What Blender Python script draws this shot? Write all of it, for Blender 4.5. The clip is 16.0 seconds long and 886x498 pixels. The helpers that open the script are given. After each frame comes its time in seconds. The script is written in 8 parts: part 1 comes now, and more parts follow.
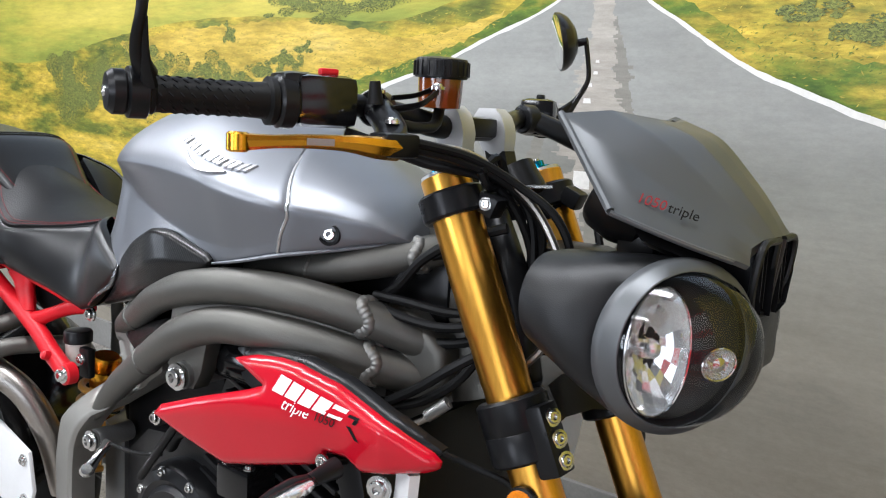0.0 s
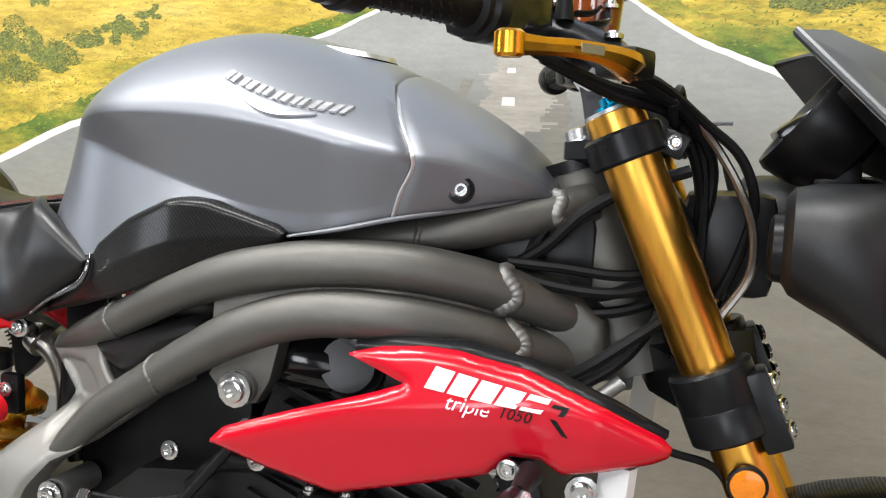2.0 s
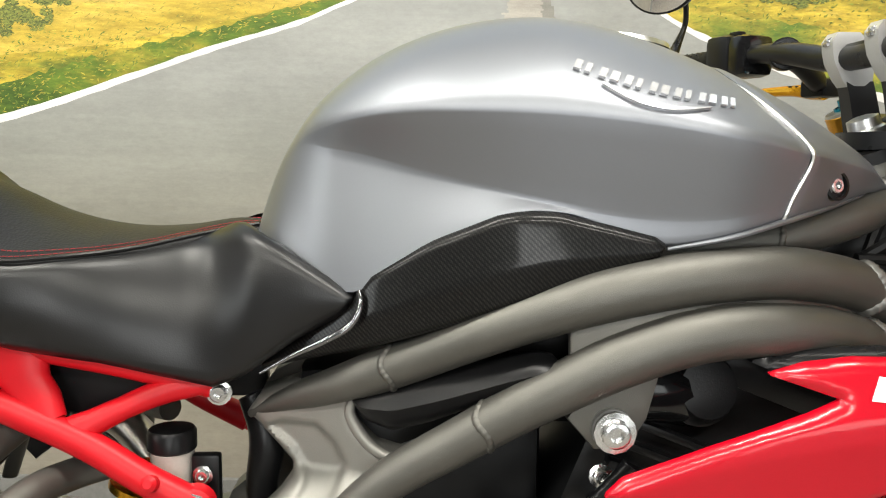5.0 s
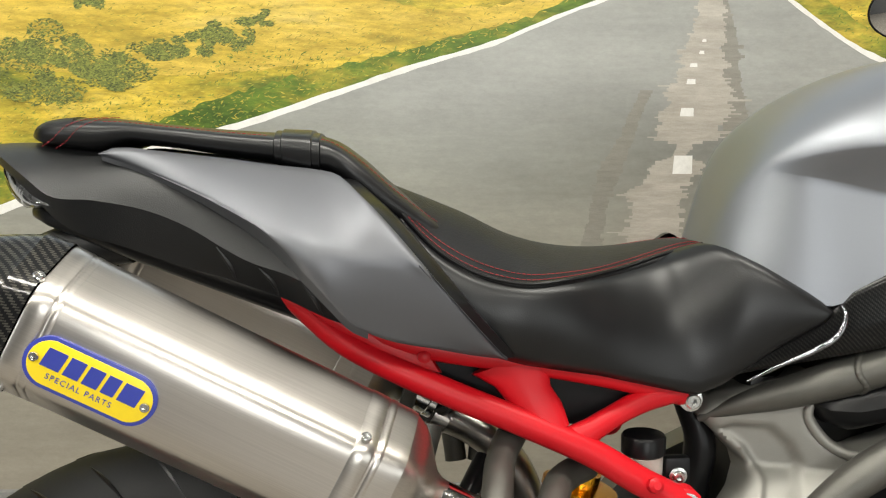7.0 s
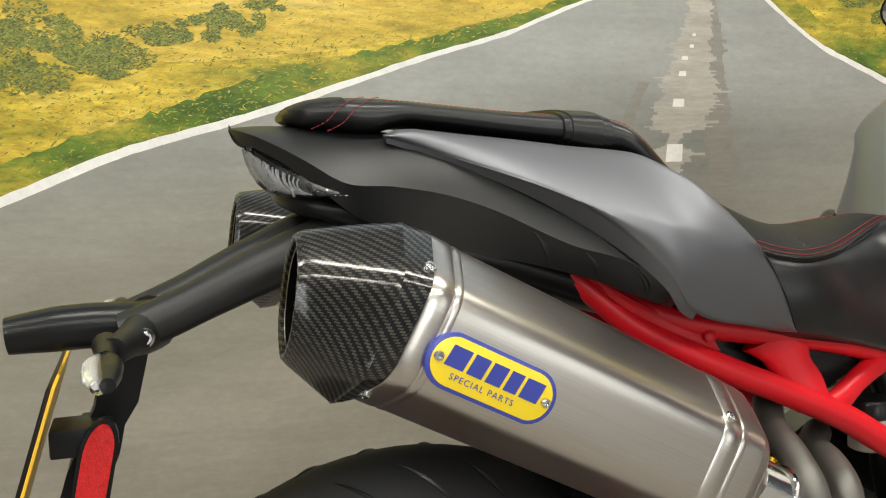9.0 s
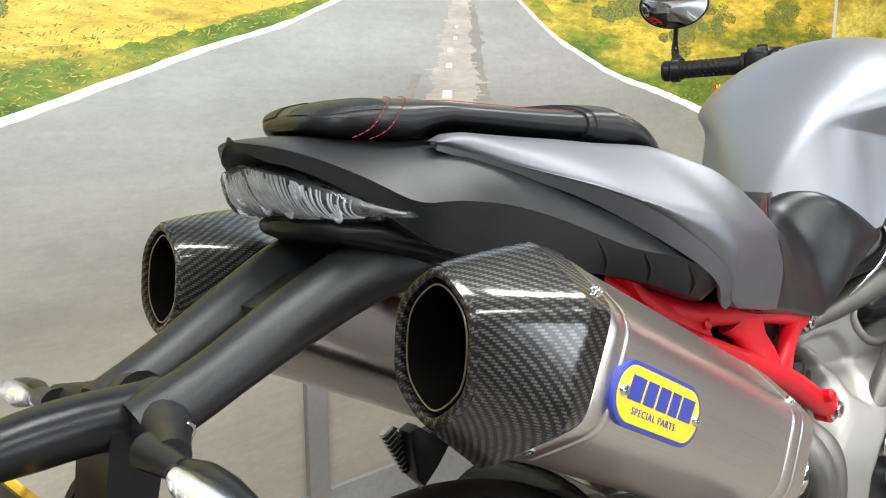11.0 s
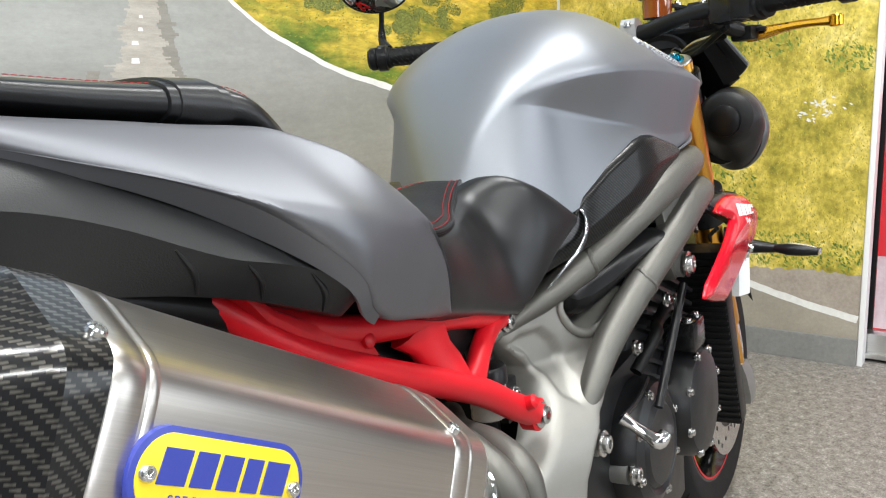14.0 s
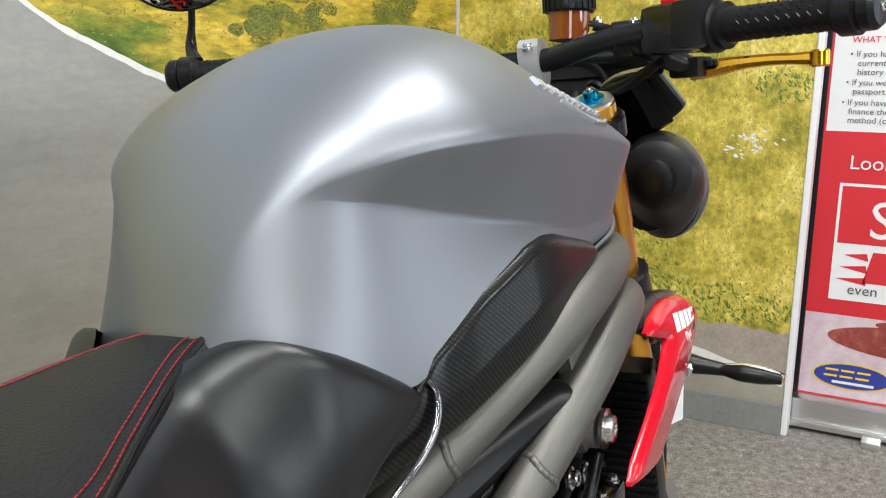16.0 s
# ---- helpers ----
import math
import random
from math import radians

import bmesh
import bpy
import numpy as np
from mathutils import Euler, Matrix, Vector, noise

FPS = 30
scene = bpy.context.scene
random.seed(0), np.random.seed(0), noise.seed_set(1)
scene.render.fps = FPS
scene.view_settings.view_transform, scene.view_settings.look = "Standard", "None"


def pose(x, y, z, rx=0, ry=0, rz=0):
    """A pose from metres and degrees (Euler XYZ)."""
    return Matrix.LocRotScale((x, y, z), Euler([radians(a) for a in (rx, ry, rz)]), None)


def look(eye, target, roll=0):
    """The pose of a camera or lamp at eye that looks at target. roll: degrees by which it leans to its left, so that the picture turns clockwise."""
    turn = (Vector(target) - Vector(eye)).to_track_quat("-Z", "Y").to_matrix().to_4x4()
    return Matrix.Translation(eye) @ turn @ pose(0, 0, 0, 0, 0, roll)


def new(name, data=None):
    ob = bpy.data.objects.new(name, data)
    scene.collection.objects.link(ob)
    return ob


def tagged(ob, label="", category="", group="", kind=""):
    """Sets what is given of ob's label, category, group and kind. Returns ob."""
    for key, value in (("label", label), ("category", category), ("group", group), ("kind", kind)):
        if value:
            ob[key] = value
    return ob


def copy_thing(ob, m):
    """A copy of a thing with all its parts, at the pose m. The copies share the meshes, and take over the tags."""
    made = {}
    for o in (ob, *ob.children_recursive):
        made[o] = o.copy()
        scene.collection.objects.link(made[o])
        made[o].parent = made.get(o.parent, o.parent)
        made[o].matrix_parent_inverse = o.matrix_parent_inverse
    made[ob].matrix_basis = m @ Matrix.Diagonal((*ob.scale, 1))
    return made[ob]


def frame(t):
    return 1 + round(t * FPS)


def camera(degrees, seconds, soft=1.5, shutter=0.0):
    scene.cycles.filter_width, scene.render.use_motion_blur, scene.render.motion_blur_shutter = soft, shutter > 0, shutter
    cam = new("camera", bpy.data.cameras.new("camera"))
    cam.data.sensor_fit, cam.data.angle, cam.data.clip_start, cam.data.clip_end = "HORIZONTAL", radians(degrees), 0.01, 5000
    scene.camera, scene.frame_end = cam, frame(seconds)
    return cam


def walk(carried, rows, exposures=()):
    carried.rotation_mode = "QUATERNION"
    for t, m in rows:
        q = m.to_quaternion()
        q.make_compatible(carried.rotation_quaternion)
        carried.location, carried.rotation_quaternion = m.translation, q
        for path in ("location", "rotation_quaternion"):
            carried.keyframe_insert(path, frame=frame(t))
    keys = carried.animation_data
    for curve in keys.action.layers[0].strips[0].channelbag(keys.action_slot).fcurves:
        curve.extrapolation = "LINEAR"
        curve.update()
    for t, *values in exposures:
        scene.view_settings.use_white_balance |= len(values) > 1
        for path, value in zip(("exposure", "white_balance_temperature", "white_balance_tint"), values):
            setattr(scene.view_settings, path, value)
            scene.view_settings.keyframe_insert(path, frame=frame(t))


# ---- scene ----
import functools

cam = camera(54.4, 16.0, 1.15)
PATH = [
    (0, (1.6387, -0.7520, 1.1065), (0.4159, 0.7723, 0.6809), 0.12),
    (0.5, (1.5295, -0.7877, 1.0976), (0.4100, 0.8151, 0.6762), 0.70),
    (1, (1.4136, -0.8414, 1.0770), (0.4435, 0.8572, 0.6603), 1.19),
    (1.5, (1.2974, -0.8580, 1.0308), (0.4817, 0.9233, 0.6286), 1.47),
    (2, (1.1726, -0.8302, 1.0168), (0.5089, 1.0129, 0.6135), 1.06),
    (2.5, (1.0898, -0.8114, 1.0269), (0.6550, 1.0971, 0.6161), 0.80),
    (3, (0.9920, -0.8153, 1.0203), (0.6692, 1.1154, 0.6100), 0.82),
    (5.5, (0.4554, -0.8340, 1.0010), (0.4429, 1.1265, 0.6057), 0.49),
    (6, (0.3211, -0.8587, 1.0070), (0.3054, 1.1029, 0.6175), 0.42),
    (6.5, (0.1844, -0.8874, 1.0287), (0.2111, 1.0740, 0.6386), 0.38),
    (7, (0.0612, -0.8881, 1.0309), (0.1514, 1.0706, 0.6368), 0.31),
    (7.5, (-0.0540, -0.8492, 1.0129), (0.0686, 1.1069, 0.6150), 0.23),
    (8, (-0.1430, -0.8062, 1.0041), (0.0649, 1.1429, 0.6068), 0.52),
    (8.5, (-0.2524, -0.7855, 0.9991), (0.1320, 1.1372, 0.6045), 1.11),
    (9, (-0.3928, -0.7895, 1.0069), (0.1579, 1.0930, 0.6161), 0.72),
    (11.5, (-0.6647, -0.4893, 1.0069), (0.7514, 0.8635, 0.6016), -0.34),
    (12, (-0.6742, -0.4816, 0.9896), (0.8253, 0.7775, 0.5821), -0.72),
    (12.5, (-0.6733, -0.4833, 0.9576), (0.8652, 0.7282, 0.5506), -1.22),
    (13, (-0.6250, -0.5028, 0.9481), (0.9384, 0.6796, 0.5508), -1.83),
    (13.5, (-0.5236, -0.5185, 0.9563), (1.0614, 0.6343, 0.5581), -2.17),
    (14, (-0.4363, -0.5212, 0.9722), (1.1834, 0.5843, 0.5788), -1.89),
    (14.5, (-0.3326, -0.5329, 0.9969), (1.2979, 0.5512, 0.5892), -1.78),
    (15, (-0.2207, -0.5082, 0.9980), (1.4302, 0.5452, 0.5922), -1.07),
    (15.5, (-0.1009, -0.4315, 1.0060), (1.5934, 0.5545, 0.6092), -0.14),
    (16, (0.0066, -0.3576, 1.0172), (1.7322, 0.5695, 0.6138), 0.70),
]
EXPOSURES = [(0.0, -0.14, 5850, 11), (1.0, -0.14, 6000, 11), (2.0, 0.04, 6200, 10), (3.0, 0.14, 6350, 9), (5.5, 0.0, 6700, 6), (6.5, -0.14, 6700, 6), (7.0, -0.26, 6700, 6), (7.5, -0.38, 6700, 6), (9.0, -0.40, 6700, 6), (11.0, 0.28, 6150, 9), (13.0, 0.32, 6150, 8), (13.5, 0.30, 6150, 8), (14.0, 0.06, 6120, 8), (14.5, -0.19, 6120, 8), (16.0, -0.20, 6120, 8)]
walk(cam, [(t, look(eye, target, roll)) for t, eye, target, roll in PATH], EXPOSURES)

# ---------------------------------------------------------------- world and light
world = bpy.data.worlds.new("showroom_world")
scene.world = world
world.use_nodes = True
world.node_tree.nodes["Background"].inputs[0].default_value = (0.9, 0.95, 1.0, 1)
world.node_tree.nodes["Background"].inputs[1].default_value = 0.08


def area_light(name, m, sx, sy, watts, color):
    data = bpy.data.lights.new(name, "AREA")
    data.shape, data.size, data.size_y, data.energy, data.color = "RECTANGLE", sx, sy, watts, color
    ob = new(name, data)
    ob.matrix_world = m
    return ob


# ceiling light panels over the bikes, and the shop window behind the visitor
# the panel at x -3.5 is unseen, added to brighten rear-facing parts
LAMPS = [(-3.5, -2.3), (-2.0, -0.35), (-0.4, -0.35), (1.2, -0.35), (-2.0, -2.3), (-0.4, -2.3), (1.2, -2.3)]
for lx, ly in LAMPS:
    area_light("ceiling_lamp_light", pose(lx, ly, 2.76), 1.15, 0.28, 45, (1.0, 0.97, 0.92))
area_light("window_light", look((0.6, -5.12, 1.6), (0.6, 0, 1.6)), 1.5, 1.5, 70, (0.97, 0.98, 1.0))
# assumed window out of view, added as fill for rear-facing parts
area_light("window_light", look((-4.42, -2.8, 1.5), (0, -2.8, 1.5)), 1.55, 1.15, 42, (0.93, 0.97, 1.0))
area_light("window_light", look((3.9, -5.12, 1.25), (3.9, 0, 1.25)), 2.9, 2.2, 60, (0.95, 0.98, 1.0))


# ---------------------------------------------------------------- materials
def nodes_of(name):
    m = bpy.data.materials.new(name)
    m.use_nodes = True
    nt = m.node_tree
    return m, nt, nt.nodes["Principled BSDF"]


def coords(nt, scale=(1, 1, 1), rot=(0, 0, 0)):
    tc = nt.nodes.new("ShaderNodeTexCoord")
    mp = nt.nodes.new("ShaderNodeMapping")
    mp.inputs["Scale"].default_value = scale
    mp.inputs["Rotation"].default_value = rot
    nt.links.new(tc.outputs["Object"], mp.inputs[0])
    return mp.outputs[0]


def noise_node(nt, vec, scale, detail=4, rough=0.6):
    n = nt.nodes.new("ShaderNodeTexNoise")
    n.inputs["Scale"].default_value, n.inputs["Detail"].default_value, n.inputs["Roughness"].default_value = scale, detail, rough
    nt.links.new(vec, n.inputs["Vector"])
    return n.outputs[0]


def ramp(nt, fac, stops):
    r = nt.nodes.new("ShaderNodeValToRGB")
    e = r.color_ramp.elements
    while len(e) < len(stops):
        e.new(0.5)
    for k, (p, c) in zip(e, stops):
        k.position, k.color = p, (*c, 1)
    nt.links.new(fac, r.inputs[0])
    return r.outputs[0]


def bump(nt, height, strength, dist, bsdf):
    b = nt.nodes.new("ShaderNodeBump")
    b.inputs["Strength"].default_value, b.inputs["Distance"].default_value = strength, dist
    nt.links.new(height, b.inputs["Height"])
    nt.links.new(b.outputs[0], bsdf.inputs["Normal"])
    return b


def surface(name, color, rough=0.5, metal=0.0, grain=0.06, grain_scale=40, fine=400, bumps=0.0, rough_var=0.08, coat=0.0, spec=0.5):
    """A paint, plastic or metal with a little variation of colour and gloss at two scales, and fine relief."""
    m, nt, b = nodes_of(name)
    v = coords(nt)
    big, small = noise_node(nt, v, grain_scale), noise_node(nt, v, fine, 2)
    mix = nt.nodes.new("ShaderNodeMath")
    mix.operation = "MULTIPLY_ADD"
    nt.links.new(big, mix.inputs[0])
    mix.inputs[1].default_value = 0.6
    sc = nt.nodes.new("ShaderNodeMath")
    sc.operation = "MULTIPLY"
    nt.links.new(small, sc.inputs[0])
    sc.inputs[1].default_value = 0.4
    nt.links.new(sc.outputs[0], mix.inputs[2])
    lo, hi = [max(0, c * (1 - grain)) for c in color], [min(1, c * (1 + grain)) for c in color]
    nt.links.new(ramp(nt, mix.outputs[0], [(0.3, lo), (0.7, hi)]), b.inputs["Base Color"])
    rr = nt.nodes.new("ShaderNodeMapRange")
    nt.links.new(big, rr.inputs[0])
    rr.inputs[3].default_value, rr.inputs[4].default_value = max(0.02, rough - rough_var), min(1, rough + rough_var)
    nt.links.new(rr.outputs[0], b.inputs["Roughness"])
    b.inputs["Metallic"].default_value = metal
    b.inputs["Specular IOR Level"].default_value = spec
    if coat:
        b.inputs["Coat Weight"].default_value, b.inputs["Coat Roughness"].default_value = coat, 0.05
    if bumps:
        bump(nt, small, bumps, 0.0006, b)
    return m


def carbon_weave(name, scale, rough, dark, light, coat=0.7, wrapped=False):
    """Twill weave under clear lacquer; wrapped: it follows the mesh's own coordinates, in metres."""
    m, nt, b = nodes_of(name)
    tc = nt.nodes.new("ShaderNodeTexCoord")
    mp = nt.nodes.new("ShaderNodeMapping")
    mp.inputs["Scale"].default_value = (scale, scale, scale)
    nt.links.new(tc.outputs["UV" if wrapped else "Object"], mp.inputs[0])
    v = mp.outputs[0]
    sep = nt.nodes.new("ShaderNodeSeparateXYZ")
    nt.links.new(v, sep.inputs[0])

    def math_(op, a, c=None, val=None):
        n = nt.nodes.new("ShaderNodeMath")
        n.operation = op
        for k, s in enumerate((a, c)):
            if s is not None:
                nt.links.new(s, n.inputs[k])
        if val is not None:
            n.inputs[1].default_value = val
        return n.outputs[0]

    sx, sy = sep.outputs[0], sep.outputs[1 if wrapped else 2]
    s = math_("ADD", math_("FLOOR", sx), math_("FLOOR", sy))
    w = math_("LESS_THAN", math_("FLOORED_MODULO", s, val=4.0), val=2.0)
    rx = math_("PINGPONG", math_("FRACT", sy), val=0.5)
    rz = math_("PINGPONG", math_("FRACT", sx), val=0.5)
    mx = nt.nodes.new("ShaderNodeMix")
    nt.links.new(w, mx.inputs[0])
    nt.links.new(rx, mx.inputs[2])
    nt.links.new(rz, mx.inputs[3])
    # tows of one direction are lightened: their sheen is put in the colour
    tow = math_("MULTIPLY", math_("ADD", mx.outputs[0], None, 0.25), noise_node(nt, v, 0.35, 3))
    shade = math_("MULTIPLY_ADD", w, tow, None)
    shade.node.inputs[2].default_value = 0.0
    nt.links.new(ramp(nt, shade, [(0.0, dark), (0.12, dark), (0.36, light)]), b.inputs["Base Color"])
    rr = nt.nodes.new("ShaderNodeMapRange")
    nt.links.new(w, rr.inputs[0])
    rr.inputs[3].default_value, rr.inputs[4].default_value = 0.5, 0.34
    nt.links.new(rr.outputs[0], b.inputs["Roughness"])
    b.inputs["Metallic"].default_value = 0.5
    b.inputs["Specular IOR Level"].default_value = 0.25
    bump(nt, mx.outputs[0], 0.15, 0.0004, b)
    b.inputs["Coat Weight"].default_value, b.inputs["Coat Roughness"].default_value = coat, rough
    return m


def brushed(name, color, rough, axis_scale, tilt=0.0, strength=0.12):
    """Metal brushed along one axis; tilt: how far that axis dips, in degrees."""
    m, nt, b = nodes_of(name)
    turned = nt.nodes.new("ShaderNodeMapping")
    turned.inputs["Scale"].default_value = axis_scale
    nt.links.new(coords(nt, (1, 1, 1), (0, radians(-tilt), 0)), turned.inputs[0])
    n = noise_node(nt, turned.outputs[0], 1.0, 5, 0.7)
    big = noise_node(nt, coords(nt), 9)
    nt.links.new(ramp(nt, n, [(0.3, [c * 0.90 for c in color]), (0.7, [min(1, c * 1.06) for c in color])]), b.inputs["Base Color"])
    rr = nt.nodes.new("ShaderNodeMapRange")
    nt.links.new(big, rr.inputs[0])
    rr.inputs[3].default_value, rr.inputs[4].default_value = rough - 0.05, rough + 0.07
    nt.links.new(rr.outputs[0], b.inputs["Roughness"])
    b.inputs["Metallic"].default_value = 1.0
    bump(nt, n, strength, 0.0004, b)
    return m


def speckle(name, stops, scales, rough=0.8, bumps=0.2, stretch=(1, 1, 1), spec=0.3):
    """Printed or rough surface: noise at two scales through a colour ramp."""
    m, nt, b = nodes_of(name)
    v = coords(nt, stretch)
    a, c = noise_node(nt, v, scales[0], 6, 0.65), noise_node(nt, v, scales[1], 4, 0.7)
    mix = nt.nodes.new("ShaderNodeMix")
    mix.inputs[0].default_value = 0.5
    nt.links.new(a, mix.inputs[2])
    nt.links.new(c, mix.inputs[3])
    nt.links.new(ramp(nt, mix.outputs[0], stops), b.inputs["Base Color"])
    b.inputs["Roughness"].default_value = rough
    b.inputs["Specular IOR Level"].default_value = spec
    if bumps:
        bump(nt, c, bumps, 0.001, b)
    return m


def glass_like(name, color=(1, 1, 1), rough=0.03):
    m, nt, b = nodes_of(name)
    b.inputs["Base Color"].default_value = (*color, 1)
    b.inputs["Transmission Weight"].default_value = 1.0
    b.inputs["Roughness"].default_value = rough
    b.inputs["IOR"].default_value = 1.42
    return m


def leather(name, color, scale, rough=0.5, strength=0.35, spec=0.17):
    m, nt, b = nodes_of(name)
    vor = nt.nodes.new("ShaderNodeTexVoronoi")
    vor.inputs["Scale"].default_value = scale
    v = coords(nt)
    nt.links.new(v, vor.inputs["Vector"])
    big = noise_node(nt, v, 14)
    nt.links.new(ramp(nt, big, [(0.3, [c * 0.8 for c in color]), (0.7, [c * 1.2 for c in color])]), b.inputs["Base Color"])
    b.inputs["Roughness"].default_value = rough
    b.inputs["Specular IOR Level"].default_value = spec
    bump(nt, vor.outputs["Distance"], strength, 0.0006, b)
    return m


TANK = surface("satin_graphite_paint", (0.225, 0.234, 0.256), 0.44, 0.8, 0.03, 6, 900, 0.03, 0.03)
TAILGREY = surface("satin_grey_paint", (0.142, 0.145, 0.158), 0.50, 0.75, 0.03, 6, 900, 0.03, 0.03)
COWLGREY = surface("matt_grey_paint", (0.115, 0.12, 0.125), 0.42, 0.6, 0.03, 8, 900, 0.03, 0.03)
FRAME = surface("textured_frame_coating", (0.122, 0.118, 0.106), 0.46, 0.7, 0.10, 30, 1100, 0.45)
# frame coating again, lightened to stand in for window light on the casting
CASTING = surface("cast_frame_coating_lit", (0.27, 0.262, 0.24), 0.48, 0.6, 0.08, 30, 1100, 0.3)
WELD = surface("weld_bead", (0.25, 0.245, 0.23), 0.5, 0.7, 0.12, 60, 600, 0.2)
BLACK = surface("black_plastic", (0.006, 0.006, 0.0065), 0.32, 0.0, 0.2, 30, 800, 0.15, spec=0.22)
SATIN = surface("satin_black", (0.009, 0.0092, 0.010), 0.30, 0.0, 0.15, 20, 900, 0.12, spec=0.22)
GRAIN = surface("grained_black_plastic", (0.0078, 0.008, 0.0085), 0.42, 0.0, 0.2, 25, 900, 0.35, spec=0.40)
GLOSS = surface("gloss_black", (0.006, 0.006, 0.0065), 0.14, 0.0, 0.2, 15, 600, spec=0.45)
TRIM = surface("polished_dark_trim", (0.24, 0.24, 0.25), 0.15, 0.95, 0.1, 15, 600, 0, 0.03)
RUBBER = surface("grip_rubber", (0.0042, 0.0042, 0.0044), 0.5, 0.0, 0.2, 50, 500, 0.3, spec=0.22)
TYRE = surface("tyre_rubber", (0.0084, 0.0084, 0.0087), 0.62, 0.0, 0.2, 40, 300, 0.3, spec=0.22)
ENGINE = surface("engine_black_paint", (0.009, 0.009, 0.0098), 0.34, 0.0, 0.3, 25, 500, 0.3, spec=0.35)
CAST = surface("cast_grey_metal", (0.32, 0.32, 0.31), 0.42, 0.8, 0.12, 35, 500, 0.3)
RED = surface("gloss_red_paint", (0.49, 0.002, 0.014), 0.24, 0.0, 0.04, 10, 600, 0, 0.03, 0.35, 0.4)
REDFRAME = surface("satin_red_paint", (0.52, 0.006, 0.013), 0.40, 0.0, 0.05, 14, 500, 0.08, 0.05, 0.0, 0.3)
GOLD = brushed("gold_anodised", (0.82, 0.42, 0.065), 0.29, (300, 300, 8), 0.0, 0.02)
GOLDLEVER = surface("gold_lever_anodised", (0.85, 0.42, 0.035), 0.25, 1.0, 0.05, 30, 500)
STEEL = surface("bolt_steel", (0.66, 0.66, 0.65), 0.22, 1.0, 0.12, 90, 600)
CHROME = surface("polished_metal", (0.75, 0.75, 0.75), 0.12, 1.0, 0.04, 40, 500)
ALU = brushed("machined_alloy", (0.70, 0.70, 0.69), 0.33, (30, 300, 300))
TITAN = brushed("brushed_titanium", (0.56, 0.525, 0.485), 0.29, (6, 500, 900), 27.9, 0.022)
PIPE = brushed("pipe_steel", (0.40, 0.37, 0.34), 0.32, (60, 60, 60))
CARBON = carbon_weave("carbon_weave_panel", 850, 0.12, (0.0030, 0.0030, 0.0033), (0.022, 0.021, 0.019), 0.20)
CARBON2 = carbon_weave("carbon_weave_coarse", 460, 0.13, (0.004, 0.004, 0.0045), (0.080, 0.075, 0.064), 0.75, True)
BLUE = surface("blue_anodised", (0.02, 0.34, 0.55), 0.25, 1.0, 0.05, 40, 500)
SEATSIDE = leather("seat_side_vinyl", (0.0055, 0.0055, 0.006), 700, 0.36, 0.10, 0.42)
SEATTOP = leather("seat_top_vinyl", (0.011, 0.011, 0.0115), 380, 0.45, 0.5)
STITCH = surface("red_thread", (0.24, 0.007, 0.011), 0.7, 0.0, 0.2, 90, 900)
WHITE = surface("white_paint", (0.78, 0.78, 0.78), 0.35, 0.0, 0.04, 20, 400)
SILVERLOGO = surface("silver_badge", (0.80, 0.80, 0.81), 0.25, 0.7, 0.03, 40, 500)
AMBER = surface("amber_lens", (0.75, 0.22, 0.01), 0.12, 0.0, 0.15, 90, 300)
AMBERFLUID = surface("amber_reservoir", (0.20, 0.045, 0.006), 0.12, 0.0, 0.15, 30, 200, 0, 0.02, 0.8)
def thin_clear(name, tint, rough=0.03):
    """A thin clear shell: see-through, with a gloss that grows at grazing angles."""
    m, nt, b = nodes_of(name)
    out = [n for n in nt.nodes if n.type == "OUTPUT_MATERIAL"][0]
    clear, gloss, fac, mix = (nt.nodes.new("ShaderNode" + k) for k in ("BsdfTransparent", "BsdfGlossy", "Fresnel", "MixShader"))
    clear.inputs[0].default_value = (*tint, 1)
    gloss.inputs["Roughness"].default_value = rough
    fac.inputs["IOR"].default_value = 1.5
    nt.links.new(fac.outputs[0], mix.inputs[0])
    nt.links.new(clear.outputs[0], mix.inputs[1])
    nt.links.new(gloss.outputs[0], mix.inputs[2])
    nt.links.new(mix.outputs[0], out.inputs["Surface"])
    nt.nodes.remove(b)
    return m


CLEAR = glass_like("clear_lens", (1, 1, 1), 0.02)
LENS = thin_clear("clear_lamp_shell", (0.90, 0.90, 0.90))
LAMPCHROME = surface("lamp_chrome", (0.74, 0.75, 0.76), 0.22, 0.6, 0.3, 60, 220, 0.5)
ALLOY = surface("satin_alloy", (0.50, 0.50, 0.50), 0.42, 0.55, 0.05, 40, 500, 0.1)
LAMPGREY = surface("lamp_housing_grey", (0.10, 0.10, 0.102), 0.28, 0.5, 0.35, 90, 420, 0.4)
REFLECTOR = surface("reflector_chrome", (0.86, 0.87, 0.88), 0.13, 0.75, 0.1, 60, 300, 0.1)
REDLENS = surface("red_reflector", (0.45, 0.01, 0.01), 0.16, 0.0, 0.3, 200, 700, 0.6)
YELLOWPLATE = surface("yellow_plate", (0.72, 0.42, 0.03), 0.4, 0.0, 0.05, 20, 400)
BADGE_Y = surface("badge_yellow", (0.82, 0.60, 0.02), 0.3, 0.0, 0.04, 30, 400)
BADGE_B = surface("badge_blue", (0.035, 0.05, 0.30), 0.3, 0.0, 0.05, 30, 400)
# near-black with hardly any gloss, for the inside of the outlets
SLEEVEBLACK = surface("near_black_steel", (0.003, 0.0028, 0.0026), 0.9, 0.0, 0.3, 60, 400, spec=0.01)
MIRROR = surface("mirror_glass", (0.9, 0.9, 0.9), 0.02, 1.0, 0.0, 10, 100, 0, 0.0)
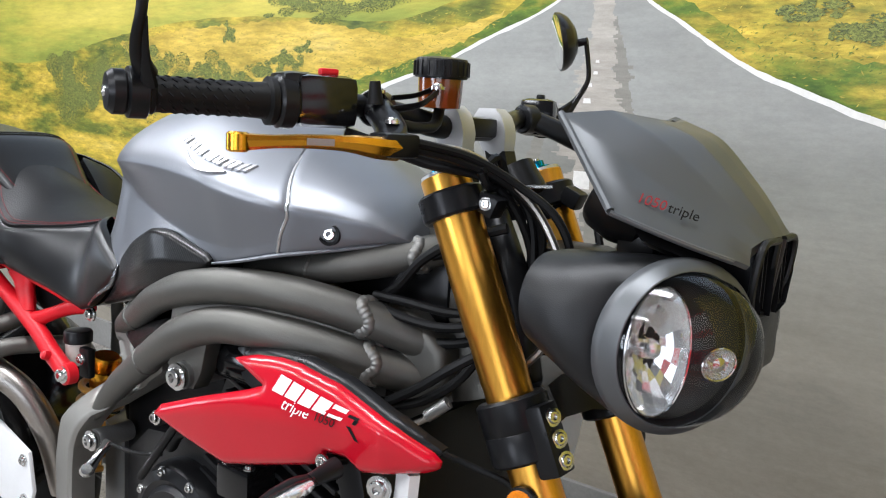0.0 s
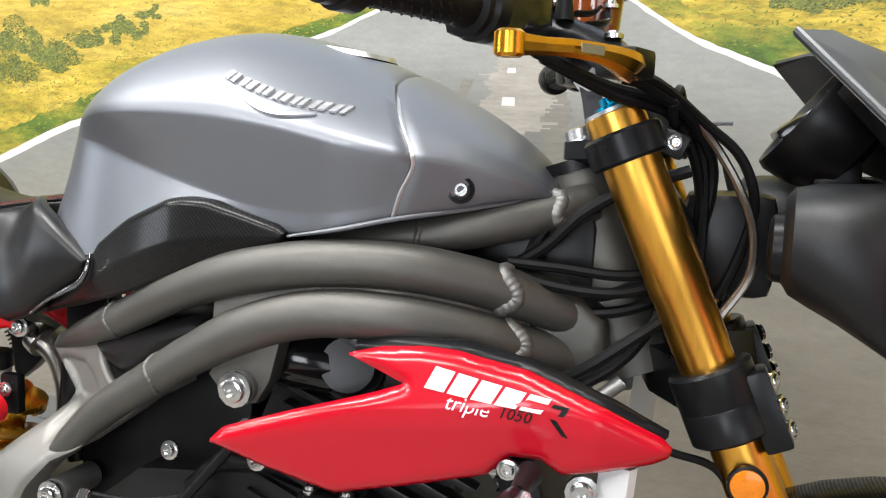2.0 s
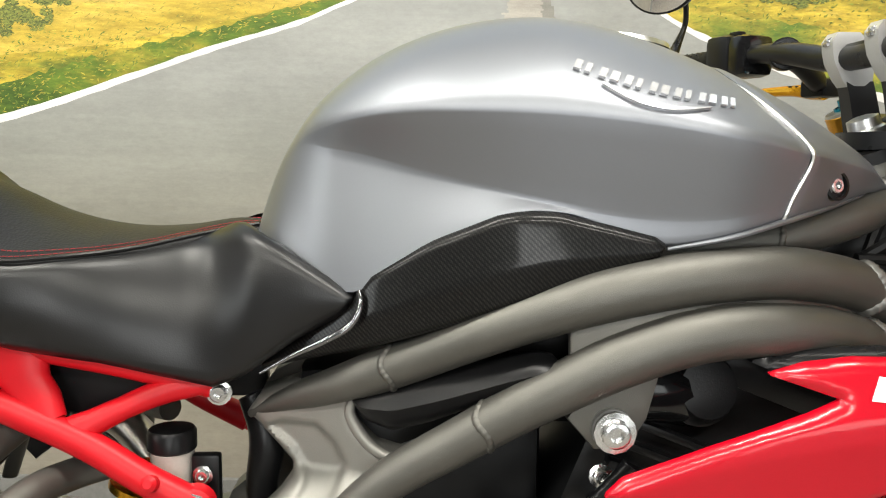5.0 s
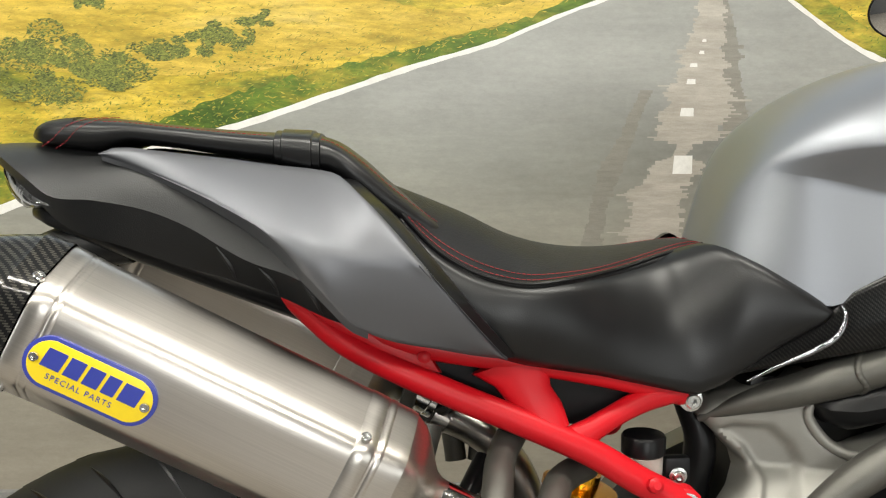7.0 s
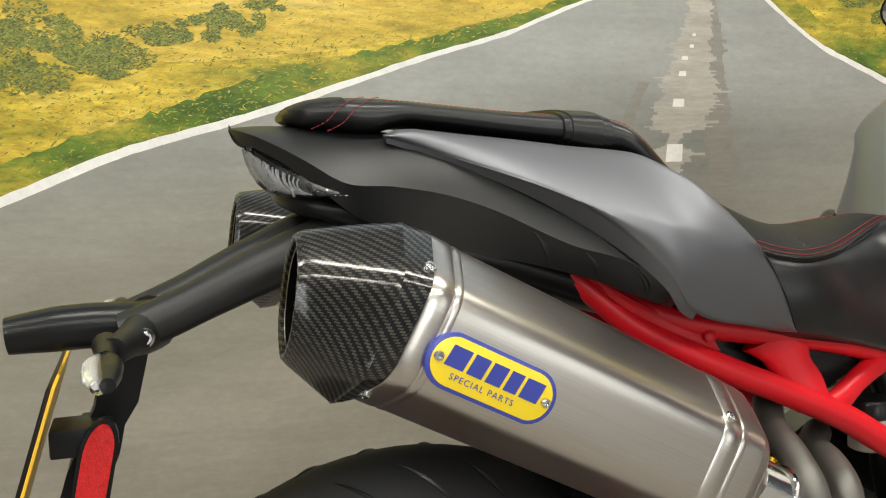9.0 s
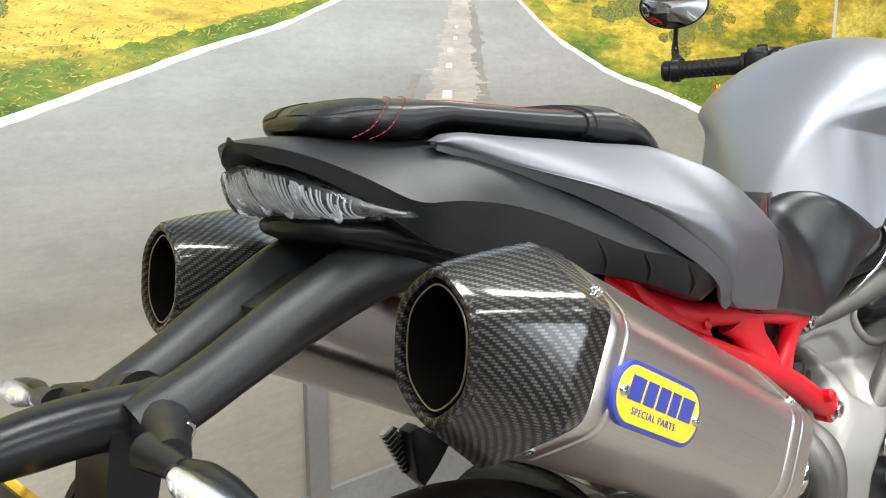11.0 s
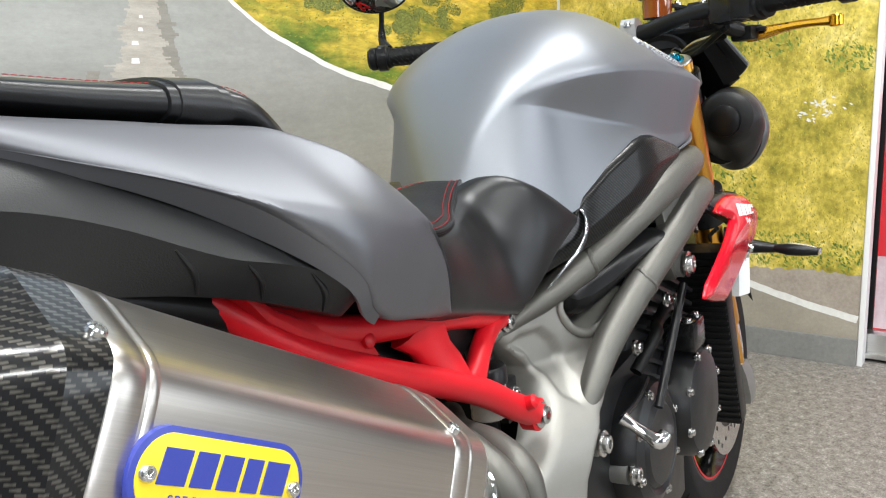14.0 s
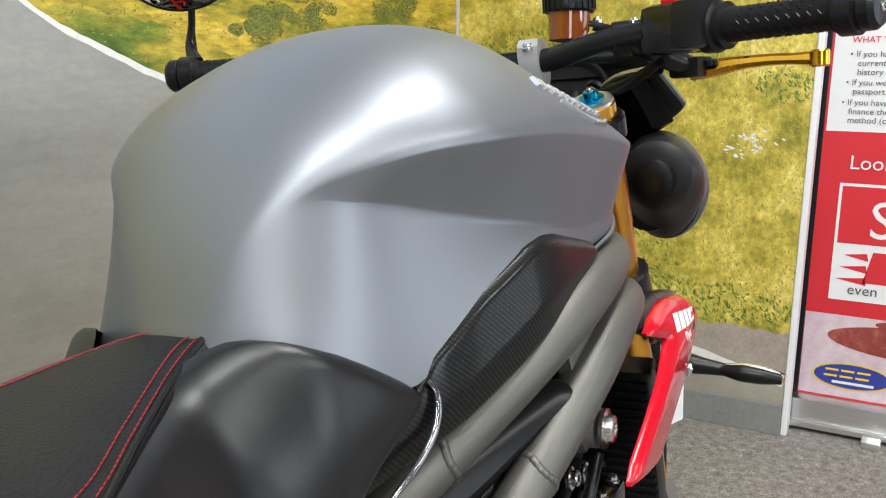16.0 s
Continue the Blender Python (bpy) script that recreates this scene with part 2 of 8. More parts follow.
# a gold spring; the shade it sits in is put into its brown
SPRING = surface("shaded_gold_spring", (0.26, 0.12, 0.010), 0.3, 0.0, 0.05, 40, 400)
DIAL = surface("dial_face", (0.09, 0.085, 0.06), 0.25, 0.0, 0.3, 60, 300)

# printed wall and floor
def scaled(nt, vec, stretch):
    mp = nt.nodes.new("ShaderNodeMapping")
    mp.inputs["Scale"].default_value = stretch
    nt.links.new(vec, mp.inputs[0])
    return mp.outputs[0]


def tinted(nt, color, fac, low, high):
    """A colour made darker and lighter by a noise."""
    rr = nt.nodes.new("ShaderNodeMapRange")
    nt.links.new(fac, rr.inputs[0])
    rr.inputs[1].default_value, rr.inputs[2].default_value = 0.3, 0.7
    rr.inputs[3].default_value, rr.inputs[4].default_value = low, high
    mul = nt.nodes.new("ShaderNodeVectorMath")
    mul.operation = "SCALE"
    nt.links.new(color, mul.inputs[0])
    nt.links.new(rr.outputs[0], mul.inputs["Scale"])
    return mul.outputs[0]


def printed(name, stops, patch, dab, stretch=(0.5, 1, 1.6), depth=(0.62, 1.3), rough=0.45):
    """A photograph printed on film: soft patches of colour broken up by dabs and grain."""
    m, nt, b = nodes_of(name)
    v = coords(nt)
    big = noise_node(nt, scaled(nt, v, (stretch[0], 1, stretch[2])), patch, 6, 0.62)
    fine = noise_node(nt, scaled(nt, v, stretch), dab, 7, 0.72)
    c = tinted(nt, tinted(nt, ramp(nt, big, stops), fine, *depth), noise_node(nt, v, 420, 2), 0.93, 1.07)
    nt.links.new(c, b.inputs["Base Color"])
    b.inputs["Roughness"].default_value, b.inputs["Specular IOR Level"].default_value = rough, 0.4
    return m


def printed_road(name):
    """The road in the print: browner and grainier near its foot, smooth and grey further up, with long soft streaks."""
    m, nt, b = nodes_of(name)
    v = coords(nt)
    sep = nt.nodes.new("ShaderNodeSeparateXYZ")
    nt.links.new(v, sep.inputs[0])
    base = ramp(nt, sep.outputs[2], [(0.0, (0.30, 0.268, 0.218)), (0.55, (0.285, 0.268, 0.222)), (0.85, (0.268, 0.270, 0.243)), (1.0, (0.295, 0.298, 0.280))])
    soft = noise_node(nt, scaled(nt, v, (0.7, 1, 2.0)), 1.8, 5, 0.6)
    streak = noise_node(nt, scaled(nt, v, (0.16, 1, 1.6)), 34, 5, 0.7)
    grain = noise_node(nt, scaled(nt, v, (0.5, 1, 1)), 110, 4, 0.75)
    c = tinted(nt, tinted(nt, tinted(nt, base, soft, 0.78, 1.22), streak, 0.94, 1.06), grain, 0.92, 1.08)
    nt.links.new(c, b.inputs["Base Color"])
    b.inputs["Roughness"].default_value, b.inputs["Specular IOR Level"].default_value = 0.38, 0.5
    return m


ROADGREY = printed_road("printed_road")
LINEWHITE = speckle("printed_white_line", [(0.3, (0.62, 0.61, 0.58)), (0.7, (0.86, 0.85, 0.82))], (8, 60), 0.42, 0.02)
FIELD = printed("printed_field", [(0.30, (0.06, 0.09, 0.016)), (0.41, (0.17, 0.19, 0.026)), (0.48, (0.38, 0.31, 0.034)), (0.58, (0.58, 0.42, 0.05)), (0.76, (0.68, 0.53, 0.13))], 6.5, 42, (0.45, 1, 1.7), (0.5, 1.4))
FIELDGREEN = printed("printed_green_field", [(0.3, (0.14, 0.20, 0.03)), (0.45, (0.30, 0.33, 0.05)), (0.58, (0.52, 0.45, 0.07)), (0.75, (0.62, 0.52, 0.10))], 3.5, 26, (0.3, 1, 1.8), (0.75, 1.15))
VERGE = printed("printed_verge", [(0.32, (0.05, 0.095, 0.014)), (0.46, (0.12, 0.19, 0.022)), (0.55, (0.28, 0.27, 0.032)), (0.64, (0.50, 0.38, 0.05))], 9, 44, (0.5, 1, 1.5), (0.55, 1.35))
STUBBLE = printed("printed_dry_grass", [(0.3, (0.30, 0.23, 0.035)), (0.45, (0.52, 0.37, 0.05)), (0.6, (0.63, 0.45, 0.075)), (0.75, (0.70, 0.53, 0.14))], 8, 44, (0.4, 1, 1.8), (0.6, 1.3))
MEADOW = printed("printed_meadow", [(0.30, (0.15, 0.16, 0.02)), (0.44, (0.44, 0.36, 0.05)), (0.56, (0.66, 0.53, 0.10)), (0.72, (0.82, 0.70, 0.26))], 8, 55, (1, 1, 0.9), (0.55, 1.35))
SKYPRINT = speckle("assumed_sky_print", [(0.3, (0.42, 0.55, 0.72)), (0.7, (0.70, 0.76, 0.82))], (1.2, 6), 0.42, 0.0)
GRAVEL = speckle("printed_gravel", [(0.3, (0.26, 0.22, 0.18)), (0.7, (0.46, 0.40, 0.34))], (12, 90), 0.6, 0.02)
FLOOR = speckle("grey_speckled_floor", [(0.36, (0.065, 0.057, 0.050)), (0.45, (0.18, 0.166, 0.148)), (0.55, (0.28, 0.26, 0.235)), (0.66, (0.54, 0.515, 0.48))], (42, 150), 0.55, 0.7)
# dark greys of unseen walls and ceiling, chosen to cut bounce and reflections
ROOMGREY = speckle("grey_wall_paint", [(0.3, (0.11, 0.11, 0.109)), (0.7, (0.145, 0.145, 0.142))], (2, 60), 0.8, 0.1)
WALLDARK = speckle("unseen_wall_charcoal", [(0.3, (0.085, 0.087, 0.092)), (0.7, (0.125, 0.127, 0.132))], (2, 60), 0.8, 0.1)
PLASTER = speckle("painted_plaster", [(0.3, (0.70, 0.70, 0.69)), (0.7, (0.80, 0.80, 0.79))], (2, 60), 0.8, 0.1)
SKIRT = speckle("printed_skirting", [(0.3, (0.17, 0.17, 0.165)), (0.7, (0.27, 0.265, 0.25))], (6, 80), 0.5, 0.05)


def leaf_material(name, dark, light):
    m, nt, b = nodes_of(name)
    g = nt.nodes.new("ShaderNodeNewGeometry")
    nt.links.new(ramp(nt, g.outputs["Random Per Island"], [(0.0, dark), (0.75, light), (1.0, [c * 1.3 for c in light])]), b.inputs["Base Color"])
    b.inputs["Roughness"].default_value = 0.55
    return m


ROADPALE = printed("printed_road_worn", [(0.3, (0.345, 0.320, 0.280)), (0.5, (0.41, 0.38, 0.335)), (0.7, (0.48, 0.45, 0.40))], 14, 60, (0.4, 1, 2.6), (0.84, 1.12))
ROADFAINT = printed("printed_road_faint_wear", [(0.3, (0.235, 0.228, 0.20)), (0.7, (0.275, 0.262, 0.23))], 14, 60, (0.4, 1, 2.6), (0.85, 1.12))
LEAFPRINT = leaf_material("printed_leaves", (0.045, 0.060, 0.014), (0.20, 0.22, 0.040))
GRASSPRINT = leaf_material("printed_grass_blades", (0.20, 0.20, 0.028), (0.46, 0.36, 0.05))
GREENBLADE = leaf_material("printed_green_blades", (0.07, 0.13, 0.018), (0.22, 0.27, 0.034))


# ---------------------------------------------------------------- mesh helpers
def part(name, bm, material, parent, label="", smooth=40):
    """Links a bmesh as one mesh object under a thing or a part."""
    me = bpy.data.meshes.new(name)
    bmesh.ops.recalc_face_normals(bm, faces=bm.faces)
    bm.to_mesh(me)
    bm.free()
    me.materials.append(material)
    ob = new(name, me)
    if smooth:
        me.shade_smooth()
        me.set_sharp_from_angle(angle=radians(smooth))
    if parent:
        ob.parent = parent
    if label:
        ob["label"] = label
    if material in (CLEAR, LENS):
        ob.visible_shadow = False
    return ob


def catmull(pts, n):
    """n points along a smooth curve through pts (tuples of any length)."""
    p = np.array(pts, float)
    if len(p) == 2:
        return p[0] + (p[1] - p[0]) * np.linspace(0, 1, n)[:, None]
    d = np.r_[0, np.cumsum(np.linalg.norm(np.diff(p, axis=0), axis=1))]
    m = np.gradient(p, d, axis=0)
    out = []
    for s in np.linspace(0, d[-1], n):
        k = min(max(np.searchsorted(d, s) - 1, 0), len(p) - 2)
        h = d[k + 1] - d[k]
        u = (s - d[k]) / h
        out.append((2 * u**3 - 3 * u**2 + 1) * p[k] + (u**3 - 2 * u**2 + u) * h * m[k] + (3 * u**2 - 2 * u**3) * p[k + 1] + (u**3 - u**2) * h * m[k + 1])
    return np.array(out)


def curve_of(pairs):
    """A smooth function through (x, y) pairs."""
    xs, ys = np.array([p[0] for p in pairs], float), np.array([p[1] for p in pairs], float)
    m = np.gradient(ys, xs)

    def f(x):
        x = min(max(x, xs[0]), xs[-1])
        k = min(max(int(np.searchsorted(xs, x)) - 1, 0), len(xs) - 2)
        h = xs[k + 1] - xs[k]
        u = (x - xs[k]) / h
        return float((2 * u**3 - 3 * u**2 + 1) * ys[k] + (u**3 - 2 * u**2 + u) * h * m[k] + (3 * u**2 - 2 * u**3) * ys[k + 1] + (u**3 - u**2) * h * m[k + 1])

    return f


def line_of(pairs):
    xs, ys = [p[0] for p in pairs], [p[1] for p in pairs]
    return lambda x: float(np.interp(x, xs, ys))


def loft(rings, bm=None, caps=(True, True), closed=True):
    """Quads between rings of equally many points."""
    bm = bm or bmesh.new()
    vs = [[bm.verts.new(tuple(p)) for p in r] for r in rings]
    for a, b in zip(vs, vs[1:]):
        n = len(a)
        for k in range(n if closed else n - 1):
            bm.faces.new((a[k], a[(k + 1) % n], b[(k + 1) % n], b[k]))
    for want, r in zip(caps, (vs[0], vs[-1])):
        if want and len(r) > 2:
            bm.faces.new(r)
    return bm


def tube(pts, radius, n=24, sides=14, bm=None, squash=1.0):
    """A round pipe along a smooth curve; radius: a number or one for each point given."""
    c = catmull(pts, n)
    r = np.full(n, radius) if np.isscalar(radius) else np.interp(np.linspace(0, 1, n), np.linspace(0, 1, len(radius)), radius)
    rings, up = [], None
    for k in range(n):
        t = Vector(c[min(k + 1, n - 1)] - c[max(k - 1, 0)]).normalized()
        if up is None:
            up = t.orthogonal().normalized()
        up = (up - t * up.dot(t)).normalized()
        side = t.cross(up)
        rings.append([Vector(c[k]) + float(r[k]) * (math.cos(a) * up + squash * math.sin(a) * side) for a in np.linspace(0, 2 * math.pi, sides, endpoint=False)])
    return loft(rings, bm)


def revolve(base, axis, profile, sides=28, bm=None, stretch=1.0, caps=(True, True)):
    """Rings of (along, radius) about an axis from base; stretch: height over width."""
    z = Vector(axis).normalized()
    x = Vector((0, 0, 1)).cross(z)
    x = x.normalized() if x.length > 0.01 else Vector((1, 0, 0))
    y = z.cross(x)
    rings = [[Vector(base) + z * float(d) + float(r) * (math.cos(a) * x + stretch * math.sin(a) * y) for a in np.linspace(0, 2 * math.pi, sides, endpoint=False)] for d, r in profile]
    return loft(rings, bm, caps)


def box(lo, hi, bevel=0.0, bm=None, m=None):
    own = bmesh.new()
    bmesh.ops.create_cube(own, size=1)
    for v in own.verts:
        v.co = Vector([lo[k] + (v.co[k] + 0.5) * (hi[k] - lo[k]) for k in range(3)])
    if bevel:
        bmesh.ops.bevel(own, geom=own.edges[:], offset=bevel, segments=2, affect="EDGES", profile=0.6)
    if m is not None:
        bmesh.ops.transform(own, matrix=m, verts=own.verts)
    return merged(bm, own)


def merged(bm, own):
    if bm is None:
        return own
    me = bpy.data.meshes.new("join")
    own.to_mesh(me)
    own.free()
    bm.from_mesh(me)
    bpy.data.meshes.remove(me)
    return bm


def plate(outline, y0, y1, bevel=0.0, bm=None, m=None, segments=2):
    """An (x, z) outline made solid between two values of y."""
    own = bmesh.new()
    a = [own.verts.new((x, y0, z)) for x, z in outline]
    b = [own.verts.new((x, y1, z)) for x, z in outline]
    n = len(a)
    own.faces.new(a)
    own.faces.new(b[::-1])
    for k in range(n):
        own.faces.new((a[k], b[k], b[(k + 1) % n], a[(k + 1) % n]))
    bmesh.ops.recalc_face_normals(own, faces=own.faces)
    if bevel:
        rim = [e for e in own.edges if abs(e.verts[0].co.y - e.verts[1].co.y) < 1e-6]
        bmesh.ops.bevel(own, geom=rim, offset=bevel, segments=segments, affect="EDGES", profile=0.6)
    if m is not None:
        bmesh.ops.transform(own, matrix=m, verts=own.verts)
    return merged(bm, own)


def panel(x0, x1, top, bottom, depth, thick=0.006, cols=36, rows=14, round_=0.012, roll=0.006):
    """A shell between two edge curves over x; depth(x, v): how far out it stands at v (0 below, 1 above); its rim rolls inward."""
    outer, inner = [], []
    for i in range(cols + 1):
        x = x0 + (x1 - x0) * (0.5 - 0.5 * math.cos(math.pi * i / cols)) if cols > 8 else x0 + (x1 - x0) * i / cols
        zt, zb = top(x), bottom(x)
        h = max(zt - zb, 1e-4)
        ca, cb = [], []
        for j in range(rows + 1):
            v = 0.5 - 0.5 * math.cos(math.pi * j / rows)
            z = zb + v * h
            edge = min(v * h, (1 - v) * h, (x - x0) + 0.002, (x1 - x) + 0.002)
            k = max(0.0, 1 - edge / round_)
            y = depth(x, v)
            ca.append((x, y + roll * k * k, z))
            cb.append((x, y + roll * k * k + thick, z))
        outer.append(ca)
        inner.append(cb)
    bm = bmesh.new()
    A = [[bm.verts.new(p) for p in c] for c in outer]
    B = [[bm.verts.new(p) for p in c] for c in inner]
    for i in range(cols):
        for j in range(rows):
            bm.faces.new((A[i][j], A[i + 1][j], A[i + 1][j + 1], A[i][j + 1]))
            bm.faces.new((B[i][j], B[i][j + 1], B[i + 1][j + 1], B[i + 1][j]))
        for j in (0, rows):
            bm.faces.new((A[i][j], A[i + 1][j], B[i + 1][j], B[i][j]))
    for i in (0, cols):
        for j in range(rows):
            bm.faces.new((A[i][j], A[i][j + 1], B[i][j + 1], B[i][j]))
    return bm


def mirrored(bm, shift=0.024):
    """A copy of a bmesh on the other flank, about the centre plane of the body work."""
    b2 = bm.copy()
    for v in b2.verts:
        v.co.y = -v.co.y - shift
    bmesh.ops.reverse_faces(b2, faces=b2.faces)
    return b2


def both(name, bm, material, parent, label="", smooth=40, shift=0.024):
    b2 = mirrored(bm, shift)
    return part(name, bm, material, parent, label, smooth), part(name, b2, material, parent, label, smooth)


def bolt(at, axis, r=0.008, h=0.006, parent=None, washer=True, material=None, name="bolt"):
    """A flanged bolt with a recessed socket."""
    prof = [(-0.002, r * 1.35), (0.0015, r * 1.35), (0.002, r * 0.95), (h, r * 0.9), (h + 0.001, r * 0.75), (h + 0.001, r * 0.45), (h * 0.45, r * 0.42)] if washer else [(-0.002, r), (h, r * 0.95), (h + 0.001, r * 0.8), (h + 0.001, r * 0.5), (h * 0.4, r * 0.46)]
    return part(name, revolve(at, axis, prof, 12), material or STEEL, parent, "", 30)


def text_mesh(name, words, size, m, material, parent, depth=0.0004, label="", shear=0.0, space=1.0):
    """Words as a mesh; m puts their left baseline."""
    cu = bpy.data.curves.new(name, "FONT")
    cu.body, cu.size, cu.extrude, cu.shear, cu.space_character = words, size, depth, shear, space
    cu.resolution_u = 3
    tmp = bpy.data.objects.new(name, cu)
    scene.collection.objects.link(tmp)
    deps = bpy.context.evaluated_depsgraph_get()
    me = bpy.data.meshes.new_from_object(tmp.evaluated_get(deps))
    bpy.data.objects.remove(tmp)
    me.transform(m)
    me.materials.clear()
    me.materials.append(material)
    ob = new(name, me)
    ob.parent = parent
    if label:
        ob["label"] = label
    return ob


# ---------------------------------------------------------------- the room
WALL_Y, WALL_X, END_Y = 0.96, 2.53, -0.115


def slab(name, lo, hi, material, label, category="wall"):
    return tagged(part(name, box(lo, hi), material, None, "", 0), label, category, "", "structure")


slab("floor", (-4.5, -5.2, -0.1), (5.5, 3.2, 0.0), FLOOR, "grey speckled hard showroom floor", "floor")
# the ceiling stays out of view; its dark grey holds bounce light down
slab("ceiling", (-4.5, -5.2, 2.8), (5.5, 3.2, 2.95), ROOMGREY, "unseen showroom ceiling, dark grey to cut bounce light", "ceiling")
slab("wall_back", (-4.5, WALL_Y + 0.004, 0.0), (WALL_X + 0.12, WALL_Y + 0.12, 2.8), ROOMGREY, "partition wall behind the motorcycle")
slab("wall_end", (WALL_X + 0.004, END_Y, 0.0), (WALL_X + 0.055, WALL_Y + 0.004, 2.8), PLASTER, "short partition wall at right angles")
slab("wall_far", (-4.5, 3.2, 0.0), (5.5, 3.3, 2.8), ROOMGREY, "plain grey outer wall")
slab("wall_east", (5.5, -5.2, 0.0), (5.6, 3.3, 2.8), WALLDARK, "unseen outer wall, charcoal grey to darken reflections")
# opening cut for the added west fill lamp; no window is seen here
slab("wall_west", (-4.6, -5.2, 0.0), (-4.5, -3.6, 2.8), WALLDARK, "unseen outer wall, charcoal grey to darken reflections")
slab("wall_west", (-4.6, -2.0, 0.0), (-4.5, 3.3, 2.8), WALLDARK, "unseen outer wall, charcoal grey to darken reflections")
slab("wall_west_low", (-4.6, -3.6, 0.0), (-4.5, -2.0, 0.9), WALLDARK, "plain charcoal grey wall under an assumed, unseen window")
slab("wall_west_high", (-4.6, -3.6, 2.1), (-4.5, -2.0, 2.8), WALLDARK, "plain charcoal grey wall over an assumed, unseen window")
slab("wall_south", (-4.5, -5.3, 0.0), (-0.18, -5.2, 2.8), WALLDARK, "unseen outer wall, charcoal grey to darken reflections")
slab("wall_south", (1.38, -5.3, 0.0), (2.38, -5.2, 2.8), WALLDARK, "unseen outer wall, charcoal grey to darken reflections")
slab("wall_south_low", (-0.18, -5.3, 0.0), (1.38, -5.2, 0.82), WALLDARK, "plain charcoal grey wall under the window")
slab("wall_south_high", (-0.18, -5.3, 2.38), (1.38, -5.2, 2.8), WALLDARK, "plain charcoal grey wall over the window")
slab("wall_south_low", (2.38, -5.3, 0.0), (5.5, -5.2, 0.12), WALLDARK, "plain charcoal grey wall under the shop window")
slab("wall_south_high", (2.38, -5.3, 2.4), (5.5, -5.2, 2.8), WALLDARK, "plain charcoal grey wall over the shop window")
for wx0 in (2.38, 3.86, 5.42):
    slab("window_post", (wx0, -5.3, 0.12), (wx0 + 0.08, -5.2, 2.4), WHITE, "white shop window post", "window")
for lx, ly in LAMPS:
    fx = new("ceiling_light")
    fx.location = (lx, ly, 2.78)
    tagged(fx, "white fluorescent panel light on the ceiling", "ceiling light", "ceiling lights")
    part("housing", box((-0.62, -0.17, -0.006), (0.62, 0.17, 0.02), 0.004), WHITE, fx)
tagged(part("skirting", box((-4.5, WALL_Y - 0.012, 0.0), (WALL_X - 0.013, WALL_Y + 0.003, 0.108), 0.002), SKIRT, None, "", 0), "dark grey skirting under the printed wall", "skirting", "", "structure")
tagged(part("skirting", box((WALL_X - 0.013, END_Y, 0.0), (WALL_X + 0.003, WALL_Y - 0.013, 0.09), 0.002), SKIRT, None, "", 0), "dark grey skirting under the printed wall", "skirting", "", "structure")
tagged(part("wall_trunking", box((0.262, WALL_Y - 0.016, 0.02), (0.314, WALL_Y + 0.003, 0.52), 0.003), speckle("trunking_paint", [(0.3, (0.16, 0.155, 0.14)), (0.7, (0.21, 0.20, 0.185))], (5, 60), 0.5, 0.05), None, "", 0), "grey-brown vertical cable trunking on the wall", "trunking", "", "structure")
tagged(part("wall_end_trim", box((WALL_X - 0.004, END_Y - 0.018, 0.0), (WALL_X + 0.06, END_Y - 0.001, 2.8), 0.003), WHITE, None, "", 0), "white trim on the end of the partition", "trim", "", "structure")


# ---- the printed mural, in wall coordinates: (along, up)
def on_back(p, d):
    return (p[0], WALL_Y - 0.15 * d, p[1])


def on_end(p, d):
    return (WALL_X - 0.15 * d, p[0], p[1])


def print_layer(name, outline, material, parent, d, put=on_back, label=""):
    bm = bmesh.new()
    bm.faces.new([bm.verts.new(put(p, d)) for p in outline])
    bmesh.ops.triangulate(bm, faces=bm.faces)
    return part(name, bm, material, parent, label, 0)


def strip(name, lower, upper, material, parent, d, put=on_back, amp=0.0, seed=1, n=90):
    """A printed band between two edges, torn along both."""
    lo, hi = catmull(lower, n), catmull(upper, n)
    rnd = random.Random(seed)
    bm = bmesh.new()
    rows = []
    for a, b in zip(lo, hi):
        near = min(amp, 0.30 * math.dist(a[:2], b[:2]))
        ja, jb = rnd.uniform(-near, near) * 0.3, rnd.uniform(-near, near)
        rows.append((bm.verts.new(put((a[0], a[1] + ja), d)), bm.verts.new(put((b[0], b[1] + jb), d))))
    for (a, b), (c, e) in zip(rows, rows[1:]):
        bm.faces.new((a, c, e, b))
    return part(name, bm, material, parent, "", 0)


mural = new("wall_mural")
mural.location = (0, 0, 0)
tagged(mural, "large printed photograph of a country road through yellow fields", "mural", "", "structure")
LEFT = [(-2.4, 0.16), (-1.4, 0.555), (-0.736, 0.770), (-0.535, 0.853), (-0.27, 0.930), (-0.103, 0.986), (0.073, 1.046), (0.255, 1.100), (0.375, 1.150), (0.595, 1.240), (0.66, 1.285), (0.69, 1.36)]
RIGHT = [(0.735, 1.36), (0.76, 1.30), (0.812, 1.231), (0.877, 1.190), (0.963, 1.133), (1.04, 1.088), (1.112, 1.059), (1.283, 0.996), (1.46, 0.955), (2.0, 0.80), (WALL_X, 0.62)]
lc, rc = catmull(LEFT, 120).tolist(), catmull(RIGHT, 90).tolist()
print_layer("field", [(-2.4, 0.0), (WALL_X, 0.0), (WALL_X, 2.8), (-2.4, 2.8)], FIELD, mural, 0.0)
strip("far_field", [(-2.4, 1.12), (-1.8, 1.10), (-1.2, 1.19), (-0.7, 1.235), (-0.2, 1.225), (0.1, 1.21), (0.55, 1.33)], [(-2.4, 2.79), (0.55, 2.79)], FIELDGREEN, mural, 0.0015, amp=0.006, seed=1)
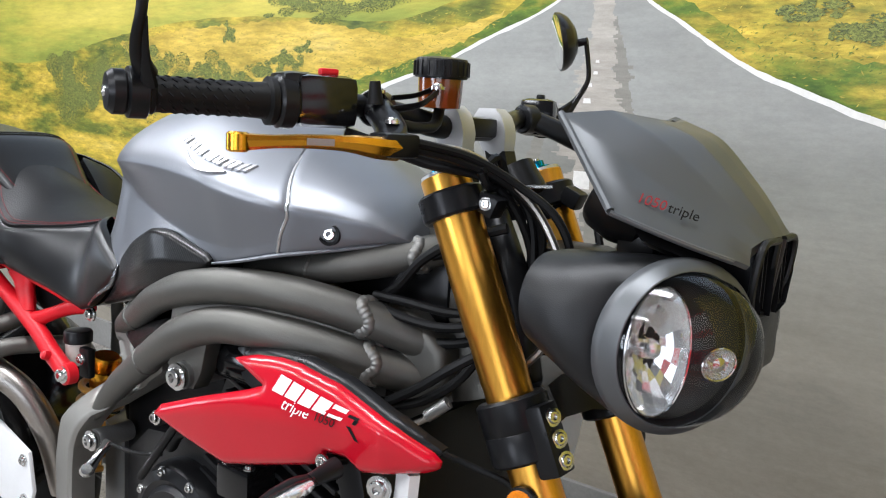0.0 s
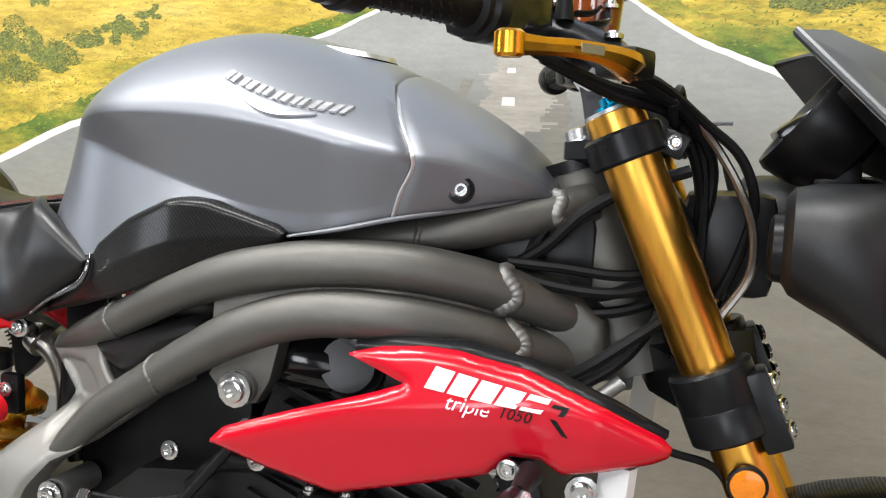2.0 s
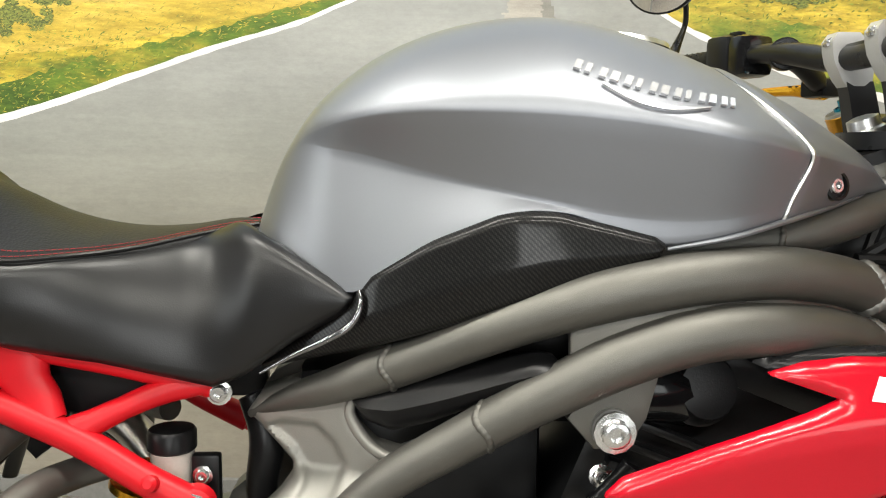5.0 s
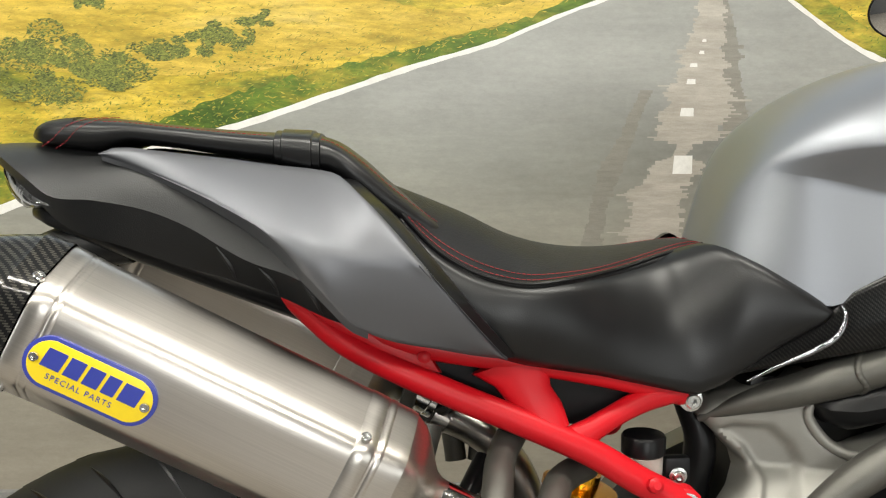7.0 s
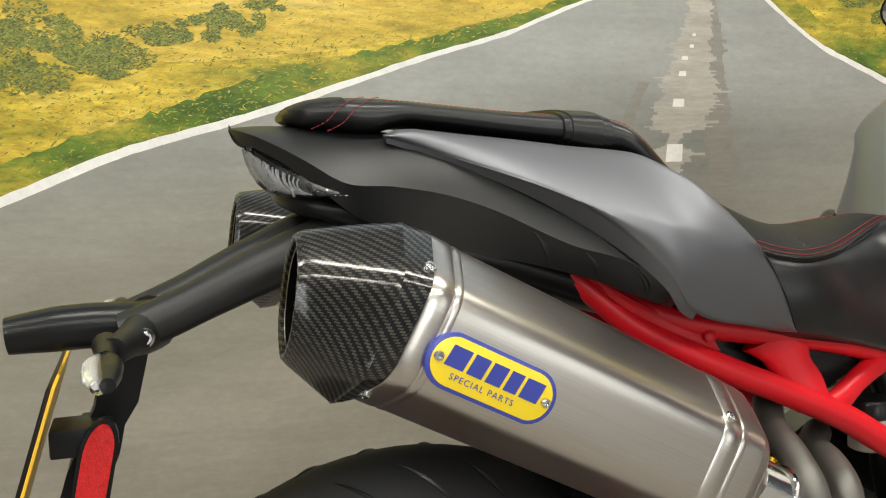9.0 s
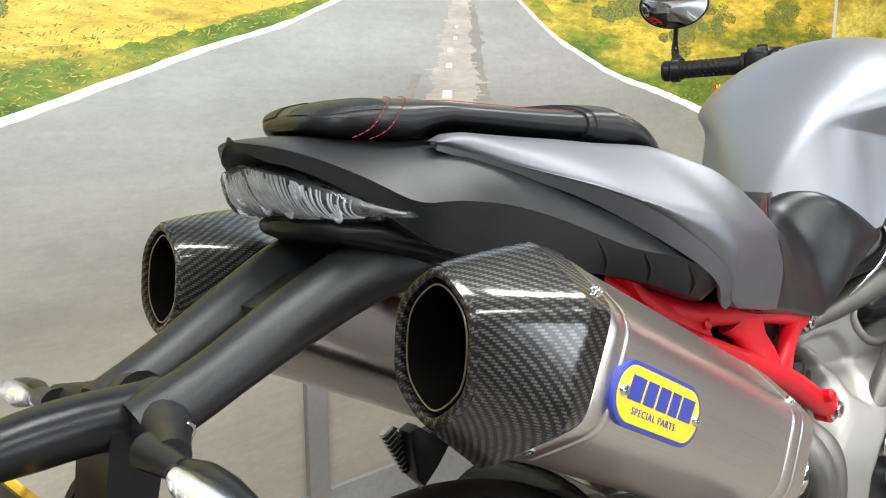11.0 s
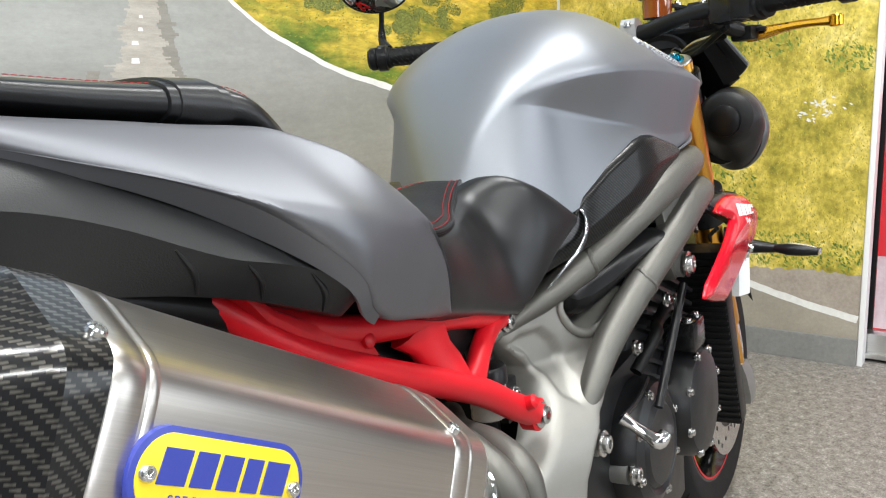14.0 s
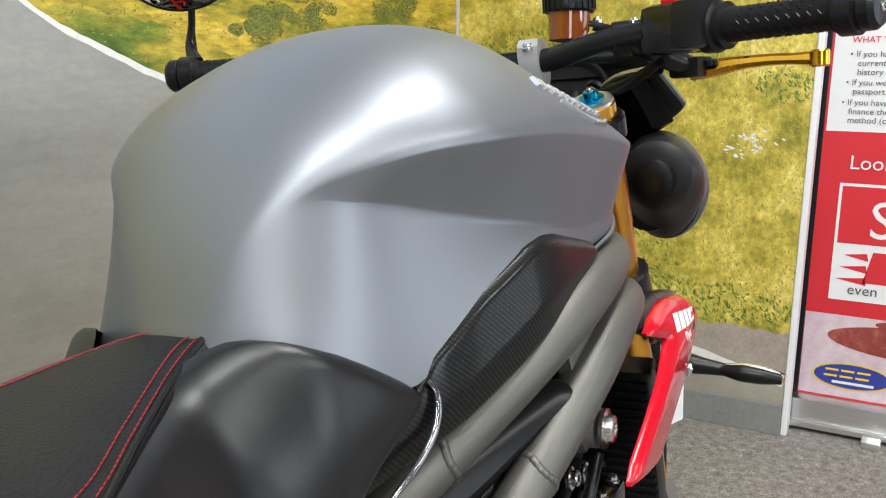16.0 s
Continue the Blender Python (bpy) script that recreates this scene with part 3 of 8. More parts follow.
# upper sky band is unseen, added to tint the tank's reflections blue
strip("assumed_sky", [(-2.4, 1.70), (-2.0, 1.62), (0.0, 1.66), (1.2, 1.6), (WALL_X, 1.7)], [(-2.4, 2.795), (WALL_X, 2.795)], SKYPRINT, mural, 0.0022, amp=0.01, seed=9)
strip("stubble", [(-1.1, 1.10), (-0.6, 1.03), (-0.25, 1.04), (0.1, 1.10), (0.42, 1.17)], [(-1.2, 1.17), (-0.7, 1.21), (-0.2, 1.215), (0.2, 1.17), (0.45, 1.22)], STUBBLE, mural, 0.0025, amp=0.006, seed=2, n=110)
strip("verge", [p for p in LEFT if p[0] > -1.5], [(-1.4, 0.66), (-0.73, 0.845), (-0.43, 0.945), (-0.2, 1.02), (0.07, 1.085), (0.38, 1.175), (0.67, 1.36)], VERGE, mural, 0.003, amp=0.006, seed=4, n=150)
strip("verge", RIGHT, [(0.74, 1.37), (0.80, 1.31), (0.9, 1.225), (1.05, 1.14), (1.27, 1.10), (1.6, 1.02), (2.0, 0.95), (WALL_X, 0.80)], VERGE, mural, 0.003, amp=0.005, seed=5, n=110)
strip("road", [(-2.4, 0.001), (0.0, 0.001), (0.712, 0.001)], [p for p in LEFT if p[1] > 0.1] + [(0.712, 1.36)], ROADGREY, mural, 0.004, n=220)
strip("road", [(0.712, 0.001), (1.6, 0.001), (WALL_X, 0.001)], [(0.712, 1.36)] + RIGHT, ROADGREY, mural, 0.004, n=200)


def ribbon(line, wide, d, name="edge_line", put=on_back, mat=None, amp=0.0012, seed=1):
    c = np.array(line)
    t = np.gradient(c, axis=0)
    n = np.stack([-t[:, 1], t[:, 0]], 1) / np.linalg.norm(t, axis=1)[:, None]
    w = np.array([wide(x) for x in c[:, 0]])[:, None]
    rnd = random.Random(seed)
    j = lambda: np.array([[rnd.uniform(-amp, amp) for _ in range(2)] for _ in range(len(c))])
    a, b = c + n * w / 2 + j(), c - n * w / 2 + j()
    bm = bmesh.new()
    A, B = [bm.verts.new(put(p, d)) for p in a], [bm.verts.new(put(p, d)) for p in b]
    for k in range(len(A) - 1):
        bm.faces.new((A[k], A[k + 1], B[k + 1], B[k]))
    return part(name, bm, mat or LINEWHITE, mural, "", 0)


ribbon([p for p in lc if p[1] > 0.15], line_of([(-1.4, 0.026), (-0.74, 0.019), (0.0, 0.012), (0.4, 0.008), (0.69, 0.005)]), 0.005)
ribbon(rc, line_of([(0.735, 0.005), (0.9, 0.009), (1.28, 0.014), (1.5, 0.018), (WALL_X, 0.036)]), 0.005)


def worn_strip(middle, half, z0, z1, step, seed, material, d):
    """A pale worn band down the road, row by row, its edges torn into level streaks."""
    rnd = random.Random(seed)
    verts, faces = [], []
    z, drift = z0, [0.0, 0.0]
    while z < z1:
        h = step * rnd.uniform(0.6, 1.6)
        drift = [0.8 * q + rnd.gauss(0, 0.10) for q in drift]
        reach = [max(0.1, 1 + q + abs(rnd.gauss(0, 0.12)) * (3 if rnd.random() < 0.12 else 1)) for q in drift]
        a, b, k = middle(z) - half(z) * reach[0], middle(z) + half(z) * reach[1], len(verts)
        verts += [on_back(q, d) for q in ((a, z), (b, z), (b, z + h), (a, z + h))]
        faces.append((k, k + 1, k + 2, k + 3))
        z += h
    me = bpy.data.meshes.new("worn_strip")
    me.from_pydata(verts, [], faces)
    me.materials.append(material)
    ob = new("worn_strip", me)
    ob.parent = mural
    return tagged(ob, "pale worn band along the printed road", "", "", "stuff")


worn_strip(line_of([(0.5, 0.58), (0.75, 0.615), (0.9, 0.67), (1.05, 0.70), (1.30, 0.712)]), line_of([(0.5, 0.048), (0.75, 0.055), (0.845, 0.048), (0.86, 0.014), (0.885, 0.014), (0.90, 0.070), (1.0, 0.060), (1.1, 0.036), (1.30, 0.012)]), 0.5, 1.31, 0.0042, 6, ROADPALE, 0.0055)
worn_strip(line_of([(0.5, 0.80), (0.8, 0.79), (1.0, 0.765), (1.2, 0.735)]), line_of([(0.5, 0.02), (0.85, 0.03), (1.0, 0.022), (1.2, 0.006)]), 0.55, 1.2, 0.005, 7, ROADFAINT, 0.0048)
worn_strip(line_of([(0.5, 0.44), (0.8, 0.50), (1.0, 0.58)]), line_of([(0.5, 0.02), (0.85, 0.02), (1.0, 0.012)]), 0.6, 1.0, 0.005, 8, ROADFAINT, 0.0048)
for x0, x1, z0, z1 in ((0.645, 0.688, 0.824, 0.864), (0.654, 0.684, 0.948, 0.966), (0.664, 0.684, 1.016, 1.027), (0.669, 0.686, 1.052, 1.060), (0.687, 0.699, 1.079, 1.086), (0.692, 0.702, 1.104, 1.110), (0.62, 0.69, 0.60, 0.665)):
    print_layer("lane_dash", [(x0, z0), (x1, z0), (x1 - 0.001, z1), (x0 + 0.002, z1)], LINEWHITE, mural, 0.006)


def sprinkle(name, areas, size, material, parent, d, put=on_back, seed=1, lean=0.0, slim=0.5, label="", inside=None):
    """Many small flat printed leaves or blades in the ellipses (along, up, half width, half height, how many)."""
    rnd = random.Random(seed)
    verts, faces = [], []
    for cx, cz, rx, rz, n in areas:
        for _ in range(n):
            while True:
                u, v = rnd.uniform(-1, 1), rnd.uniform(-1, 1)
                if u * u + v * v < 1:
                    break
            x, z = cx + u * rx, cz + v * rz
            if inside and not inside(x, z):
                continue
            s = size * rnd.uniform(0.5, 1.5)
            a = lean + rnd.gauss(0, 0.5)
            c, q = math.cos(a), math.sin(a)
            dd = d + rnd.random() * 0.0012
            k = len(verts)
            for px, pz in ((-s, 0), (-0.1 * s, -slim * s), (s, 0.1 * s), (0.2 * s, slim * s)):
                verts.append(put((x + px * c - pz * q, z + px * q + pz * c), dd))
            faces.append((k, k + 1, k + 2, k + 3))
    me = bpy.data.meshes.new(name)
    me.from_pydata(verts, [], faces)
    me.materials.append(material)
    ob = new(name, me)
    ob.parent = parent
    tagged(ob, label, "", "", "stuff")
    return ob


def left_of_road(x, z):
    return z > np.interp(x, [p[0] for p in LEFT], [p[1] for p in LEFT]) + 0.012 if x < 0.69 else False


def right_of_road(x, z):
    return x > 0.74 and z > np.interp(x, [p[0] for p in RIGHT], [p[1] for p in RIGHT]) + 0.012


BUSHES = [(-1.50, 1.02, 0.20, 0.17, 1500), (-1.28, 1.06, 0.12, 0.12, 600), (-1.08, 1.05, 0.12, 0.10, 520), (-0.93, 1.06, 0.10, 0.09, 480), (-0.80, 1.04, 0.09, 0.065, 380), (-0.65, 1.06, 0.09, 0.06, 380), (-0.53, 1.04, 0.08, 0.05, 280), (-0.41, 1.08, 0.06, 0.025, 150), (-0.34, 1.115, 0.035, 0.022, 110), (-0.29, 1.10, 0.03, 0.02, 60), (-0.245, 1.14, 0.028, 0.018, 70), (-0.58, 1.185, 0.028, 0.032, 130)]
BUSHES += [(-0.28, 1.265, 0.10, 0.03, 260), (-0.08, 1.25, 0.12, 0.028, 280), (0.12, 1.28, 0.10, 0.03, 200), (1.13, 1.195, 0.05, 0.02, 120), (1.24, 1.165, 0.06, 0.028, 160), (1.38, 1.19, 0.10, 0.04, 240), (1.58, 1.12, 0.09, 0.05, 300), (1.72, 1.16, 0.08, 0.05, 240), (2.15, 1.20, 0.12, 0.04, 240), (2.40, 1.10, 0.10, 0.07, 260)]
rnd = random.Random(12)
clumps = []
for bx, bz, rx, rz, n in BUSHES:
    for _ in range(14):
        k = rnd.uniform(0.20, 0.5)
        clumps.append((bx + rnd.gauss(0, 0.50) * rx, bz + rnd.gauss(-0.05, 0.44) * rz, rx * k, rz * k * rnd.uniform(0.8, 1.3), int(n * 0.62)))
sprinkle("hedge", clumps, 0.0038, LEAFPRINT, mural, 0.0066, seed=3, slim=0.34, label="dark green printed hedge bushes")
sprinkle("grass_blades", [(-0.9, 1.0, 1.1, 0.22, 2600), (-0.2, 1.02, 0.7, 0.16, 2000), (0.3, 1.15, 0.3, 0.08, 500)], 0.0042, GRASSPRINT, mural, 0.0052, seed=4, lean=0.1, slim=0.22, inside=left_of_road)
sprinkle("grass_blades", [(1.6, 1.05, 0.9, 0.25, 2200)], 0.0042, GRASSPRINT, mural, 0.0052, seed=5, lean=-0.1, slim=0.22, inside=right_of_road)
sprinkle("verge_blades", [(-0.75, 0.82, 0.4, 0.08, 500), (-0.4, 0.93, 0.4, 0.06, 500), (0.0, 1.04, 0.4, 0.05, 500), (1.1, 1.12, 0.35, 0.06, 500), (1.6, 0.98, 0.4, 0.08, 400)], 0.0036, GREENBLADE, mural, 0.0056, seed=6, lean=0.3, slim=0.3, inside=lambda x, z: left_of_road(x, z) or right_of_road(x, z))
# the print goes on round the corner
print_layer("meadow", [(END_Y, 0.0), (WALL_Y - 0.012, 0.0), (WALL_Y - 0.012, 2.8), (END_Y, 2.8)], MEADOW, mural, 0.0, on_end)
strip("gravel_edge", [(END_Y, 0.001), (WALL_Y - 0.012, 0.001)], [(END_Y, 0.30), (0.04, 0.306), (0.24, 0.30), (0.6, 0.50), (WALL_Y - 0.012, 0.70)], GRAVEL, mural, 0.0015, on_end, 0.006, 8)
print_layer("road", [(END_Y, 0.0), (END_Y, 0.155), (0.24, 0.243), (0.6, 0.40), (WALL_Y - 0.012, 0.6), (WALL_Y - 0.012, 0.0)], ROADGREY, mural, 0.003, on_end)
ribbon(catmull([(END_Y + 0.004, 0.155), (0.07, 0.195), (0.24, 0.243), (0.6, 0.40), (WALL_Y - 0.02, 0.6)], 40), lambda x: 0.024, 0.0042, put=on_end)
meadow_in = lambda y, z: END_Y < y < WALL_Y - 0.03 and z > np.interp(y, [END_Y, 0.24, 0.6, WALL_Y], [0.31, 0.31, 0.51, 0.72])
sprinkle("meadow_blades", [(0.4, 0.75, 0.62, 0.55, 9000)], 0.0042, GRASSPRINT, mural, 0.0045, on_end, 7, 1.2, 0.32, inside=meadow_in)
sprinkle("meadow_leaves", [(0.15, 0.36, 0.30, 0.07, 520), (0.35, 0.50, 0.14, 0.22, 420), (0.3, 1.05, 0.2, 0.06, 260), (-0.05, 0.99, 0.08, 0.05, 120), (0.6, 1.08, 0.3, 0.08, 400)], 0.007, GREENBLADE, mural, 0.0056, on_end, 8, 0.9, 0.4, inside=meadow_in)
sprinkle("flower_heads", [(0.06, 0.82, 0.05, 0.035, 24), (0.0, 0.84, 0.06, 0.03, 12)], 0.008, LINEWHITE, mural, 0.0066, on_end, 9, 0.0, 0.4)

# ---- roll-up banner beyond the end of the partition
banner = new("roll_up_banner")
banner.matrix_world = pose(2.66, -0.125, 0.0, 0, 0, -90)
tagged(banner, "tall red and white roll-up banner on an aluminium base", "banner")
BW = 0.85
part("base", box((-0.02, -0.06, 0.02), (BW + 0.02, 0.05, 0.095), 0.008), ALU, banner, "brushed aluminium cassette")
part("base_lip", box((-0.018, -0.075, 0.012), (BW + 0.018, -0.055, 0.03), 0.004), ALU, banner)
for fx0 in (0.20, 0.62):
    part("foot", box((fx0, -0.12, 0.0), (fx0 + 0.05, 0.09, 0.02), 0.004), ALU, banner)
part("side_rail", box((-0.012, -0.012, 0.09), (0.016, 0.004, 2.0), 0.003), SATIN, banner, "dark side rail")
BRED = surface("banner_red", (0.60, 0.02, 0.03), 0.5, 0.0, 0.04, 12, 300)
BPALE = speckle("banner_pale_photo", [(0.3, (0.50, 0.36, 0.40)), (0.7, (0.74, 0.62, 0.66))], (4, 30), 0.5, 0.0)
BROWN = speckle("banner_brown_photo", [(0.3, (0.16, 0.02, 0.015)), (0.5, (0.30, 0.06, 0.045)), (0.7, (0.46, 0.20, 0.15))], (7, 40), 0.5, 0.0)
DARKTXT = surface("banner_print_dark", (0.10, 0.09, 0.10), 0.6, 0.0, 0.1, 50, 300)


def sheet(name, x0, x1, z0, z1, d, material, label=""):
    bm = bmesh.new()
    bm.faces.new([bm.verts.new(p) for p in ((x0, -d, z0), (x1, -d, z0), (x1, -d, z1), (x0, -d, z1))])
    return part(name, bm, material, banner, label, 0)


part("fabric", box((0.016, -0.002, 0.09), (BW, 0.001, 2.0)), BRED, banner, "red printed fabric")
sheet("white_panel", 0.022, BW, 0.868, 1.163, 0.003, WHITE)
sheet("white_head", 0.022, BW, 1.32, 1.9, 0.003, WHITE)
sheet("pale_photo", 0.017, BW, 0.10, 0.345, 0.003, BPALE)
for bumps, (px, pz, rx, rz) in enumerate(((0.36, 0.285, 0.28, 0.055), (0.5, 0.33, 0.3, 0.03))):
    bm = bmesh.new()
    bm.faces.new([bm.verts.new((px + rx * math.cos(a), -0.0038 - 0.0006 * bumps, pz + rz * math.sin(a) * (1.0 if math.sin(a) < 0 else 0.8))) for a in np.linspace(0, 2 * math.pi, 40, endpoint=False)])
    part("dark_photo", bm, BROWN, banner, "", 0)
sheet("card_frame", 0.072, 0.60, 0.39, 0.725, 0.004, WHITE)
sheet("card_red", 0.08, 0.592, 0.555, 0.717, 0.0048, BRED)
for k in range(3):
    bm = bmesh.new()
    bm.faces.new([bm.verts.new(p) for p in ((0.10 - 0.008 * k, -0.0048, 0.522 - k * 0.035), (0.165, -0.0048, 0.508 - k * 0.035), (0.160, -0.0048, 0.530 - k * 0.035))])
    part("flash", bm, BRED, banner, "", 0)
bm = bmesh.new()
bm.faces.new([bm.verts.new(p) for p in ((0.155, -0.0048, 0.445), (0.30, -0.0048, 0.445), (0.32, -0.0048, 0.535), (0.175, -0.0048, 0.535))])
part("flash", bm, BRED, banner, "", 0)
bm = bmesh.new()
bm.faces.new([bm.verts.new(p) for p in ((0.116, -0.0048, 1.184), (0.184, -0.0048, 1.184), (0.150, -0.0048, 1.244))])
part("warning_triangle", bm, WHITE, banner, "", 0)


def banner_text(words, x, z, size, material, space=1.0):
    text_mesh("lettering", words, size, Matrix.Translation((x, -0.0055, z)) @ Matrix.Rotation(math.pi / 2, 4, "X"), material, banner, 0.0002, "", 0, space)


banner_text("!", 0.142, 1.192, 0.045, BRED)
banner_text("WHAT YOU", 0.066, 1.108, 0.023, BRED)
for words, x, z in (("\u2022 If you have", 0.064, 1.070), ("current nam", 0.085, 1.046), ("history and", 0.085, 1.022), ("\u2022 If you would", 0.060, 0.994), ("passport \u2013 in", 0.079, 0.970), ("\u2022 If you have", 0.054, 0.940), ("finance then", 0.073, 0.916), ("method (can", 0.073, 0.892)):
    banner_text(words, x, z, 0.023, DARKTXT)
banner_text("Look", 0.09, 0.765, 0.055, WHITE)
banner_text("S", 0.155, 0.575, 0.15, WHITE)
banner_text("even", 0.118, 0.41, 0.042, DARKTXT)
for rx, rz, d, mat in ((0.105, 0.040, 0.0046, BADGE_Y), (0.100, 0.036, 0.0052, BADGE_B)):
    bm = bmesh.new()
    bm.faces.new([bm.verts.new((0.155 + rx * math.cos(a), -d, 0.165 + rz * math.sin(a))) for a in np.linspace(0, 2 * math.pi, 40, endpoint=False)])
    part("emblem", bm, mat, banner, "", 0)
for k in range(3):
    sheet("emblem_bar", 0.085 + k * 0.042, 0.12 + k * 0.042, 0.178, 0.184, 0.0058, BADGE_Y)
    sheet("emblem_bar", 0.082 + k * 0.042, 0.117 + k * 0.042, 0.160, 0.166, 0.0058, BADGE_Y)
sheet("emblem_bar", 0.105, 0.215, 0.141, 0.149, 0.0058, WHITE)

# ---------------------------------------------------------------- the motorcycle, in its own upright frame: x ahead, y to its left
bike = new("motorcycle")
bike.matrix_world = pose(0.0015, -0.0337, 0.0, -5.0, 0, 2.6)
tagged(bike, "grey and red naked sports motorcycle leaning on its side stand", "motorcycle")

# ---- fuel tank: sections along x
Z_TOP = curve_of([(0.378, 0.850), (0.40, 0.905), (0.43, 0.957), (0.48, 1.004), (0.54, 1.036), (0.60, 1.052), (0.66, 1.056), (0.74, 1.042), (0.80, 1.022), (0.86, 0.995), (0.92, 0.962), (0.96, 0.932), (0.985, 0.905)])
Y_SH = curve_of([(0.378, 0.026), (0.40, 0.052), (0.43, 0.087), (0.455, 0.117), (0.48, 0.142), (0.505, 0.161), (0.54, 0.177), (0.60, 0.188), (0.66, 0.196), (0.74, 0.206), (0.80, 0.212), (0.85, 0.194), (0.92, 0.140), (0.96, 0.108), (0.985, 0.080)])
Z_SH = curve_of([(0.378, 0.846), (0.40, 0.898), (0.43, 0.936), (0.455, 0.9475), (0.48, 0.954), (0.505, 0.958), (0.54, 0.9605), (0.60, 0.962), (0.66, 0.960), (0.74, 0.951), (0.80, 0.940), (0.86, 0.928), (0.92, 0.918), (0.96, 0.908), (0.985, 0.895)])
Z_LO = curve_of([(0.378, 0.842), (0.40, 0.893), (0.43, 0.930), (0.455, 0.9275), (0.485, 0.9225), (0.528, 0.911), (0.571, 0.9005), (0.624, 0.888), (0.66, 0.880), (0.74, 0.870), (0.80, 0.872), (0.86, 0.885), (0.92, 0.893), (0.985, 0.893)])
Y_LO = curve_of([(0.378, 0.029), (0.40, 0.055), (0.43, 0.088), (0.455, 0.110), (0.485, 0.120), (0.528, 0.139), (0.571, 0.154), (0.624, 0.168), (0.66, 0.174), (0.74, 0.183), (0.80, 0.191), (0.85, 0.178), (0.92, 0.134), (0.96, 0.100), (0.985, 0.075)])
Z_BO = curve_of([(0.378, 0.818), (0.40, 0.822), (0.43, 0.812), (0.48, 0.800), (0.52, 0.822), (0.57, 0.848), (0.625, 0.875), (0.656, 0.875), (0.75, 0.847), (0.80, 0.857), (0.85, 0.869), (0.905, 0.879), (0.963, 0.890), (0.985, 0.890)])
Y_BO = curve_of([(0.378, 0.064), (0.40, 0.099), (0.43, 0.120), (0.48, 0.141), (0.54, 0.162), (0.60, 0.174), (0.66, 0.178), (0.75, 0.184), (0.80, 0.190), (0.85, 0.174), (0.92, 0.128), (0.96, 0.096), (0.985, 0.072)])
P_TOP = line_of([(0.378, 2.0), (0.45, 2.3), (0.66, 2.3), (0.80, 1.65), (0.985, 1.6)])


def softened(pts, keep, radius):
    """Rounds the corners of a half section; the points from keep on stay sharp."""
    q = np.array(pts[:keep])
    d = np.r_[0, np.cumsum(np.linalg.norm(np.diff(q, axis=0), axis=1))]
    u = np.linspace(0, d[-1], 160)
    c = np.stack([np.interp(u, d, q[:, k]) for k in (0, 1)], 1)
    n = max(1, int(3 * radius / (u[1] + 1e-9)))
    g = np.exp(-0.5 * (np.arange(-n, n + 1) * u[1] / radius) ** 2)
    pad = np.vstack([c[n:0:-1] * [-1, 1], c, 2 * c[-1] - c[-2:-n - 2:-1]])
    soft = np.stack([np.convolve(pad[:, k], g / g.sum(), "valid") for k in (0, 1)], 1)
    soft[0], soft[-1] = (0, soft[0][1]), c[-1]
    return [tuple(np.interp(a, u, soft[:, k]) for k in (0, 1)) for a in d] + pts[keep:]


@functools.lru_cache(None)
def tank_half(x):
    """Half a section of the tank from its top ridge to its lower edge: (out, up)."""
    zt, ys, zs, zl, yl, zb, yb, p = Z_TOP(x), Y_SH(x), Z_SH(x), Z_LO(x), Y_LO(x), Z_BO(x), Y_BO(x), P_TOP(x)
    zl = min(zl, zs - 0.004)
    zb = min(zb, zl - 0.002)
    pts = []
    top = radians(np.interp(x, [0.40, 0.45, 0.50, 0.58, 0.80, 0.90], [88, 85, 73, 58, 60, 76]))
    us, vs = math.sin(top) ** (2 / p), math.cos(top) ** (2 / p)
    for a in np.linspace(0, top, 15):
        u, v = math.sin(a) ** (2 / p) / us, (math.cos(a) ** (2 / p) - vs) / (1 - vs)
        pts.append((ys * u, zs + (zt - zs) * v))
    for k in (0.06, 0.25, 0.5, 0.75, 0.94):
        pts.append((ys + (yl - ys) * k, zs + (zl - zs) * k))
    for k in (0.0, 0.08, 0.3, 0.6, 0.85, 1.0):
        pts.append((yl + (yb - yl) * k, zl + (zb - zl) * k))
    pts.append((yb - 0.006, zb - 0.001))
    pts.append((yb - 0.03, zb + 0.004))
    return softened(pts, 28, float(np.interp(x, [0.40, 0.425, 0.45], [0.011, 0.0045, 0.0020])))


SEAM = line_of([(0.86, 0.847), (0.8715, 0.8508), (0.89, 0.857), (0.906, 0.8645), (0.918, 0.869), (0.928, 0.8703), (0.938, 0.867), (0.9494, 0.8582), (0.977, 0.8297), (0.985, 0.8215), (0.992, 0.8195), (1.0, 0.822), (1.011, 0.828), (1.05, 0.845)])


def off_centre(y, w=0.15):
    """The body work sits a little to the right of the wheels: its right flank keeps its place."""
    return y - 0.0215 * (1 + min(1.0, max(-1.0, y / w)))


def tank_ring(x_of, grow=0.0):
    ref = tank_half(0.85)
    right, left = [], []
    for j in range(len(ref)):
        x = x_of(ref[j][1])
        y, z = tank_half(x)[j]
        y += grow * (1 if y > 0.01 else 0)
        right.append((x, off_centre(-y), z + (grow if j < 12 else 0)))
        fuller = 0.11 * (0.5 + 0.5 * math.cos(math.pi * min(1.0, abs(x - 0.43) / 0.13)))
        left.append((x, off_centre(y) + fuller * y, z + (grow if j < 12 else 0)))
    return right + left[:0:-1]


stations = [0.378 + 0.47 * (k / 44) ** 1.25 for k in range(45)]
rings = [tank_ring(lambda z, s=(x - 0.378) / 0.47: 0.378 + s * (SEAM(z) - 0.0015 - 0.378)) for x in stations]
part("fuel_tank", loft(rings, None, (True, True)), TANK, bike, "satin graphite metal fuel tank", 60)
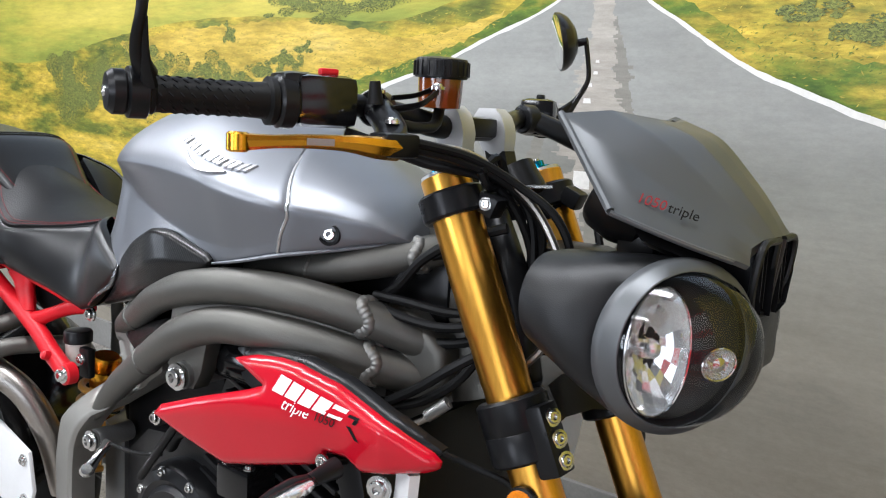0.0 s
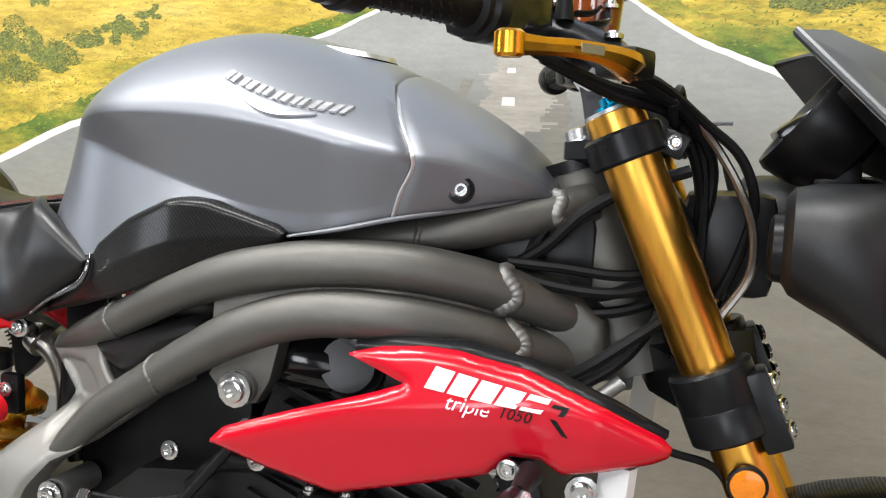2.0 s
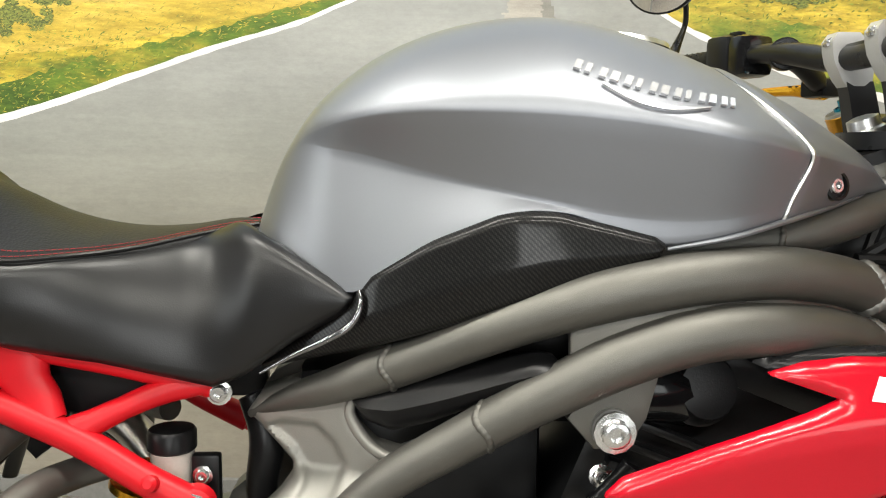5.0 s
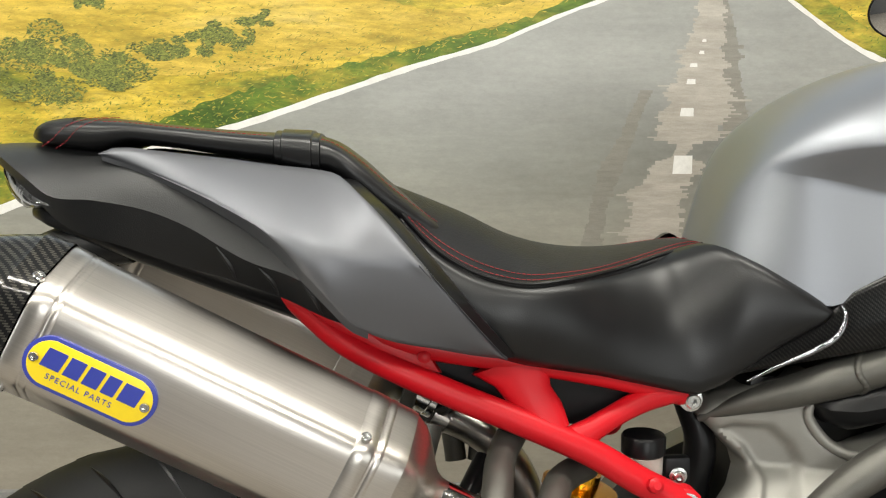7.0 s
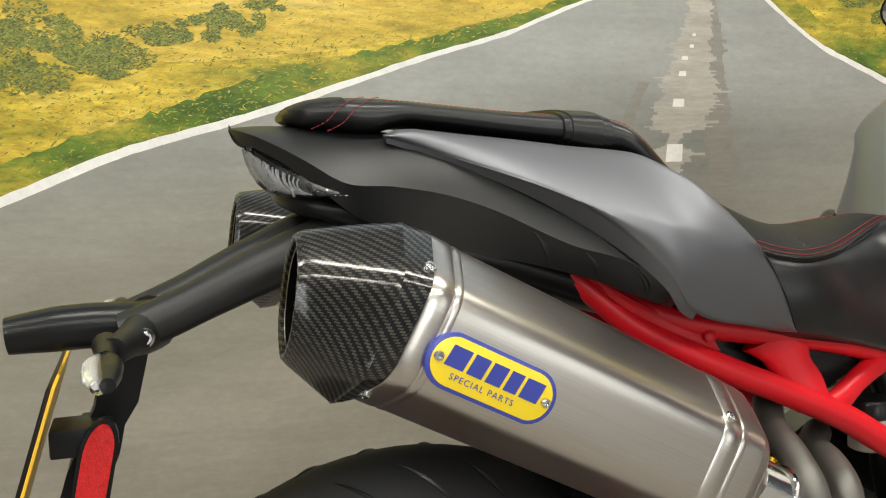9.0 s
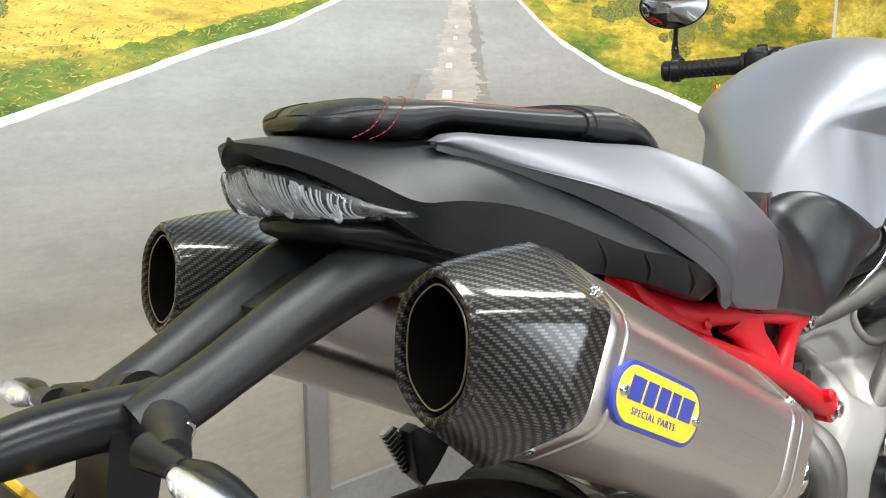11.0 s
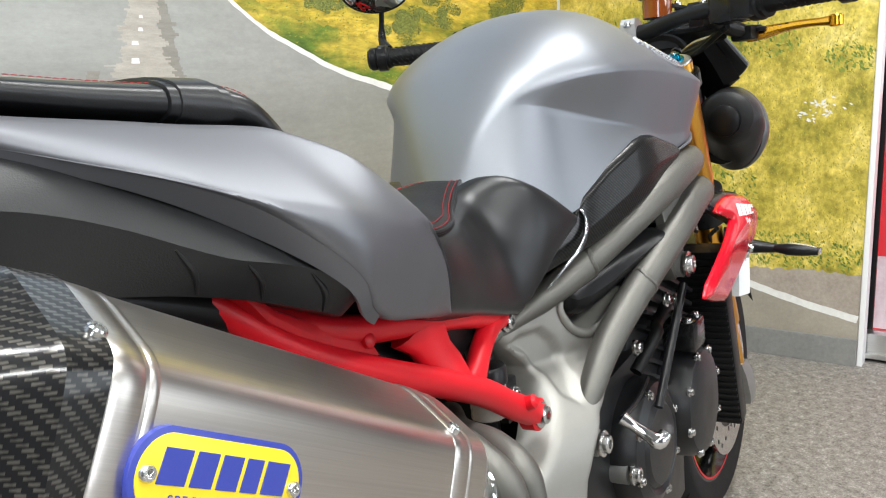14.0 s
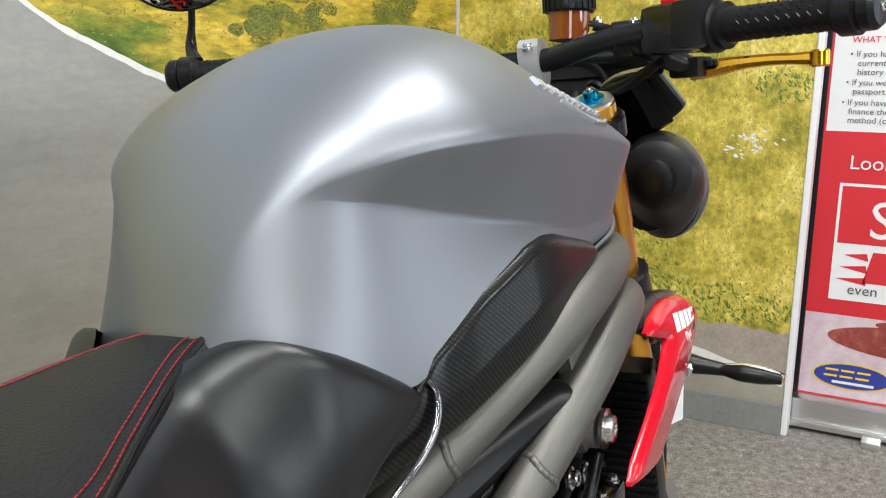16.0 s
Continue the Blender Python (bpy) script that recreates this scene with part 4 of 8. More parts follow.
rings = [tank_ring(lambda z, s=k / 20: (SEAM(z) + 0.0015) + s * (0.985 - SEAM(z) - 0.0015), 0.0022 * min(1, k / 1.0)) for k in range(21)]
part("tank_cover", loft(rings, None, (True, True)), TANK, bike, "satin graphite front tank cover", 60)
seam_line = []
for j, (y, z) in enumerate(tank_half(0.85)[6:26]):
    x = SEAM(z) + 0.0008
    yy, zz = tank_half(x)[j + 6]
    seam_line.append((x, -yy - 0.0006, zz))
both("cover_edge", tube(seam_line, 0.0021, 80, 6), ALU, bike, "bright edge of the tank cover", 40, 0.043)
fill = new("fuel_cap")
fill.parent = bike
part("cap_ring", revolve((0.74, -0.0215, 1.030), (0.14, 0, 1), [(0.0, 0.050), (0.004, 0.050), (0.006, 0.046), (0.006, 0.01)], 36), BLACK, fill)
part("cap_lid", revolve((0.741, -0.0215, 1.0335), (0.14, 0, 1), [(0.0, 0.05), (0.005, 0.047), (0.007, 0.02), (0.007, 0.004)], 36), ALU, fill)


def tank_at(x, z, lift=0.0012):
    """The tank's right flank at x and height z."""
    h = tank_half(x)
    for (ya, za), (yb, zb) in zip(h, h[1:]):
        if za >= z >= zb and za > zb:
            k = (za - z) / (za - zb)
            return Vector((x, -(ya + (yb - ya) * k) - lift, z + lift * 0.6))
    return Vector((x, -h[0][0] - lift, z))


for sgn, at in ((-1, tank_at(0.908, 0.897, 0.001)), (1, Vector((0.908, -tank_at(0.908, 0.897, 0.001).y - 0.034, 0.897)))):
    out = Vector((0.35, sgn, 0.12))
    part("grommet", revolve(at, out, [(-0.004, 0.0135), (0.0030, 0.0135), (0.0038, 0.0105), (0.0010, 0.0095)], 20), BLACK, bike)
    bolt(at, out, 0.0075, 0.003, bike, False)
both("tank_flange", tube([(0.748, -0.1868, 0.8452), (0.80, -0.1905, 0.8555), (0.85, -0.1755, 0.8675), (0.905, -0.139, 0.8775), (0.963, -0.0965, 0.889)], [0.0015, 0.0026, 0.0028, 0.0026, 0.0015], 40, 8), TANK, bike, "rolled lower edge of the tank", 40, 0.043)
# raised badge: a row of plain slanted bars over a swoosh, on both flanks
def badge_patch(corners):
    """A small raised plate on the flank between (x, z) corners."""
    bm = bmesh.new()
    lo = [bm.verts.new(tank_at(x, z, 0.0)) for x, z in corners]
    hi = [bm.verts.new(tank_at(x, z, 0.0030)) for x, z in corners]
    bm.faces.new(hi)
    n = len(lo)
    for k in range(n):
        bm.faces.new((lo[k], lo[(k + 1) % n], hi[(k + 1) % n], hi[k]))
    return bm


def badge_line(s, t):
    """s: 0 to 1 along the badge; t: up in metres."""
    x = 0.664 + 0.142 * s
    return (x + 0.35 * t, 0.996 - 0.034 * s - 0.006 * math.sin(math.pi * s) + 0.55 * t)


# strokes of each bar: (start s, end s, low t, high t)
strokes = []
for k in range(7):
    s0 = 0.01 + k * 0.142
    w = 0.142
    shapes = [(0.08, 0.36, 0.001, 0.0145), (0.52, 0.84 if k % 2 else 0.74, 0.001, 0.0145)]
    strokes += [(s0 + a * w, s0 + b * w, lo, hi) for a, b, lo, hi in shapes]
bm = bmesh.new()
for k in range(18):
    u0, u1 = k / 18, (k + 1) / 18
    f = lambda u: (0.20 + 0.62 * u, -0.002 - 0.014 * math.sin(math.pi * min(1, u * 0.85 + 0.08)))
    g = lambda u: 0.0042 * math.sin(math.pi * (0.12 + 0.82 * u)) + 0.0006
    (sa, ta), (sb, tb_) = f(u0), f(u1)
    bm = merged(bm, badge_patch([badge_line(sa, ta - g(u0)), badge_line(sb, tb_ - g(u1)), badge_line(sb, tb_), badge_line(sa, ta)]))
bmesh.ops.remove_doubles(bm, verts=bm.verts, dist=0.0003)
for sgn in (1, -1):
    swoosh = part("badge", mirrored(bm, 0.043) if sgn < 0 else bm.copy(), SILVERLOGO, bike, "raised silver badge of slanted blocks over a swoosh", 0)
    for a, b, lo, hi in strokes:
        block = badge_patch([badge_line(a, lo), badge_line(b, lo), badge_line(b, hi), badge_line(a, hi)])
        part("badge_block", block if sgn > 0 else mirrored(block, 0.043), SILVERLOGO, swoosh, "", 0)

# ---- carbon side panels under the tank
C_TOP = line_of([(0.392, 0.730), (0.434, 0.760), (0.484, 0.800), (0.492, 0.815), (0.547, 0.848), (0.608, 0.873), (0.625, 0.8755), (0.655, 0.8755), (0.70, 0.865), (0.738, 0.8555), (0.746, 0.850)])
C_BOT = line_of([(0.392, 0.722), (0.464, 0.741), (0.525, 0.760), (0.60, 0.787), (0.679, 0.815), (0.735, 0.8345), (0.742, 0.838), (0.746, 0.8455)])
C_Y = curve_of([(0.392, 0.105), (0.45, 0.122), (0.50, 0.145), (0.56, 0.166), (0.62, 0.180), (0.68, 0.184), (0.746, 0.188)])


def carbon_depth(x, v):
    ridge = v / 0.42 if v < 0.42 else (1 - v) / 0.58
    tall = min(1.0, (C_TOP(x) - C_BOT(x)) / 0.06)
    return -(C_Y(x) + 0.006 * tall * ridge + 0.004)


both("carbon_panel", panel(0.392, 0.746, C_TOP, C_BOT, carbon_depth, 0.012, 60, 22, 0.007, 0.006), CARBON, bike, "glossy carbon fibre side panel", 50)

both("panel_trim", tube([(0.486, -0.146, 0.802), (0.488, -0.150, 0.796), (0.487, -0.152, 0.787), (0.480, -0.153, 0.774), (0.458, -0.153, 0.760), (0.430, -0.148, 0.746), (0.396, -0.138, 0.726)], [0.002, 0.0032, 0.0034, 0.0030, 0.0022, 0.0018, 0.0012], 30, 10), TRIM, bike, "polished dark trim between seat and side panel")

# ---- frame: twin tubes on each side with their beads, castings and head
UP = [(0.374, -0.072, 0.668), (0.3994, -0.084, 0.6817), (0.4711, -0.116, 0.7117), (0.5257, -0.136, 0.735), (0.6237, -0.172, 0.780), (0.70, -0.186, 0.806), (0.777, -0.186, 0.8205), (0.852, -0.172, 0.823), (0.92, -0.140, 0.811), (0.985, -0.098, 0.787), (1.03, -0.062, 0.765)]
LOW = [(0.408, -0.148, 0.540), (0.442, -0.150, 0.5695), (0.511, -0.157, 0.6315), (0.5748, -0.169, 0.673), (0.6505, -0.1865, 0.7203), (0.718, -0.196, 0.755), (0.779, -0.196, 0.7735), (0.853, -0.184, 0.7755), (0.917, -0.150, 0.763), (0.975, -0.108, 0.741), (1.02, -0.07, 0.725)]
THIRD = [(0.74, -0.105, 0.832), (0.848, -0.122, 0.845), (0.921, -0.110, 0.861), (0.971, -0.085, 0.873), (1.02, -0.05, 0.888)]
both("upper_frame_tube", tube(UP, [0.004, 0.0150, 0.0205, 0.0205, 0.0215, 0.0235, 0.0235, 0.0235, 0.0235, 0.0235, 0.0235], 60, 18), FRAME, bike, "textured dark grey frame tube")
both("lower_frame_tube", tube(LOW, [0.004, 0.016, 0.0195, 0.0205, 0.0215, 0.0235, 0.0235, 0.0235, 0.0235, 0.0235, 0.0235], 60, 18), FRAME, bike, "textured dark grey frame tube")
both("head_tube", tube(THIRD, 0.021, 24, 16), FRAME, bike, "textured dark grey frame tube")


def bead(path, s, r, wave=0.003, seed=0, flat=0.0, thick=0.005):
    """A rippled welding bead round a tube."""
    c = catmull(path, 100)
    k = int(s * 99)
    t = Vector(c[min(k + 1, 99)] - c[max(k - 1, 0)]).normalized()
    up = Vector((0, 0, 1))
    up = (up - t * up.dot(t)).normalized()
    side = t.cross(up)
    rnd = random.Random(seed)
    pts = []
    for a in np.linspace(0, 2 * math.pi, 61):
        pts.append(Vector(c[k]) + r * (math.cos(a) * up + math.sin(a) * side) + t * (wave * math.sin(3 * a + seed) + flat * math.cos(a)))
    rad = [thick + 0.05 * thick * math.sin(k2 * 1.3) for k2 in range(121)]
    return tube(pts, rad, 121, 8)


for path, s, seed, flat, thick in ((UP, 0.225, 1, 0.004, 0.0042), (LOW, 0.335, 2, 0.004, 0.0042), (UP, 0.865, 3, -0.006, 0.0085), (LOW, 0.893, 4, -0.006, 0.0085), (THIRD, 0.42, 5, 0.0, 0.004), (THIRD, 0.86, 6, 0.0, 0.008)):
    both("weld_bead", bead(path, s, (0.0212 if path is THIRD else 0.0236 if s > 0.5 else 0.0208) - thick * 0.6, 0.006 if thick > 0.006 else 0.003, seed, flat, thick), WELD if thick > 0.006 else FRAME, bike, "rippled welding bead", 80)
# head casting with its webs
both("head_casting", plate([(0.95, 0.815), (1.00, 0.812), (1.046, 0.775), (1.052, 0.735), (1.02, 0.70), (0.975, 0.705), (0.95, 0.75)], -0.100, -0.03, 0.014, None, None, 3), FRAME, bike, "cast grey head plate")
part("steering_head", tube([(1.000, -0.012, 0.918), (1.070, -0.012, 0.715)], [0.044, 0.052, 0.056], 8, 28), FRAME, bike, "broad grey steering head")
part("head_bearing", tube([(0.996, -0.012, 0.930), (1.000, -0.012, 0.918)], 0.046, 3, 28), BLACK, bike)
part("head_web", box((0.86, -0.07, 0.76), (1.03, 0.05, 0.875), 0.015), BLACK, bike)
# rear casting where the tubes meet: a web with a deep recess, and the swingarm pivot plate
upz, lowz = line_of([(p[0], p[2]) for p in UP]), line_of([(p[0], p[2]) for p in LOW])
upy, lowy = line_of([(p[0], p[1]) for p in UP]), line_of([(p[0], p[1]) for p in LOW])
both("web", panel(0.668, 0.97, lambda x: upz(x) - 0.004, lambda x: lowz(x) + 0.004, lambda x, v: lowy(x) + (upy(x) - lowy(x)) * v - 0.003, 0.012, 50, 6, 0.004, 0.002), FRAME, bike, "cast web between the tubes")
both("vent_insert", panel(0.476, 0.662, line_of([(0.476, 0.703), (0.50, 0.712), (0.64, 0.7535), (0.655, 0.752), (0.662, 0.744)]), line_of([(0.476, 0.692), (0.489, 0.674), (0.515, 0.667), (0.55, 0.680), (0.64, 0.724), (0.662, 0.741)]), lambda x, v: -(0.117 + 0.40 * (x - 0.476) + 0.010 * (1 - abs(2 * v - 1))), 0.01, 34, 14, 0.010, 0.010), BLACK, bike, "black plastic insert between the tubes")
for at, r in (((0.704, -0.205, 0.692), 0.0135), ((0.448, -0.167, 0.527), 0.012), ((0.56, -0.16, 0.44), 0.011)):
    for s in (1, -1):
        part("engine_mount", tube([(at[0], s * -0.10, at[2]), (at[0], s * (at[1] + 0.006), at[2])], r * 1.35, 3, 18), CAST, bike)
        bolt((at[0], s * at[1], at[2]), (0, -s, 0), r, 0.008, bike)
both("mount_lug", plate([(0.665, 0.70), (0.69, 0.74), (0.72, 0.765), (0.745, 0.74), (0.735, 0.70), (0.72, 0.675), (0.69, 0.672)], -0.192, -0.165, 0.005), FRAME, bike)

# ---- red rear subframe
RAIL = [(-0.08, -0.085, 0.850), (-0.02, -0.104, 0.806), (0.03, -0.116, 0.779), (0.083, -0.119, 0.7635), (0.136, -0.119, 0.7535), (0.208, -0.116, 0.7405), (0.28, -0.109, 0.7235), (0.345, -0.101, 0.703)]
STAY = [(-0.11, -0.085, 0.862), (-0.05, -0.105, 0.812), (0.0, -0.119, 0.770), (0.05, -0.125, 0.743), (0.10, -0.129, 0.720), (0.17, -0.132, 0.690), (0.25, -0.135, 0.652), (0.285, -0.137, 0.630), (0.335, -0.138, 0.603)]
both("upper_rail", tube(RAIL, [0.013, 0.013, 0.0125, 0.0125, 0.0125, 0.0125, 0.0125, 0.011], 36, 16), REDFRAME, bike, "red painted subframe tube")
both("lower_stay", tube(STAY, [0.006, 0.011, 0.0125, 0.013, 0.0135, 0.0138, 0.0142, 0.0145, 0.015], 40, 16), REDFRAME, bike, "red painted subframe tube")
def flat_brace(line, wide, thick, n=26, sides=16):
    """A flattened tube in the plane of a flank: half widths along it, half thickness across."""
    c = catmull(line, n)
    w = np.interp(np.linspace(0, 1, n), np.linspace(0, 1, len(wide)), wide)
    rings = []
    for k in range(n):
        t = Vector(c[min(k + 1, n - 1)] - c[max(k - 1, 0)]).normalized()
        across = t.cross(Vector((0, 1, 0))).normalized()
        out = across.cross(t)
        rings.append([Vector(c[k]) + across * (float(w[k]) * math.copysign(abs(math.cos(a)) ** 0.8, math.cos(a))) + out * (thick * math.sin(a)) for a in np.linspace(0, 2 * math.pi, sides, endpoint=False)])
    return loft(rings)


both("brace", flat_brace([(0.166, -0.118, 0.752), (0.173, -0.119, 0.734), (0.182, -0.122, 0.712), (0.192, -0.126, 0.695), (0.201, -0.131, 0.677)], [0.046, 0.029, 0.0225, 0.0235, 0.020], 0.0120), REDFRAME, bike, "broad red brace", 60)
both("brace", flat_brace([(0.345, -0.102, 0.707), (0.312, -0.107, 0.704), (0.290, -0.112, 0.6975), (0.264, -0.119, 0.687), (0.240, -0.127, 0.676), (0.220, -0.132, 0.665)], [0.009, 0.0125, 0.0118, 0.0112, 0.0125, 0.018], 0.0110), REDFRAME, bike, "red brace", 60)
part("nub", revolve((0.076, -0.125, 0.756), (0, -1, 0.15), [(0, 0.007), (0.006, 0.0066), (0.008, 0.004)], 16), REDFRAME, bike)
part("nub", revolve((0.2995, -0.149, 0.627), (0, -1, 0.35), [(0, 0.008), (0.010, 0.0075), (0.013, 0.004)], 16), REDFRAME, bike)
both("gusset", plate([(-0.075, 0.848), (-0.02, 0.806), (0.05, 0.770), (0.084, 0.753), (0.094, 0.738), (0.05, 0.748), (-0.03, 0.798)], -0.128, -0.106, 0.006), REDFRAME, bike, "red gusset plate")
for s in (-1, 1):
    bolt((0.352, s * 0.106, 0.699), (0, s, 0), 0.009, 0.007, bike)
    part("stay_eye", revolve((0.335, s * 0.128, 0.602), (0, s, 0), [(0, 0.018), (0.016, 0.018), (0.018, 0.015)], 20), REDFRAME, bike)
    bolt((0.335, s * 0.146, 0.602), (0, s, 0), 0.011, 0.008, bike)
# added block, no real part: keeps the far red rail end from showing
part("far_rail_mask", box((0.300, 0.030, 0.655), (0.372, 0.060, 0.725), 0.006), BLACK, bike, "black block added to hide the far rail end")
both("side_shield", plate([(0.06, 0.765), (0.10, 0.765), (0.29, 0.728), (0.285, 0.700), (0.235, 0.675), (0.16, 0.69), (0.09, 0.725)], -0.102, -0.095), BLACK, bike)

# ---- rider's seat
S_TOPC = curve_of([(0.05, 0.918), (0.10, 0.898), (0.128, 0.886), (0.168, 0.866), (0.214, 0.852), (0.26, 0.847), (0.307, 0.849), (0.366, 0.856), (0.392, 0.852)])
S_STZ = curve_of([(0.05, 0.900), (0.085, 0.862), (0.119, 0.840), (0.164, 0.828), (0.215, 0.829), (0.276, 0.834), (0.332, 0.845), (0.392, 0.854)])
S_STY = curve_of([(0.05, 0.100), (0.085, 0.122), (0.13, 0.138), (0.175, 0.146), (0.22, 0.132), (0.28, 0.090), (0.34, 0.054), (0.392, 0.027)])
S_BOT = line_of([(0.05, 0.862), (0.064, 0.840), (0.096, 0.797), (0.14, 0.757), (0.174, 0.747), (0.25, 0.733), (0.30, 0.720), (0.352, 0.708), (0.378, 0.719), (0.392, 0.728)])
S_BY = line_of([(0.05, 0.110), (0.10, 0.136), (0.2, 0.138), (0.3, 0.125), (0.392, 0.112)])


def seat_half(x):
    zc, zs, ys, zb, yb = S_TOPC(x), S_STZ(x), S_STY(x), S_BOT(x), S_BY(x)
    zs = min(zs, zc)
    pts = [(ys * u, zc + (zs - zc) * u**2.2) for u in np.linspace(0, 1, 9)]
    for k in (0.03, 0.08, 0.16, 0.3, 0.45, 0.6, 0.75, 0.9, 1.0):
        bulge = 0.016 * math.sin(math.pi * min(1, k * 0.9 + 0.06))
        out = ys + (yb - ys) * k ** 0.8 + bulge - 0.012 * min(1, k / 0.1)
        pts.append((out, zs + (zb - zs) * k - 0.002 * math.sin(math.pi * k)))
    pts.append((yb - 0.02, zb + 0.002))
    return pts


seat = new("seat")
seat.parent = bike
rings_top, rings_all = [], []
for k in range(41):
    x = 0.05 + 0.342 * k / 40
    h = seat_half(x)
    rings_all.append([(x, off_centre(-y, 0.12), z) for y, z in h] + [(x, off_centre(y, 0.12), z) for y, z in h[:0:-1]])
    rings_top.append([(x, off_centre(-y, 0.12), z + 0.0012) for y, z in h[8::-1]] + [(x, off_centre(y, 0.12), z + 0.0012) for y, z in h[1:9]])
part("seat_base", loft(rings_all), BLACK, seat, "black seat pan", 60)
part("seat_top", loft(rings_top, None, (False, False), False), SEATTOP, seat, "grained black vinyl seat top", 60)
F_TOP = line_of([(0.33, 0.842), (0.365, 0.858), (0.379, 0.858), (0.414, 0.840), (0.470, 0.806), (0.480, 0.798)])
F_BOT = line_of([(0.33, 0.712), (0.352, 0.709), (0.378, 0.719), (0.43, 0.756), (0.472, 0.780), (0.480, 0.792)])
W_TOPY = curve_of([(0.052, 0.104), (0.085, 0.125), (0.13, 0.141), (0.175, 0.148), (0.22, 0.134), (0.28, 0.095), (0.34, 0.074), (0.365, 0.092), (0.39, 0.119), (0.42, 0.133), (0.48, 0.144)])
W_BOTY = curve_of([(0.052, 0.112), (0.10, 0.136), (0.20, 0.140), (0.30, 0.130), (0.36, 0.128), (0.42, 0.134), (0.48, 0.143)])


def seat_side(x, v):
    k = 1 - v
    puff = np.interp(x, [0.05, 0.15, 0.30, 0.38, 0.48], [0.006, 0.011, 0.012, 0.013, 0.004])
    return -(W_TOPY(x) + (W_BOTY(x) - W_TOPY(x)) * k**0.7 + puff * math.sin(math.pi * min(1, k * 0.92 + 0.03)))


side = panel(0.054, 0.480, lambda x: S_STZ(x) if x < 0.335 else F_TOP(x), lambda x: S_BOT(x) if x < 0.352 else F_BOT(x), seat_side, 0.010, 70, 18, 0.010, 0.008)
far = mirrored(side)
bmesh.ops.translate(far, vec=(0, -0.028, 0), verts=far.verts)
for bm in (side, far):
    part("seat_side", bm, SEATSIDE, seat, "smooth black vinyl seat side with a wing beside the tank", 60)


def stitches(line, step, length, r, material, parent, name="stitching"):
    """A row of single thread stitches along a curve."""
    c = catmull(line, 400)
    d = np.r_[0, np.cumsum(np.linalg.norm(np.diff(c, axis=0), axis=1))]
    at = lambda s: Vector([np.interp(s, d, c[:, k]) for k in range(3)])
    bm = bmesh.new()
    s = 0.0
    while s + length < d[-1]:
        tube([at(s), at(s + length / 2) + Vector((0, 0, r * 0.6)), at(s + length)], r, 4, 5, bm)
        s += step
    return part(name, bm, material, parent, "red stitching", 60)


for sgn in (-1, 1):
    for off, lift in ((-0.0125, 0.0021), (-0.0045, 0.0021)):
        pts = []
        for x in np.linspace(0.062, 0.388, 24):
            w = max(0.004, S_STY(x) + off)
            low = min(S_STZ(x), S_TOPC(x))
            pts.append((x, off_centre(sgn * w, 0.12), S_TOPC(x) + (low - S_TOPC(x)) * (w / S_STY(x)) ** 2.2 + lift))
        stitches(pts, 0.0052, 0.0040, 0.00045, STITCH, seat)
    part("piping", tube([(x, off_centre(sgn * (S_STY(x) - 0.001), 0.12), S_STZ(x) + 0.0008) for x in np.linspace(0.056, 0.388, 24)], 0.0024, 60, 8), BLACK, seat)

# ---- pillion pad with its strap
P_TOPZ = curve_of([(-0.312, 0.974), (-0.306, 0.979), (-0.295, 0.984), (-0.28, 0.987), (-0.244, 0.988), (-0.169, 0.981), (-0.114, 0.976), (-0.068, 0.973), (-0.028, 0.971), (-0.005, 0.964), (0.020, 0.947), (0.048, 0.922), (0.072, 0.902), (0.100, 0.880), (0.112, 0.872)])
P_BOTZ = line_of([(-0.312, 0.967), (-0.300, 0.961), (-0.27, 0.956), (-0.242, 0.9515), (-0.232, 0.953), (-0.222, 0.957), (-0.206, 0.961), (-0.165, 0.957), (-0.115, 0.949), (-0.060, 0.941), (-0.027, 0.932), (-0.010, 0.930), (0.000, 0.922), (0.040, 0.888), (0.080, 0.866), (0.112, 0.862)])
P_W = curve_of([(-0.312, 0.026), (-0.300, 0.050), (-0.28, 0.064), (-0.22, 0.076), (-0.10, 0.092), (-0.05, 0.102), (-0.02, 0.112), (0.0, 0.119), (0.03, 0.114), (0.07, 0.102), (0.10, 0.088), (0.112, 0.066)])


def pad_ring(x, grow=0.0):
    zt, zb, w = P_TOPZ(x) + grow, P_BOTZ(x) - grow, P_W(x) + grow
    half = []
    for a in np.linspace(0, math.pi, 15):
        u, v = math.sin(a), math.cos(a)
        half.append((w * abs(u) ** 0.55, (zt + zb) / 2 + (zt - zb) / 2 * math.copysign(abs(v) ** 0.7, v)))
    k = min(1.0, max(0.0, (x + 0.2) / 0.2))
    side = lambda y: (1 - k) * (y - 0.0065 * (1 + min(1.0, max(-1.0, y / 0.1)))) + k * off_centre(y, 0.12)
    return [(x, side(-y), z) for y, z in half] + [(x, side(y), z) for y, z in half[-2:0:-1]]


pillion = new("pillion_pad")
pillion.parent = bike
part("pad", loft([pad_ring(-0.312 + 0.424 * (k / 58)) for k in range(59)]), SEATSIDE, pillion, "black vinyl pillion pad", 60)
part("strap", loft([pad_ring(x, g) for x, g in ((-0.060, 0.0005), (-0.058, 0.004), (-0.030, 0.004), (-0.028, 0.0005))]), SEATSIDE, pillion, "black grab strap", 40)
part("strap", loft([pad_ring(x, g) for x, g in ((-0.066, 0.0005), (-0.065, 0.0025), (-0.022, 0.0025), (-0.021, 0.0005))]), SEATSIDE, pillion)
